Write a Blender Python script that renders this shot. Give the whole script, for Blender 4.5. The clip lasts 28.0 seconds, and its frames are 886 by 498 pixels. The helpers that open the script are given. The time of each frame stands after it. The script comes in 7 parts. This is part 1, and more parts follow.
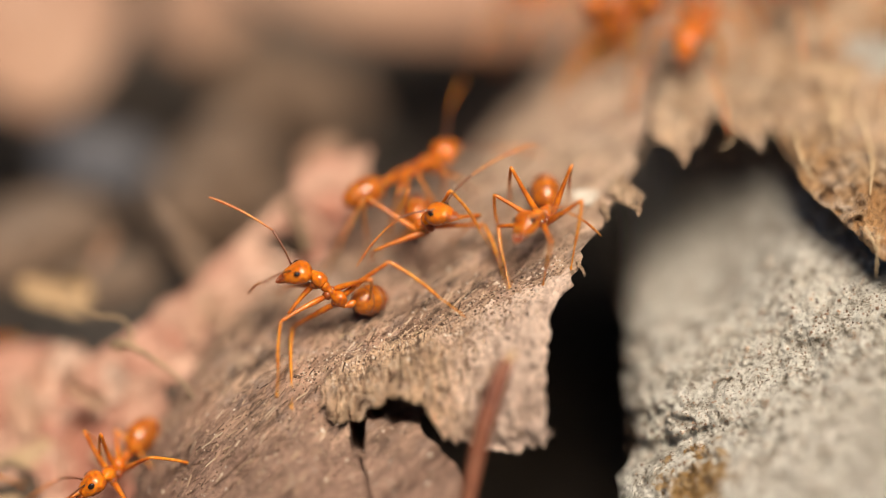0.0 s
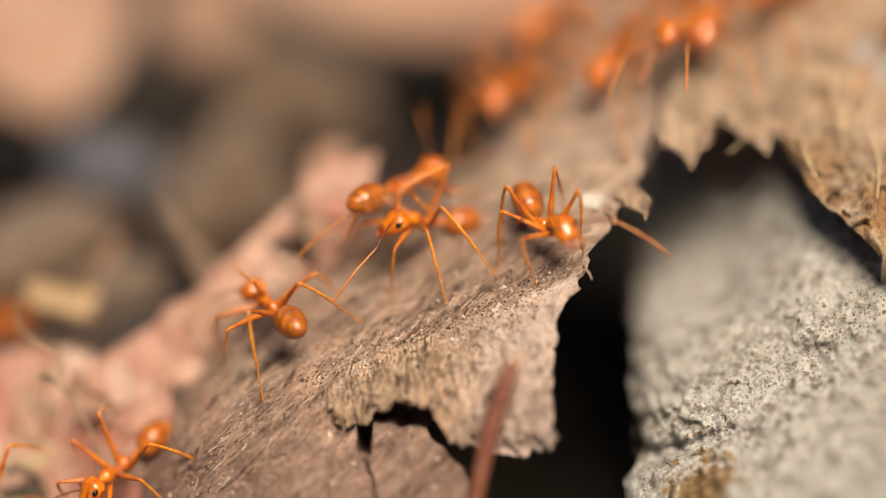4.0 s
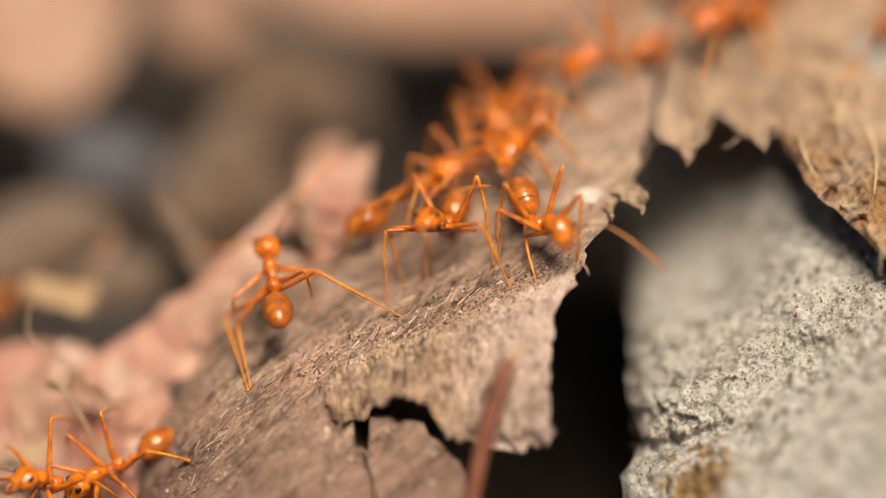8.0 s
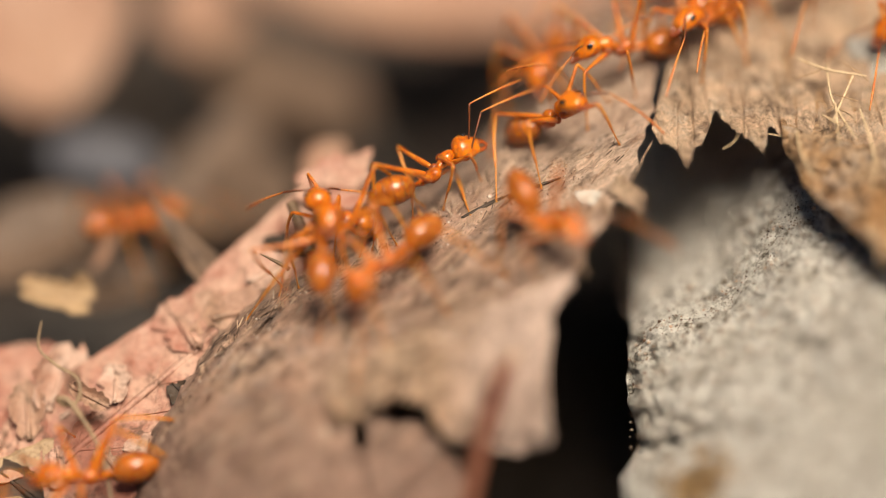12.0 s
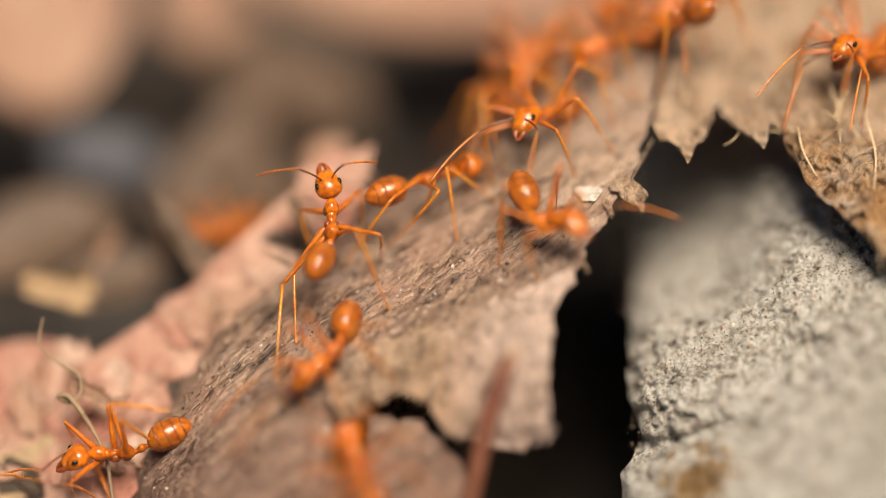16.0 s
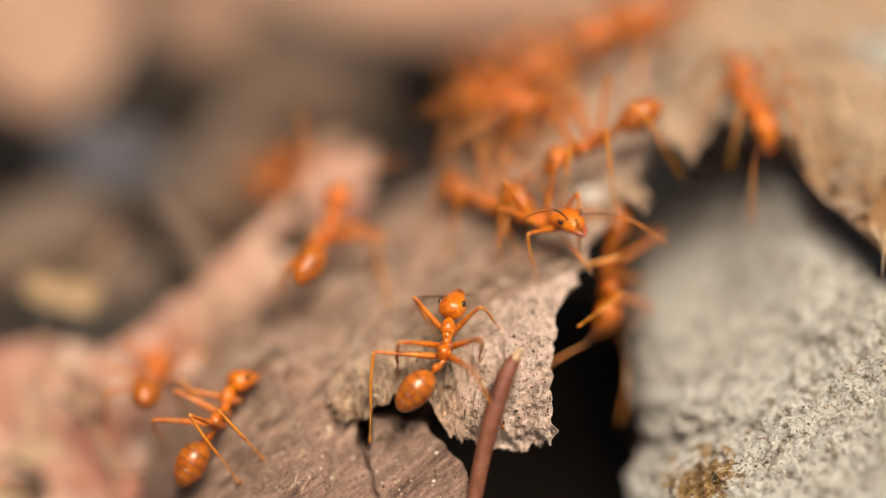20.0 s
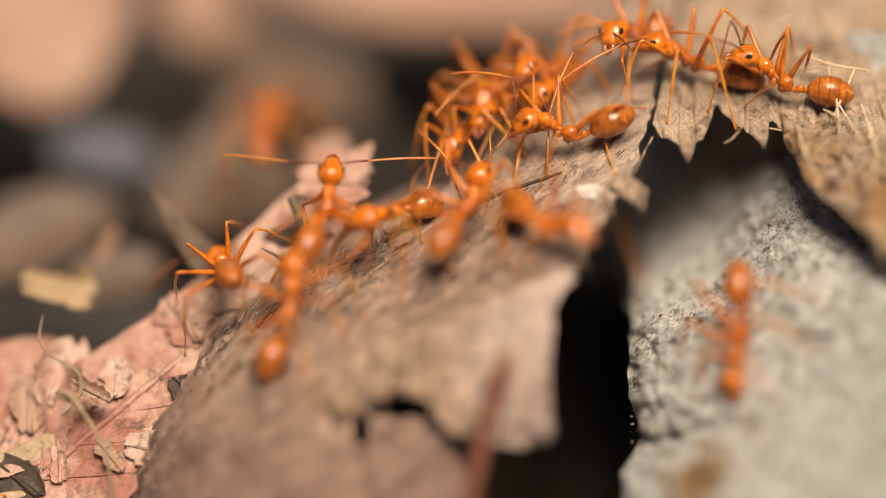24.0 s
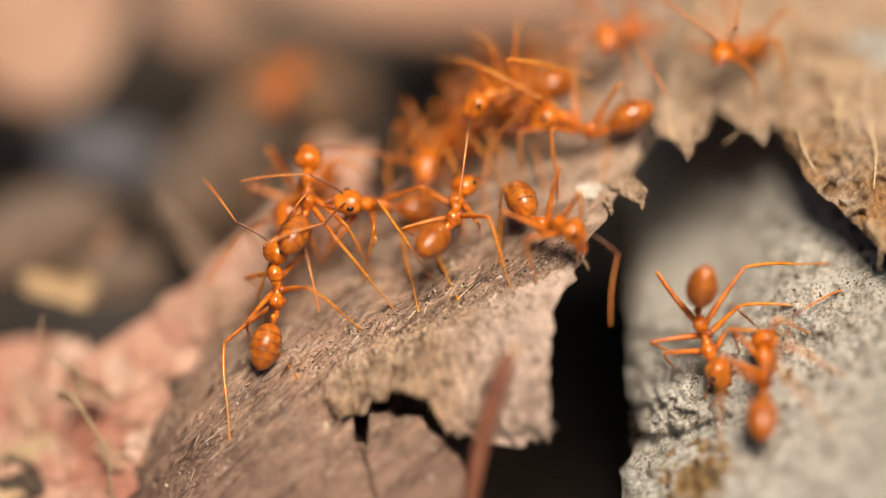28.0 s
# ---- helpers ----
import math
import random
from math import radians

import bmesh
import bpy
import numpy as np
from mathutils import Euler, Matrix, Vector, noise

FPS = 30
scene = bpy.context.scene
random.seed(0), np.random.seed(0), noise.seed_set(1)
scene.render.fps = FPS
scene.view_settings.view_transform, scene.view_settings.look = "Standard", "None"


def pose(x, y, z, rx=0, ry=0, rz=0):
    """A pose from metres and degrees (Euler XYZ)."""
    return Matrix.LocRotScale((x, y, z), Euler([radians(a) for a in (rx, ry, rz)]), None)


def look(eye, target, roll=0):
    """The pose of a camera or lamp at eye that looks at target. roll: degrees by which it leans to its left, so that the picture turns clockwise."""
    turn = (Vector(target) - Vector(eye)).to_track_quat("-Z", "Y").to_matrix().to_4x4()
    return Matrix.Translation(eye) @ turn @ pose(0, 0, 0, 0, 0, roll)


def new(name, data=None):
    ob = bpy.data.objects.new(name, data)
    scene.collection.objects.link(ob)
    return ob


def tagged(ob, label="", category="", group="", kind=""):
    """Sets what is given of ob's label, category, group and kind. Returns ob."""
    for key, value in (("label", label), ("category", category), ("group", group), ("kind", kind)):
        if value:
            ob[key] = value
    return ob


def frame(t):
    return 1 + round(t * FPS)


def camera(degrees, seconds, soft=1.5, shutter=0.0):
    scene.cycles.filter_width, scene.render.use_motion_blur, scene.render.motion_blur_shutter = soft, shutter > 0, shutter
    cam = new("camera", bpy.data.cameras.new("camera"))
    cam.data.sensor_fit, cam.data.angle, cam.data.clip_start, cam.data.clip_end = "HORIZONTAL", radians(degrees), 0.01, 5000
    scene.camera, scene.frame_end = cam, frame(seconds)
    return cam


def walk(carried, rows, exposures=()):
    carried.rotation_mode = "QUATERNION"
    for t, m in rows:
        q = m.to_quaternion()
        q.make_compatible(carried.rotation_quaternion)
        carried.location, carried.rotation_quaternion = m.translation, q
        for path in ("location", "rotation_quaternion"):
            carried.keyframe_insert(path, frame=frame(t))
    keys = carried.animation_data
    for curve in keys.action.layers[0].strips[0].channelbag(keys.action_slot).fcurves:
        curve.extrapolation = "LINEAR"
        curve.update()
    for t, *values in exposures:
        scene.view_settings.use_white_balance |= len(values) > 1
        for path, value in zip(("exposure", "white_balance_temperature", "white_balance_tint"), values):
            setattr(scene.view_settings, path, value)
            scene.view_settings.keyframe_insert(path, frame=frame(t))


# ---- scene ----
MM = 0.001
# the slope frame: u to the right, v up the slope, w out of it; tilted 40 degrees, 30 mm over the ground
TILT = radians(40)
BENCH = Matrix.Translation((0, 0, 0.030)) @ Matrix((
    (1, 0, 0, 0), (0, math.sin(TILT), -math.cos(TILT), 0), (0, math.cos(TILT), math.sin(TILT), 0), (0, 0, 0, 1)))

# ---- camera: a macro lens 250 mm off, held by hand ----
cam = camera(12.668, 28.0, soft=0.85, shutter=0.5)
SWAY = [
    (0, 0.0000, -0.0324),
    (0.5, -0.0162, 0.0568),
    (1, -0.0162, 0.1298),
    (1.5, -0.0081, 0.1460),
    (2, 0.0568, 0.1541),
    (2.5, 0.0568, 0.1055),
    (3, 0.0568, 0.0973),
    (3.5, 0.0568, 0.0811),
    (5.5, 0.0324, 0.0487),
    (6, 0.0324, 0.0487),
    (7, 0.0162, 0.0324),
    (8, -0.0162, 0.0243),
    (9, 0.0000, 0.0000),
    (10, -0.0081, 0.0000),
    (11, 0.0000, 0.0081),
    (12, 0.0000, 0.0000),
    (12.5, -0.0081, -0.0081),
    (14.5, -0.0324, 0.0000),
    (15, -0.0406, 0.0000),
    (16, -0.0487, 0.0162),
    (16.5, -0.0649, 0.0162),
    (17, -0.0406, 0.0406),
    (18, -0.0406, 0.0406),
    (19, -0.0324, 0.0568),
    (20, -0.0243, 0.0568),
    (20.5, -0.0406, 0.0568),
    (21, -0.0649, 0.0406),
    (21.5, -0.0730, 0.0487),
    (23.5, -0.0892, 0.0081),
    (24, -0.0811, 0.0162),
    (25, -0.0892, 0.0324),
    (25.5, -0.0811, 0.0487),
    (26, -0.0811, 0.0487),
    (27, -0.0892, 0.0324),
    (28, -0.0892, 0.0162),
]
walk(cam, [(t, BENCH @ Matrix.Translation((0, 0, 0.250)) @ pose(0, 0, 0, rx, ry, 0)) for t, rx, ry in SWAY])
# the focus is pulled over the slope by hand
focus = new("focus_point")
focus.empty_display_size = 0.001
cam.data.dof.use_dof = True
cam.data.dof.focus_object = focus
cam.data.dof.aperture_fstop = 4.6
FOCUS = [(0, -0.4), (3.5, -0.4), (7, -0.6), (8, -1.0), (9, -2.2), (9.6, -3.0), (10, -6.6), (10.5, -7.2), (12.5, -7.2), (14.5, -3.6), (15, -3.6), (16, -3.4),
         (16.5, -2.0), (17, 0.4), (18, 1.4), (19, 3.8), (20, 3.6), (20.5, 2.6), (21, 1.6), (21.5, 0.6), (23.5, -7.2), (24.4, -7.0),
         (25, -4.2), (25.3, -1.4), (26, -0.6), (27, -2.0), (28, -1.4)]

# ---- light: a high sun and the open sky ----
SUN = Vector((0.14, 0.50, 0.855)).normalized()
to_sun = (BENCH.to_3x3() @ SUN).normalized()
world = bpy.data.worlds.new("world")
scene.world = world
world.use_nodes = True
wn = world.node_tree.nodes
sky = wn.new("ShaderNodeTexSky")
sky.sky_type, sky.sun_disc = "NISHITA", False
sky.sun_elevation = math.asin(to_sun.z)
sky.sun_rotation = math.atan2(to_sun.x, to_sun.y)
world.node_tree.links.new(sky.outputs[0], wn["Background"].inputs[0])
wn["Background"].inputs[1].default_value = 0.020
sun_data = bpy.data.lights.new("sun", "SUN")
sun_data.energy, sun_data.angle, sun_data.color = 6.5, radians(28.0), (1.0, 0.87, 0.70)
sun = new("sun", sun_data)
sun.matrix_world = look(to_sun * 2, (0, 0, 0))
scene.view_settings.exposure = 0.22


# ---- materials ----
def material(name):
    m = bpy.data.materials.new(name)
    m.use_nodes = True
    return m, m.node_tree.nodes, m.node_tree.links, m.node_tree.nodes["Principled BSDF"]


def coords(nodes, links, scale, turn=0.0, use="Object"):
    tex, mapping = nodes.new("ShaderNodeTexCoord"), nodes.new("ShaderNodeMapping")
    spin = nodes.new("ShaderNodeMapping")
    spin.inputs["Rotation"].default_value = (0, 0, radians(turn))
    mapping.inputs["Scale"].default_value = scale
    links.new(tex.outputs[use], spin.inputs["Vector"])
    links.new(spin.outputs[0], mapping.inputs["Vector"])
    return mapping.outputs[0]


def noise_tex(nodes, links, vec, scale, detail=6.0, rough=0.6):
    n = nodes.new("ShaderNodeTexNoise")
    n.inputs["Scale"].default_value, n.inputs["Detail"].default_value, n.inputs["Roughness"].default_value = scale, detail, rough
    links.new(vec, n.inputs["Vector"])
    return n.outputs["Fac"]


def ramp(nodes, links, fac, stops):
    r = nodes.new("ShaderNodeValToRGB")
    while len(r.color_ramp.elements) < len(stops):
        r.color_ramp.elements.new(0.5)
    for e, (p, c) in zip(r.color_ramp.elements, stops):
        e.position, e.color = p, (*c, 1) if len(c) == 3 else c
    links.new(fac, r.inputs[0])
    return r.outputs[0]


def mix(nodes, links, fac, a, b, kind="MIX"):
    n = nodes.new("ShaderNodeMix")
    n.data_type, n.blend_type = "RGBA", kind
    for value, socket in ((fac, n.inputs[0]), (a, n.inputs[6]), (b, n.inputs[7])):
        if isinstance(value, (int, float)):
            socket.default_value = value
        elif isinstance(value, tuple):
            socket.default_value = (*value, 1)
        else:
            links.new(value, socket)
    return n.outputs[2]


def bump(nodes, links, fac, bsdf, strength, dist, before=None):
    b = nodes.new("ShaderNodeBump")
    b.inputs["Strength"].default_value, b.inputs["Distance"].default_value = strength, dist
    links.new(fac, b.inputs["Height"])
    if before:
        links.new(before, b.inputs["Normal"])
    links.new(b.outputs[0], bsdf.inputs["Normal"])
    return b.outputs[0]


BLACK, WHITE = (0, 0, 0), (1, 1, 1)


def grains(nodes, links, vec, scale):
    """Small grains: the tone of each, and the rounded height between them."""
    v = nodes.new("ShaderNodeTexVoronoi")
    v.inputs["Scale"].default_value = scale
    links.new(vec, v.inputs["Vector"])
    tone = nodes.new("ShaderNodeSeparateColor")
    links.new(v.outputs["Color"], tone.inputs[0])
    return tone.outputs[0], v.outputs["Distance"]


def warped(nodes, links, vec, scale, amount):
    """Coordinates shaken by noise, to break up straight rows."""
    n = nodes.new("ShaderNodeTexNoise")
    n.inputs["Scale"].default_value, n.inputs["Detail"].default_value = scale, 3.0
    links.new(vec, n.inputs["Vector"])
    mad = nodes.new("ShaderNodeVectorMath")
    mad.operation = "MULTIPLY_ADD"
    links.new(n.outputs["Color"], mad.inputs[0])
    mad.inputs[1].default_value = (amount, amount, amount)
    links.new(vec, mad.inputs[2])
    return mad.outputs[0]


def bark_material(name, turn, light, dark, tint, cool, pale=None, inner=None):
    m, n, l, p = material(name)
    along = warped(n, l, coords(n, l, (260, 1500, 1500), turn), 0.35, 1.6)
    fine = coords(n, l, (1000, 1000, 1000))
    grainy = coords(n, l, (620, 1500, 1500), turn)
    streak = noise_tex(n, l, along, 1.1, 9, 0.68)
    blotch = noise_tex(n, l, fine, 0.30, 5, 0.62)
    patch = noise_tex(n, l, warped(n, l, fine, 0.6, 1.4), 0.55, 5, 0.65)
    grit = noise_tex(n, l, fine, 6.0, 5, 0.75)
    tone, pit = grains(n, l, warped(n, l, grainy, 1.5, 0.6), 4.2)
    col = ramp(n, l, streak, [(0.37, dark), (0.455, tuple(0.6 * a + 0.4 * b for a, b in zip(dark, light))), (0.53, tuple(0.25 * a + 0.75 * b for a, b in zip(dark, light))), (0.68, light)])
    col = mix(n, l, ramp(n, l, blotch, [(0.42, BLACK), (0.64, WHITE)]), col, tint)
    col = mix(n, l, ramp(n, l, patch, [(0.50, BLACK), (0.66, (0.75, 0.75, 0.75))]), col, cool)
    if pale:
        split = n.new("ShaderNodeSeparateXYZ")
        l.new(warped(n, l, fine, 0.4, 5.0), split.inputs[0])
        edge = n.new("ShaderNodeMapRange")
        edge.inputs["From Min"].default_value, edge.inputs["From Max"].default_value = 2.6, 5.6
        l.new(split.outputs[0], edge.inputs["Value"])
        col = mix(n, l, edge.outputs[0], col, pale)
    if inner:
        # paler, weathered towards the upper end
        split = n.new("ShaderNodeSeparateXYZ")
        l.new(warped(n, l, fine, 0.35, 5.0), split.inputs[0])
        up = n.new("ShaderNodeMath")
        up.operation = "MULTIPLY_ADD"
        up.inputs[1].default_value = 0.6
        l.new(split.outputs[0], up.inputs[0])
        l.new(split.outputs[1], up.inputs[2])
        edge = n.new("ShaderNodeMapRange")
        edge.inputs["From Min"].default_value, edge.inputs["From Max"].default_value, edge.inputs["To Max"].default_value = 5.0, 13.0, 0.5
        l.new(up.outputs[0], edge.inputs["Value"])
        col = mix(n, l, edge.outputs[0], col, mix(n, l, ramp(n, l, streak, [(0.34, BLACK), (0.50, WHITE)]), (0.40, 0.27, 0.185), (0.82, 0.64, 0.49)))
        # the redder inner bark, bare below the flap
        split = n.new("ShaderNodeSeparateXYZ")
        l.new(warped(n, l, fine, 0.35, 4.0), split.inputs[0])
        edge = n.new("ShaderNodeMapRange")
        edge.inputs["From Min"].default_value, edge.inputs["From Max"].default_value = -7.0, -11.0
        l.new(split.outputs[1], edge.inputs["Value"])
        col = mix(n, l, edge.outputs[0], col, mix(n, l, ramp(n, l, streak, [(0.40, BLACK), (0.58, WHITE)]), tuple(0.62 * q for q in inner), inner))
    col = mix(n, l, 0.4, col, ramp(n, l, tone, [(0.0, (0.30, 0.27, 0.25)), (0.35, (0.80, 0.78, 0.77)), (0.8, (1.0, 1.0, 1.0)), (1.0, (1.35, 1.33, 1.3))]), "MULTIPLY")
    seam = noise_tex(n, l, along, 0.45, 7, 0.72)
    col = mix(n, l, 0.8, col, ramp(n, l, seam, [(0.34, (0.22, 0.17, 0.15)), (0.43, (0.80, 0.76, 0.74)), (0.52, (1.05, 1.05, 1.05)), (0.68, (1.22, 1.2, 1.18))]), "MULTIPLY")
    col = mix(n, l, 0.7, col, ramp(n, l, grit, [(0.33, (0.14, 0.10, 0.08)), (0.41, (0.92, 0.90, 0.88)), (0.62, (1.0, 1.0, 1.0)), (0.72, (1.5, 1.48, 1.45))]), "MULTIPLY")
    l.new(col, p.inputs["Base Color"])
    l.new(ramp(n, l, grit, [(0.60, (0.85, 0.85, 0.85)), (0.70, (0.35, 0.35, 0.35))]), p.inputs["Roughness"])
    b = bump(n, l, streak, p, 0.9, 0.00030)
    b = bump(n, l, seam, p, 0.9, 0.00060, b)
    b = bump(n, l, pit, p, 0.6, 0.00008, b)
    bump(n, l, grit, p, 1.0, 0.00030, b)
    return m


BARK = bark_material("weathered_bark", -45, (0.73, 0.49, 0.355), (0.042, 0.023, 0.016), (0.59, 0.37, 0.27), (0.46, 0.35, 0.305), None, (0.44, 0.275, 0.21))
FLAP = bark_material("peeling_bark", -84, (0.92, 0.66, 0.44), (0.10, 0.058, 0.036), (0.84, 0.57, 0.39), (0.62, 0.45, 0.37), (0.84, 0.65, 0.55))
PLATE = bark_material("spiked_bark", -100, (0.84, 0.61, 0.42), (0.14, 0.085, 0.05), (0.78, 0.55, 0.37), (0.72, 0.58, 0.45))
ORANGE_BARK = bark_material("ochre_bark", -60, (0.76, 0.53, 0.33), (0.09, 0.045, 0.02), (0.56, 0.31, 0.13), (0.58, 0.48, 0.40))


def rock_material():
    m, n, l, p = material("lichen_rock")
    c = coords(n, l, (1000, 1000, 1000))
    shaken = warped(n, l, c, 1.0, 0.8)
    big, mid, fine = noise_tex(n, l, shaken, 0.25, 4), noise_tex(n, l, shaken, 1.2, 7, 0.72), noise_tex(n, l, c, 5.0, 5, 0.75)
    tone, pit = grains(n, l, shaken, 4.6)
    col = ramp(n, l, mid, [(0.33, (0.09, 0.07, 0.05)), (0.40, (0.38, 0.33, 0.27)), (0.48, (0.84, 0.80, 0.745)), (0.66, (0.95, 0.92, 0.88))])
    col = mix(n, l, ramp(n, l, big, [(0.54, BLACK), (0.78, (0.7, 0.7, 0.7))]), col, (0.82, 0.77, 0.69))
    col = mix(n, l, 0.4, col, ramp(n, l, tone, [(0.0, (0.30, 0.27, 0.24)), (0.12, (0.7, 0.68, 0.65)), (0.3, (0.95, 0.95, 0.94)), (1.0, (1.12, 1.12, 1.12))]), "MULTIPLY")
    clump = noise_tex(n, l, warped(n, l, c, 0.5, 1.5), 0.75, 9, 0.82)
    col = mix(n, l, 0.8, col, ramp(n, l, clump, [(0.34, (0.10, 0.085, 0.07)), (0.42, (0.50, 0.47, 0.42)), (0.48, (0.95, 0.95, 0.94)), (0.70, (1.12, 1.12, 1.1))]), "MULTIPLY")
    col = mix(n, l, 0.9, col, ramp(n, l, fine, [(0.36, (0.09, 0.08, 0.065)), (0.43, (0.94, 0.94, 0.93)), (0.64, WHITE), (0.74, (1.3, 1.3, 1.3))]), "MULTIPLY")
    spot = n.new("ShaderNodeVectorMath")
    spot.operation = "DISTANCE"
    l.new(c, spot.inputs[0])
    spot.inputs[1].default_value = (15.4, -14.2, 3.0)
    far = n.new("ShaderNodeMath")
    far.operation = "MULTIPLY_ADD"
    l.new(mid, far.inputs[0])
    far.inputs[1].default_value = 11.0
    l.new(spot.outputs["Value"], far.inputs[2])
    stain = n.new("ShaderNodeMapRange")
    stain.inputs["From Min"].default_value, stain.inputs["From Max"].default_value = 8.6, 7.4
    l.new(far.outputs[0], stain.inputs["Value"])
    rust = ramp(n, l, noise_tex(n, l, shaken, 1.9, 8, 0.75), [(0.40, (0.03, 0.02, 0.012)), (0.47, (0.22, 0.115, 0.03)), (0.54, (0.46, 0.26, 0.075)), (0.64, (0.70, 0.58, 0.40))])
    col = mix(n, l, stain.outputs[0], col, rust)
    l.new(col, p.inputs["Base Color"])
    p.inputs["Roughness"].default_value = 0.85
    b = bump(n, l, mid, p, 0.6, 0.0005)
    b = bump(n, l, clump, p, 0.7, 0.0005, b)
    b = bump(n, l, pit, p, 0.6, 0.00010, b)
    bump(n, l, fine, p, 1.0, 0.00042, b)
    return m


ROCK = rock_material()


def leaf_material(name, base, spot, dark):
    m, n, l, p = material(name)
    c = coords(n, l, (1000, 1000, 1000))
    shaken = warped(n, l, c, 0.5, 2.0)
    big, mid, fine = noise_tex(n, l, shaken, 0.22, 5, 0.65), noise_tex(n, l, shaken, 0.7, 6, 0.7), noise_tex(n, l, c, 3.0, 6, 0.75)
    col = mix(n, l, ramp(n, l, big, [(0.40, BLACK), (0.58, WHITE)]), base, spot)
    col = mix(n, l, ramp(n, l, mid, [(0.34, WHITE), (0.46, BLACK)]), col, dark)
    col = mix(n, l, 0.7, col, ramp(n, l, fine, [(0.32, (0.35, 0.32, 0.30)), (0.5, (0.95, 0.95, 0.95)), (0.7, (1.25, 1.25, 1.25))]), "MULTIPLY")
    l.new(col, p.inputs["Base Color"])
    p.inputs["Roughness"].default_value = 0.55
    b = bump(n, l, mid, p, 0.5, 0.0003)
    bump(n, l, fine, p, 0.5, 0.00012, b)
    return m


PINK_LEAF = leaf_material("pink_dry_leaf", (0.46, 0.28, 0.205), (0.30, 0.118, 0.078), (0.12, 0.06, 0.036))
PALE_LEAF = leaf_material("pale_dry_leaf", (0.52, 0.36, 0.28), (0.36, 0.19, 0.13), (0.13, 0.07, 0.045))
TAN_LEAF = leaf_material("tan_dry_leaf", (0.37, 0.222, 0.15), (0.30, 0.165, 0.11), (0.15, 0.09, 0.055))
DULL_LEAF = leaf_material("dull_brown_leaf", (0.15, 0.095, 0.062), (0.10, 0.062, 0.040), (0.05, 0.03, 0.02))
BROWN_LEAF = leaf_material("brown_dry_leaf", (0.05, 0.028, 0.014), (0.032, 0.018, 0.009), (0.015, 0.009, 0.006))
# leaf colour taken down to near black to stand in for the deep hollow's shadow
SHADE_TONED_LEAF = leaf_material("shade_toned_leaf", (0.050, 0.028, 0.014), (0.020, 0.012, 0.007), (0.007, 0.005, 0.004))
CREAM_LEAF = leaf_material("cream_dry_leaf", (0.44, 0.30, 0.17), (0.34, 0.23, 0.13), (0.28, 0.18, 0.10))
GREY_STONE = leaf_material("slate_stone", (0.11, 0.11, 0.13), (0.08, 0.08, 0.095), (0.04, 0.04, 0.05))
# dark humus, blackened further in colour for the shade of gap and hollows
SHADE_DARK_SOIL = leaf_material("shade_dark_soil", (0.011, 0.007, 0.0042), (0.024, 0.014, 0.0075), (0.005, 0.0035, 0.0025))
TWIG = leaf_material("brown_twig", (0.20, 0.125, 0.065), (0.14, 0.085, 0.045), (0.06, 0.035, 0.02))
STICK = leaf_material("red_brown_stick", (0.16, 0.045, 0.022), (0.21, 0.080, 0.042), (0.05, 0.018, 0.011))
TENDRIL_SKIN = leaf_material("tan_tendril", (0.33, 0.225, 0.125), (0.22, 0.15, 0.09), (0.06, 0.04, 0.03))
DULL_FIBRE = leaf_material("tan_fibre", (0.46, 0.31, 0.18), (0.40, 0.25, 0.13), (0.25, 0.15, 0.08))
FIBRE = leaf_material("pale_fibre", (0.66, 0.50, 0.31), (0.60, 0.44, 0.27), (0.45, 0.30, 0.16))


def ant_material(name, col, deep, rough, mottle=0.7):
    m, n, l, p = material(name)
    c = coords(n, l, (1000, 1000, 1000))
    f, mid, fine = noise_tex(n, l, c, 0.9, 3), noise_tex(n, l, c, 4.0, 4, 0.65), noise_tex(n, l, c, 16.0, 3)
    shade = mix(n, l, ramp(n, l, f, [(0.35, BLACK), (0.62, WHITE)]), deep, col)
    shade = mix(n, l, mottle, shade, ramp(n, l, mid, [(0.34, (0.45, 0.36, 0.30)), (0.52, (0.95, 0.95, 0.95)), (0.7, (1.2, 1.25, 1.3))]), "MULTIPLY")
    l.new(shade, p.inputs["Base Color"])
    l.new(ramp(n, l, mid, [(0.3, (rough + 0.16,) * 3), (0.7, (rough - 0.02,) * 3)]), p.inputs["Roughness"])
    p.inputs["Coat Weight"].default_value, p.inputs["Coat Roughness"].default_value = 0.22, 0.10
    p.inputs["Subsurface Weight"].default_value = 0.5
    p.inputs["Subsurface Radius"].default_value = (1.0, 0.42, 0.12)
    p.inputs["Subsurface Scale"].default_value = 0.0006
    b = bump(n, l, mid, p, 0.3 * mottle, 0.00006)
    bump(n, l, fine, p, 0.35, 0.00002, b)
    return m


SHELL = ant_material("amber_shell", (0.66, 0.185, 0.008), (0.36, 0.078, 0.004), 0.20, 0.85)
GASTER = ant_material("gaster_shell", (0.52, 0.155, 0.014), (0.25, 0.058, 0.005), 0.18, 0.8)
BAND = ant_material("gaster_band", (0.28, 0.066, 0.009), (0.18, 0.038, 0.006), 0.3)
FACE = ant_material("face_shell", (0.72, 0.25, 0.035), (0.46, 0.12, 0.012), 0.20)
LIMB = ant_material("limb_shell", (0.70, 0.27, 0.030), (0.46, 0.135, 0.011), 0.26)
THIGH = ant_material("thigh_shell", (0.60, 0.18, 0.014), (0.36, 0.085, 0.006), 0.24)
FEELER = ant_material("feeler_shell", (0.66, 0.24, 0.05), (0.34, 0.08, 0.02), 0.4)
SCAPE = ant_material("scape_shell", (0.16, 0.05, 0.016), (0.07, 0.022, 0.008), 0.35)
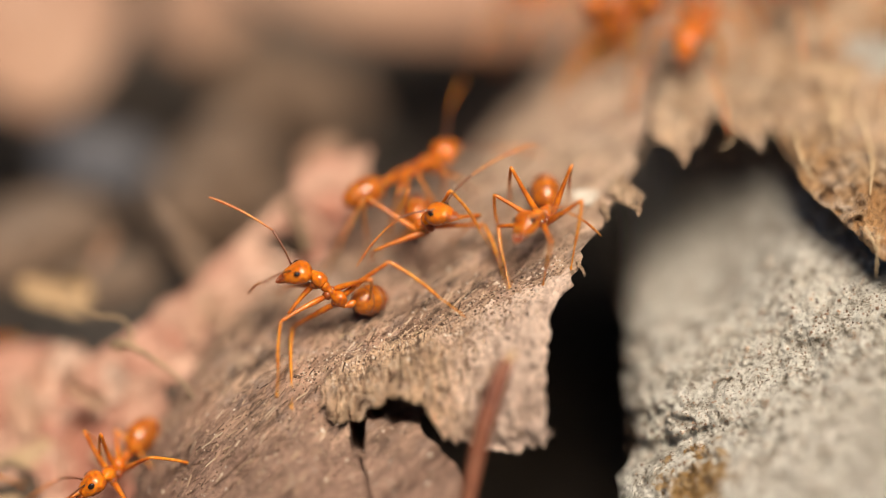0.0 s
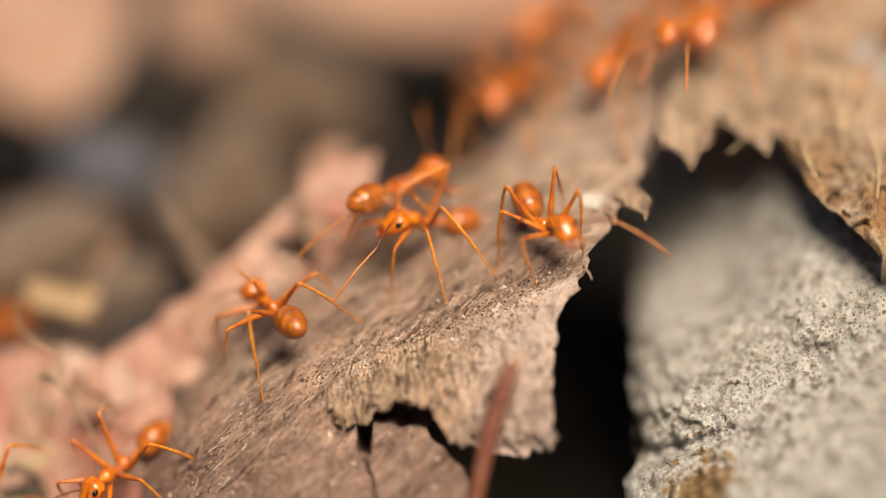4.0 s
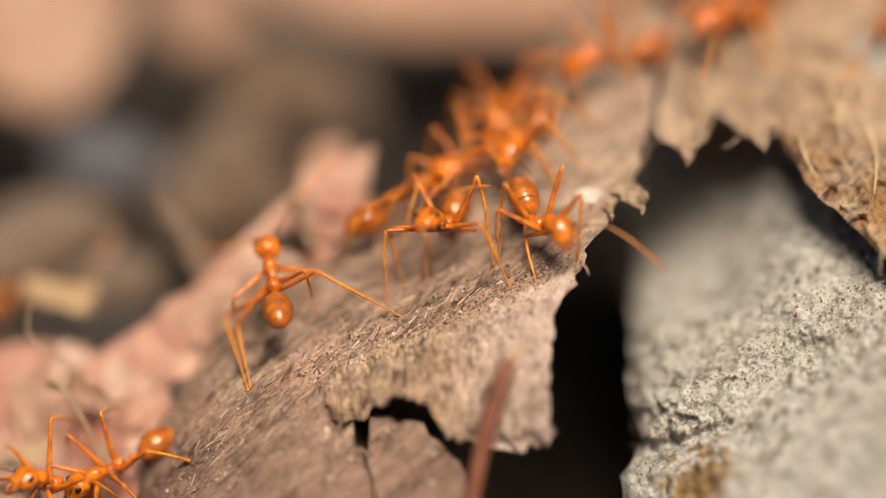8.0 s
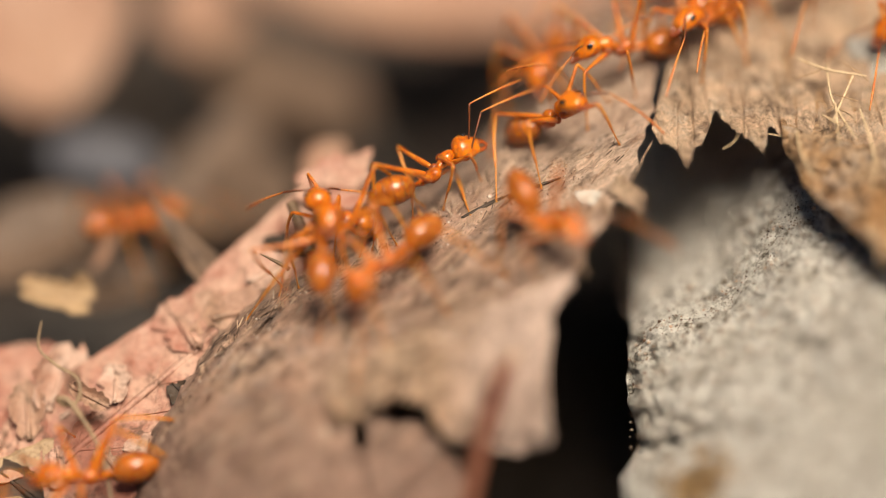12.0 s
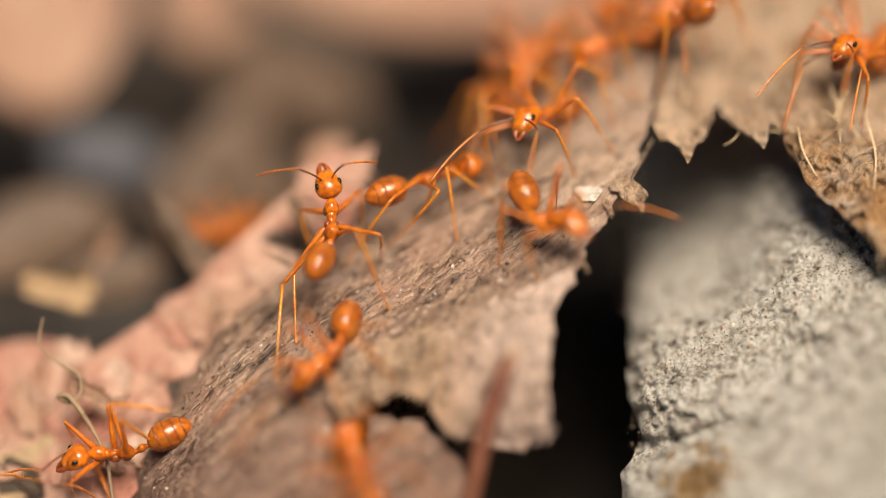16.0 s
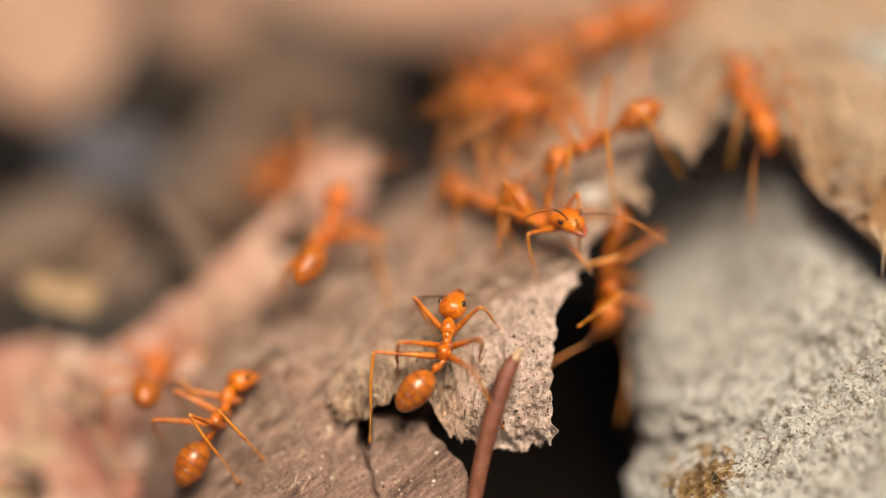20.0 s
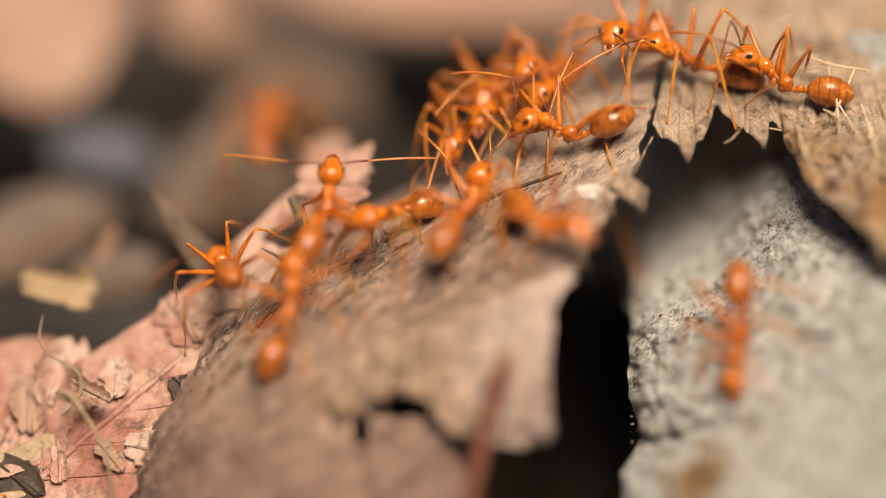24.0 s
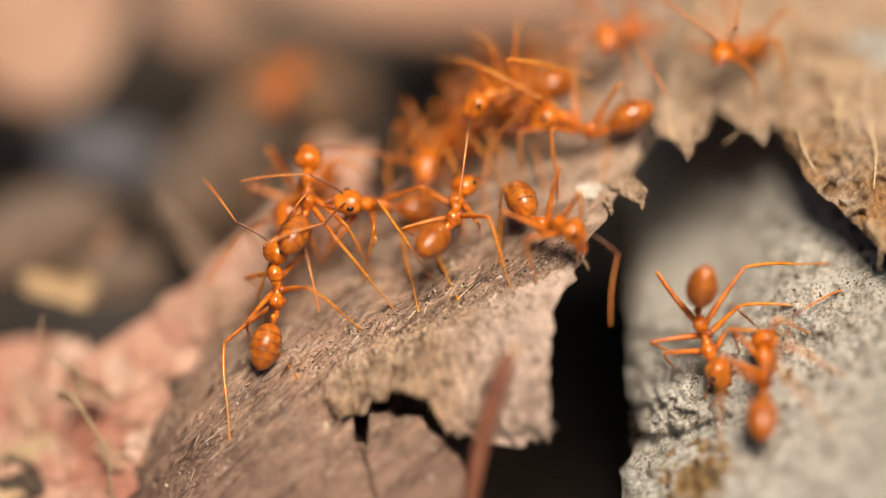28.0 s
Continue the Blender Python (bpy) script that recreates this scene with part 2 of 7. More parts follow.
JAW = ant_material("jaw_shell", (0.42, 0.10, 0.016), (0.16, 0.035, 0.01), 0.25)
EYE, _n, _l, _p = material("black_eye")
_p.inputs["Base Color"].default_value, _p.inputs["Roughness"].default_value = (0.012, 0.009, 0.008, 1), 0.12


# ---- numbers: smooth noise, steps, surfaces of the slope (all in mm) ----
def hash2(i, j, seed):
    h = (i * 374761393 + j * 668265263 + seed * 982451653) & 0x7FFFFFFF
    h = ((h ^ (h >> 13)) * 1274126177) & 0x7FFFFFFF
    return ((h ^ (h >> 16)) & 0xFFFF) / 65535.0


def value_noise(x, y, seed=0):
    x, y = np.asarray(x, float), np.asarray(y, float)
    i, j = np.floor(x).astype(np.int64), np.floor(y).astype(np.int64)
    fx, fy = x - i, y - j
    fx, fy = fx * fx * (3 - 2 * fx), fy * fy * (3 - 2 * fy)
    a, b = hash2(i, j, seed), hash2(i + 1, j, seed)
    c, d = hash2(i, j + 1, seed), hash2(i + 1, j + 1, seed)
    return (a + (b - a) * fx) + ((c + (d - c) * fx) - (a + (b - a) * fx)) * fy - 0.5


def fbm(x, y, octaves=4, seed=0, gain=0.5):
    total, amp = 0.0, 1.0
    for k in range(octaves):
        total = total + amp * value_noise(np.asarray(x) * 2 ** k, np.asarray(y) * 2 ** k, seed + k)
        amp *= gain
    return total


def step(a, b, x):
    t = np.clip((np.asarray(x, float) - a) / (b - a), 0, 1)
    return t * t * (3 - 2 * t)


def soft(x):
    return np.logaddexp(0, x)


RIDGE_U = (-32, -23, -21, -17.5, -14.3, -11.8, -6.8, -1, 2, 4, 6, 9, 12.5, 16, 22)
RIDGE_V = (-38, -19, -15.5, -10.3, -5.5, -3.0, -0.5, 2.5, 4.5, 6.8, 9.0, 12.5, 16, 19, 26)


def lean(u, v):
    return -1.2 * (v - 0.42 * u + 4.6)


def bark_base(u, v):
    p = lean(u, v)
    w = 0.35 * p - 0.65 * 0.8 * soft(-p / 0.8)
    w = w - 0.07 * np.maximum(0, -10 - u) ** 2 * step(4, -6, v)
    beyond = v - np.interp(u, RIDGE_U, RIDGE_V) + 0.7 * fbm(u * 1.3, v * 0.6, 4, 27)
    return w - 0.7 * soft((beyond - 0.2) / 0.35) * 2.0


def grain(u, v, turn):
    c, s = math.cos(radians(turn)), math.sin(radians(turn))
    a, b = u * c + v * s, -u * s + v * c
    bend = 0.35 * fbm(a * 0.2, b * 0.2, 2, 31)
    fibres = fbm(a * 0.35, (b + bend) * 3.0, 4, 5)
    crack = np.abs(fbm(a * 0.16, (b + bend) * 1.1, 3, 11))
    return 0.34 * fibres + 0.16 * fbm(a * 1.6, b * 1.6, 4, 17) + 0.12 * fbm(a * 2.0, b * 6.0, 3, 18) - 0.32 * step(0.06, 0.0, crack)


def bark_top(u, v):
    p = lean(u, v)
    bare = step(-9.0, -11.5, v) * step(-11.0, -8.5, u)
    w = bark_base(u, v) + (1 - 0.72 * bare) * grain(u, v, 45) + bare * (0.10 * fbm(u * 3.5, v * 3.5, 4, 21) + 0.25 * fbm(u * 0.7, v * 0.7, 2, 23))
    w = w - 0.9 * step(0, 3, p) * step(-8.0, -6.5, u)
    pit = step(-6.4, -5.6, u + 0.4 * value_noise(u * 2, v * 2, 3)) * np.maximum(step(-10.8, -10.4, v + 0.10 * (u + 4) * step(-5, -3, u) + 0.5 * value_noise(u * 1.7, v, 9)), step(0.5, 0.3, np.abs(u + 5.15 + 0.3 * value_noise(v * 2, u, 8))) * step(-12.7, -12.4, v))
    seam = np.abs(u + 5.1 + 0.22 * (v + 12.2) + 0.3 * fbm(v * 1.2, v * 0, 3, 15))
    w = w - 0.7 * step(0.22, 0.0, seam) * step(-11.5, -12.2, v)
    for gu, gv, turn, half in ((-8.2, -6.0, 60, 3.2), (-10.4, -8.8, 63, 2.6), (-15.6, -10.6, 58, 3.0), (-12.0, -5.6, 52, 2.4), (-16.4, -14.0, 68, 2.6), (-3.4, -1.0, 40, 2.5), (3.6, 2.6, 38, 2.8)):
        c, q = math.cos(radians(turn)), math.sin(radians(turn))
        a, b = (u - gu) * c + (v - gv) * q, -(u - gu) * q + (v - gv) * c
        b = b + 0.25 * fbm(a * 0.9, a * 0 + gu, 3, 14)
        w = w - 0.85 * step(0.20, 0.03, np.abs(b)) * step(half, half * 0.4, np.abs(a)) * (0.6 + fbm(a * 1.5, b * 0, 2, 16))
    crust = step(1.5, 0.2, np.abs(p + 0.3)) * step(-9, -6, u)
    w = w + crust * (0.12 + 0.35 * fbm(u * 2.4, v * 3.4, 4, 19))
    return w - 5.0 * pit * step(-7.0, -8.5, v)


def flap_top(u, v):
    p = lean(u, v)
    left = step(2.5, -1.0, u)
    fibres = (0.25 + 0.75 * left) * 0.75 * fbm(u * 2.4 + 0.3 * np.sin(v), v * 0.45, 4, 41) + 0.45 * fbm(u * 1.2, v * 1.2, 5, 43)
    fibres = fibres - 0.6 * left * step(0.10, 0.0, np.abs(fbm(u * 1.3, v * 0.22, 2, 45)))
    fibres = fibres + (0.03 + 0.25 * left) * 0.5 * fbm(u * 6.0, v * 1.6, 3, 46) + 0.30 * fbm(u * 3.6, v * 3.2, 3, 47) + 0.9 * fbm(u * 0.55, v * 0.5, 3, 48)
    return bark_base(u, v) + (1 - step(-0.5, 2.5, p)) * grain(u, v, 30) + step(-0.5, 2.5, p) * fibres - 0.25 + 1.0 * step(-1.2, 2.0, p) - 0.11 * np.maximum(0, -8.2 - v) ** 2


def rock_edge(v):
    return np.interp(v, (-20, -14.6, -12.3, -9.9, -6.3, -4.2, 1.4), (11.0, 11.2, 12.6, 11.9, 11.9, 12.4, 13.6)) + 0.3 * fbm(v * 0.7, v * 0.1 + 3, 3, 51)


def rock_base(u, v):
    w = -0.83 * (v - 0.65 * u + 21.1)
    return w - 0.9 * soft((rock_edge(v) + 0.5 - u) / 0.3) - 0.055 * np.maximum(0, rock_edge(v) + 6.0 - u) ** 2


def rock_top(u, v):
    pits = fbm(u * 0.8 + v * 0.55, v * 1.25 - u * 0.7, 4, 61)
    ledge = v + 12.9 - 0.28 * (u - 12) + 0.5 * fbm(u * 0.8, v * 0.3, 3, 65)
    pits = pits - 1.3 * step(0.55, 0.0, np.abs(ledge)) * step(19.0, 17.4, u) + 0.5 * step(0, 1.2, ledge) * step(2.5, 1.2, ledge)
    return rock_base(u, v) - 3.5 * step(2.0, 9.0, v) * step(25.0, 20.0, u) - 9.5 * step(-6.5, 2.0, v) * step(23.0, 14.0, u) + 1.3 * fbm(u * 0.28, v * 0.28, 3, 63) + 0.62 * pits - 0.9 * step(0.10, 0.32, fbm(u * 0.9, v * 1.0, 3, 64)) * step(19.0, 13.0, u) - 0.35 * step(0.16, 0.36, fbm(u * 2.6, v * 2.6, 2, 67)) + 0.26 * fbm(u * 3.2, v * 3.2, 3, 69)


def plate_base(u, v):
    return -1.25 * (v - 2.2) + 0.03 * np.maximum(0, u - 20)


def plate_top(u, v):
    ridges = 0.7 * fbm(u * 1.2 - v * 0.12, v * 0.16, 3, 71) + 0.30 * fbm(u * 4.5, v * 0.7, 3, 72)
    return plate_base(u, v) + ridges + 0.30 * fbm(u * 2.2, v * 2.2, 4, 73) - 0.6 * step(0.09, 0.0, np.abs(fbm(u * 0.9, v * 0.15, 2, 74)))


def right_base(u, v):
    return -0.85 * (v - 2.5) + 0.10 * (u - 22) - 2.2


def right_top(u, v):
    return right_base(u, v) + 0.9 * fbm(u * 0.9, v * 0.6, 4, 81) + 0.75 * fbm(u * 2.2, v * 2.2, 3, 83) - 0.7 * step(0.12, 0.3, fbm(u * 1.6, v * 1.3, 3, 84))


def litter_base(u, v):
    return -7.5 - 0.50 * v + 0.25 * u


def litter_top(u, v):
    return litter_base(u, v) + 0.5 * fbm(u * 0.35, v * 0.35, 3, 91)


def hind_base(u, v):
    return lean(u, v) - 3.0 * step(4.0, 7.0, v)


def hollow_base(u, v):
    return -24.0 - 0.7 * v + 0.25 * (u + 24)


def edge_base(u, v):
    k = step(9.5, 12.5, u)
    low = (1 - k) * bark_base(u, v) + k * (rock_base(np.maximum(u, 13.0), v))
    low = low - 5.5 * step(8.5, 10.0, u) * step(13.6, 11.8, u)
    up = step(1.0, 6.0, v)
    return (1 - up) * low + up * plate_base(u, v)


def bark_body(u, v):
    """The bark as the ants' bodies follow it: level on past the ridge, over which they lean."""
    low = np.minimum(v, np.interp(u, RIDGE_U, RIDGE_V) - 0.5)
    p = lean(u, low)
    return 0.35 * p - 0.65 * 0.8 * soft(-p / 0.8) - 0.07 * np.maximum(0, -10 - u) ** 2 * step(4, -6, low)


def footing(kind, q, margin=1.1):
    """Puts a foot on the surface, inside its edges."""
    if kind == "bark":
        q.x = min(q.x, float(np.interp(q.y, EDGE_V, EDGE_U)) - margin) if q.y > -3.5 else min(q.x, 6.0)
        q.y = min(q.y, float(np.interp(q.x, RIDGE_U, RIDGE_V)) - 0.64 * margin)
        q.z = float(bark_base(q.x, q.y))
        if q.y < -5:
            q.z += 0.5 * float(step(-0.5, 2.0, lean(q.x, q.y)) * step(-7.4, -6.6, q.x) * step(-11.0, -9.5, q.y))
    else:
        q.z = max(float(SURFACE[kind](q.x, q.y)), q.z - 1.4)
    return q


SURFACE = {"bark": bark_body, "rock": rock_base, "plate": plate_base, "leaf": litter_base, "hind": hind_base, "hollow": hollow_base, "edge": edge_base}


# ---- building blocks ----
def mesh_object(name, verts, faces, mat, smooth=True, parent=None):
    me = bpy.data.meshes.new(name)
    me.from_pydata([tuple(p) for p in verts], [], [tuple(f) for f in faces])
    me.materials.append(mat)
    me.update()
    if smooth:
        me.polygons.foreach_set("use_smooth", [True] * len(me.polygons))
    ob = new(name, me)
    if parent:
        ob.parent = parent
    return ob


def sheet(name, ns, nt, place, top, thick, mat, parent=None):
    """A sheet with real thickness: place(s, t) gives u, v; top(u, v) its outer face."""
    s, t = np.meshgrid(np.linspace(0, 1, ns), np.linspace(0, 1, nt), indexing="ij")
    u, v = place(s, t)
    w = top(u, v)
    outer = np.stack((u, v, w), -1).reshape(-1, 3)
    under = np.stack((u, v, w - thick * (0.75 + 0.5 * value_noise(u, v, 7))), -1).reshape(-1, 3)
    verts = np.concatenate((outer, under)) * MM
    i, j = np.meshgrid(np.arange(ns - 1), np.arange(nt - 1), indexing="ij")
    a = (i * nt + j).ravel()
    quad = np.stack((a, a + nt, a + nt + 1, a + 1), -1)
    n = ns * nt
    rim = [k * nt for k in range(ns)] + [(ns - 1) * nt + k for k in range(1, nt)] + \
          [k * nt + nt - 1 for k in range(ns - 2, -1, -1)] + [k for k in range(nt - 2, 0, -1)]
    walls = [(b, a0, a0 + n, b + n) for a0, b in zip(rim, rim[1:] + rim[:1])]
    faces = np.concatenate((quad, quad[:, ::-1] + n, np.array(walls)))
    ob = mesh_object(name, verts.tolist(), faces.tolist(), mat, True, parent)
    if not parent:
        ob.matrix_world = BENCH
    return ob


def tube_data(points, radii, sides=8):
    """A tapered tube through points, closed at both ends."""
    pts = [Vector(p) for p in points]
    verts, faces = [], []
    ref = Vector((0.13, 0.31, 0.94)).normalized()
    for k, p in enumerate(pts):
        d = (pts[min(k + 1, len(pts) - 1)] - pts[max(k - 1, 0)]).normalized()
        x = d.cross(ref)
        if x.length < 1e-4:
            x = d.cross(Vector((1, 0, 0)))
        x.normalize()
        y = d.cross(x)
        for q in range(sides):
            ang = 2 * math.pi * q / sides
            verts.append(p + (x * math.cos(ang) + y * math.sin(ang)) * radii[k])
    for k in range(len(pts) - 1):
        for q in range(sides):
            r = (q + 1) % sides
            faces.append((k * sides + q, k * sides + r, (k + 1) * sides + r, (k + 1) * sides + q))
    faces.append(tuple(range(sides - 1, -1, -1)))
    faces.append(tuple((len(pts) - 1) * sides + q for q in range(sides)))
    return verts, faces


def curve_points(ctrl, n):
    """A smooth run of n points through the control points."""
    c = np.array(ctrl, float)
    k = np.linspace(0, len(c) - 1, n)
    out = []
    for x in k:
        i = min(int(x), len(c) - 2)
        f = x - i
        p0, p1, p2, p3 = c[max(i - 1, 0)], c[i], c[i + 1], c[min(i + 2, len(c) - 1)]
        out.append(0.5 * (2 * p1 + (p2 - p0) * f + (2 * p0 - 5 * p1 + 4 * p2 - p3) * f * f + (3 * p1 - p0 - 3 * p2 + p3) * f ** 3))
    return out


def tube(name, ctrl, radii, mat, n=24, sides=8, parent=None):
    pts = curve_points(ctrl, n)
    rad = np.interp(np.linspace(0, 1, n), np.linspace(0, 1, len(radii)), radii)
    verts, faces = tube_data([p * MM for p in pts], rad * MM, sides)
    ob = mesh_object(name, verts, faces, mat, True, parent)
    if not parent:
        ob.matrix_world = BENCH
    return ob


# ---- the ground ----
def build_ground():
    a = np.linspace(-1, 1, 161)
    x = np.sinh(a * 9.0) / math.sinh(9.0) * 30.0
    X, Y = np.meshgrid(x, x + 0.05, indexing="ij")
    Z = 0.010 * fbm(X * 60, Y * 60, 4, 101) * step(0.5, 0.2, np.hypot(X, Y)) + 0.003 * fbm(X * 400, Y * 400, 3, 103) * step(0.4, 0.1, np.hypot(X, Y)) - 0.004
    verts = np.stack((X, Y, Z), -1).reshape(-1, 3)
    n = len(a)
    i, j = np.meshgrid(np.arange(n - 1), np.arange(n - 1), indexing="ij")
    k = (i * n + j).ravel()
    ob = mesh_object("ground", verts.tolist(), np.stack((k, k + n, k + n + 1, k + 1), -1).tolist(), SHADE_DARK_SOIL)
    tagged(ob, "dark brown soil of a forest floor, darkened further to stand for shade", "ground", kind="structure")


build_ground()

# ---- the bark ----
EDGE_V = (-24, -20, -15.2, -12.7, -11.5, -8.0, -5.0, -3.3, -2.3, -0.15, 1.45, 3.9, 7.1, 11, 15.6, 22)
EDGE_U = (2.4, 2.2, 1.8, 0.6, -1.4, 0.5, 3.0, 7.1, 8.2, 8.9, 10.3, 11.7, 13.1, 14.0, 15.6, 17)


def bark_place(s, t):
    v = -24 + 45 * t
    right = np.interp(v, EDGE_V, EDGE_U) + 0.5 * fbm(v * 1.1, v * 0 + 2, 4, 111)
    u = -31 + (right + 31) * s
    return u, np.minimum(v, np.interp(u, RIDGE_U, RIDGE_V) + 2.0 + 0.6 * fbm(u * 1.1, u * 0 + 4, 3, 113))


def build_bark():
    bark = new("bark")
    bark.matrix_world = BENCH
    tagged(bark, "weathered grey-brown bark with a peeling frayed flap", "bark")
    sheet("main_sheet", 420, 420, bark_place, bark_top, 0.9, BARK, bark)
    low_u = (-7.6, -6.5, -5.1, -4.4, -3.0, -1.2, -0.4, 0.2, 1.6, 3.0, 4.8, 6.75, 7.4)
    low_v = (-9.4, -10.7, -10.7, -9.7, -9.15, -9.4, -10.9, -11.7, -12.1, -12.5, -12.4, -11.9, -11.5)

    def flap_place(s, t):
        u = -7.5 + 14.6 * s
        bottom = np.interp(u, low_u, low_v) + 0.4 * fbm(u * 2.2, u * 0 + 1, 4, 121) - 0.5 * np.abs(fbm(u * 6.5, u * 0 + 5, 3, 122))
        crown = 0.42 * u - 4.6 + 1.3
        v = bottom + (crown - bottom) * t
        right = np.interp(v, (-12, -9.7, -7, -4.2, -3.3, -2.3), (6.75, 6.4, 6.6, 6.8, 7.2, 8.2)) + 0.3 * fbm(v * 1.5, v * 0 + 4, 4, 123)
        left = np.interp(v, (-10, -7, -6), (-7.6, -7.1, -6.6)) + 0.4 * fbm(v * 1.5, v * 0 + 9, 3, 125)
        return u + (right - 7.1) * step(4.5, 7.1, u) + (left + 7.5) * step(-5.5, -7.5, u), v

    part = sheet("flap", 320, 190, flap_place, flap_top, 1.3, FLAP, bark)
    part["label"] = "curled pale flap of peeling bark"
    # splinters on the edge: a frayed stub, a long blade, small spurs
    for pts, width, taper in ((((10.9, 4.3), (11.8, 3.5), (12.75, 2.75)), 1.35, 0.25), (((13.5, 7.0), (12.5, 5.2), (11.5, 3.4)), 0.55, 0.4), (((12.0, 3.6), (12.4, 2.9), (12.6, 2.1)), 0.5, 0.3),
                              (((10.2, 2.9), (10.5, 2.3), (10.65, 1.7)), 0.4, 0.5), (((8.5, -0.8), (8.9, -1.3), (9.05, -1.8)), 0.22, 0.5)):
        def place(s, t, pts=pts, width=width, taper=taper):
            c = np.array(pts)
            s = s * (1 - 0.28 * np.abs(value_noise(t * 7, t * 0 + width * 9, 6)) * 2)
            u, v = np.interp(s, (0, 0.5, 1), c[:, 0]), np.interp(s, (0, 0.5, 1), c[:, 1])
            wide = width * (1 - taper * s) * (1 + 0.5 * value_noise(s * 7, t * 0, 5))
            return u + (t - 0.5) * wide * 0.7, v + (t - 0.5) * wide * 0.75
        sheet("splinter", 30, 17, place, lambda u, v: bark_base(np.minimum(u, 12), v) + 0.45 + 0.6 * fbm(u * 2, v * 2, 4, 8) + 0.3 * fbm(u * 5 + v * 5, v - u, 3, 9), 0.3, PLATE, bark)


build_bark()


# log added to fill the space under the bark; its colour paints the shade
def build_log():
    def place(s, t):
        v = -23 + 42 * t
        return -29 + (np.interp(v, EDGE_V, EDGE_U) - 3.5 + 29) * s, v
    ob = sheet("added_log", 90, 90, place, lambda u, v: bark_base(u, v) - 20.0 + 1.2 * fbm(u * 0.5, v * 0.5, 4, 151), 42, SHADE_DARK_WOOD)
    tagged(ob, "log added under the loose bark, shade of the gap painted in", "log")


# wood colour darkened so that the gap reads as deep shade
SHADE_DARK_WOOD = leaf_material("shade_dark_wood", (0.03, 0.018, 0.012), (0.02, 0.012, 0.008), (0.01, 0.007, 0.005))
build_log()


def build_plate():
    spike_u = (13.0, 13.4, 13.8, 14.3, 15.0, 15.55, 16.1, 16.7, 17.4, 17.75, 18.6, 19.5, 20.4, 20.65, 21.0, 21.6, 22.6, 23.2, 26, 36)
    spike_v = (9.5, 7.6, 6.9, 6.7, 6.2, 4.95, 6.3, 6.8, 8.6, 9.0, 7.9, 7.1, 6.35, 7.0, 7.9, 7.5, 7.9, 7.0, 5.5, 4.0)

    def place(s, t):
        u = 13.4 + 20 * s
        bottom = np.interp(u, spike_u, spike_v) + 0.35 * fbm(u * 3.0, u * 0, 4, 131) - 0.6 * np.abs(fbm(u * 5.5, u * 0 + 2, 3, 132)) + 0.1
        u = u + (t * 4.5) * step(3, 0, u - 13.4)
        return u, bottom + (22 - bottom) * t
    ob = sheet("bark_plate", 300, 170, place, plate_top, 0.9, PLATE)
    tagged(ob, "pale bark plate with a row of jagged hanging spikes", "bark")
    low_u = (21.0, 21.9, 22.8, 24.0, 25.5, 27.0, 30, 40)
    low_v = (8.4, 6.4, 4.4, 3.0, 1.4, -0.2, -2.0, -6)

    def place_right(s, t):
        u = 21.8 + 14 * s
        bottom = np.interp(u, low_u, low_v) + 0.5 * fbm(u * 2.0, u * 0, 4, 133)
        return u, bottom + (20 - bottom) * t
    ob = sheet("bark_slab", 130, 150, place_right, lambda u, v: right_top(u, v) + 0.7 - (right_top(u, v) + 1.2 - plate_base(u, v)) * step(6.6, 9.0, v + 0.3 * (u - 22)), 1.1, ORANGE_BARK)
    tagged(ob, "rough ochre bark slab with fibrous surface", "bark")


build_plate()


def build_rock():
    def place(s, t):
        v = -26 + 40 * t
        return rock_edge(v) + (40 - rock_edge(v)) * s ** 1.25, v
    ob = sheet("rock", 330, 330, place, rock_top, 46, ROCK)
    # its foot is drawn in under the overhanging face
    co = np.empty(len(ob.data.vertices) * 3)
    ob.data.vertices.foreach_get("co", co)
    co = co.reshape(-1, 3)
    half = len(co) // 2
    co[half:, 0] = 0.040 - (0.040 - co[half:, 0]) * 0.3
    ob.data.vertices.foreach_set("co", co.ravel())
    ob.data.update()
    tagged(ob, "pale grey lichen-crusted rock with dark pits", "rock")


build_rock()


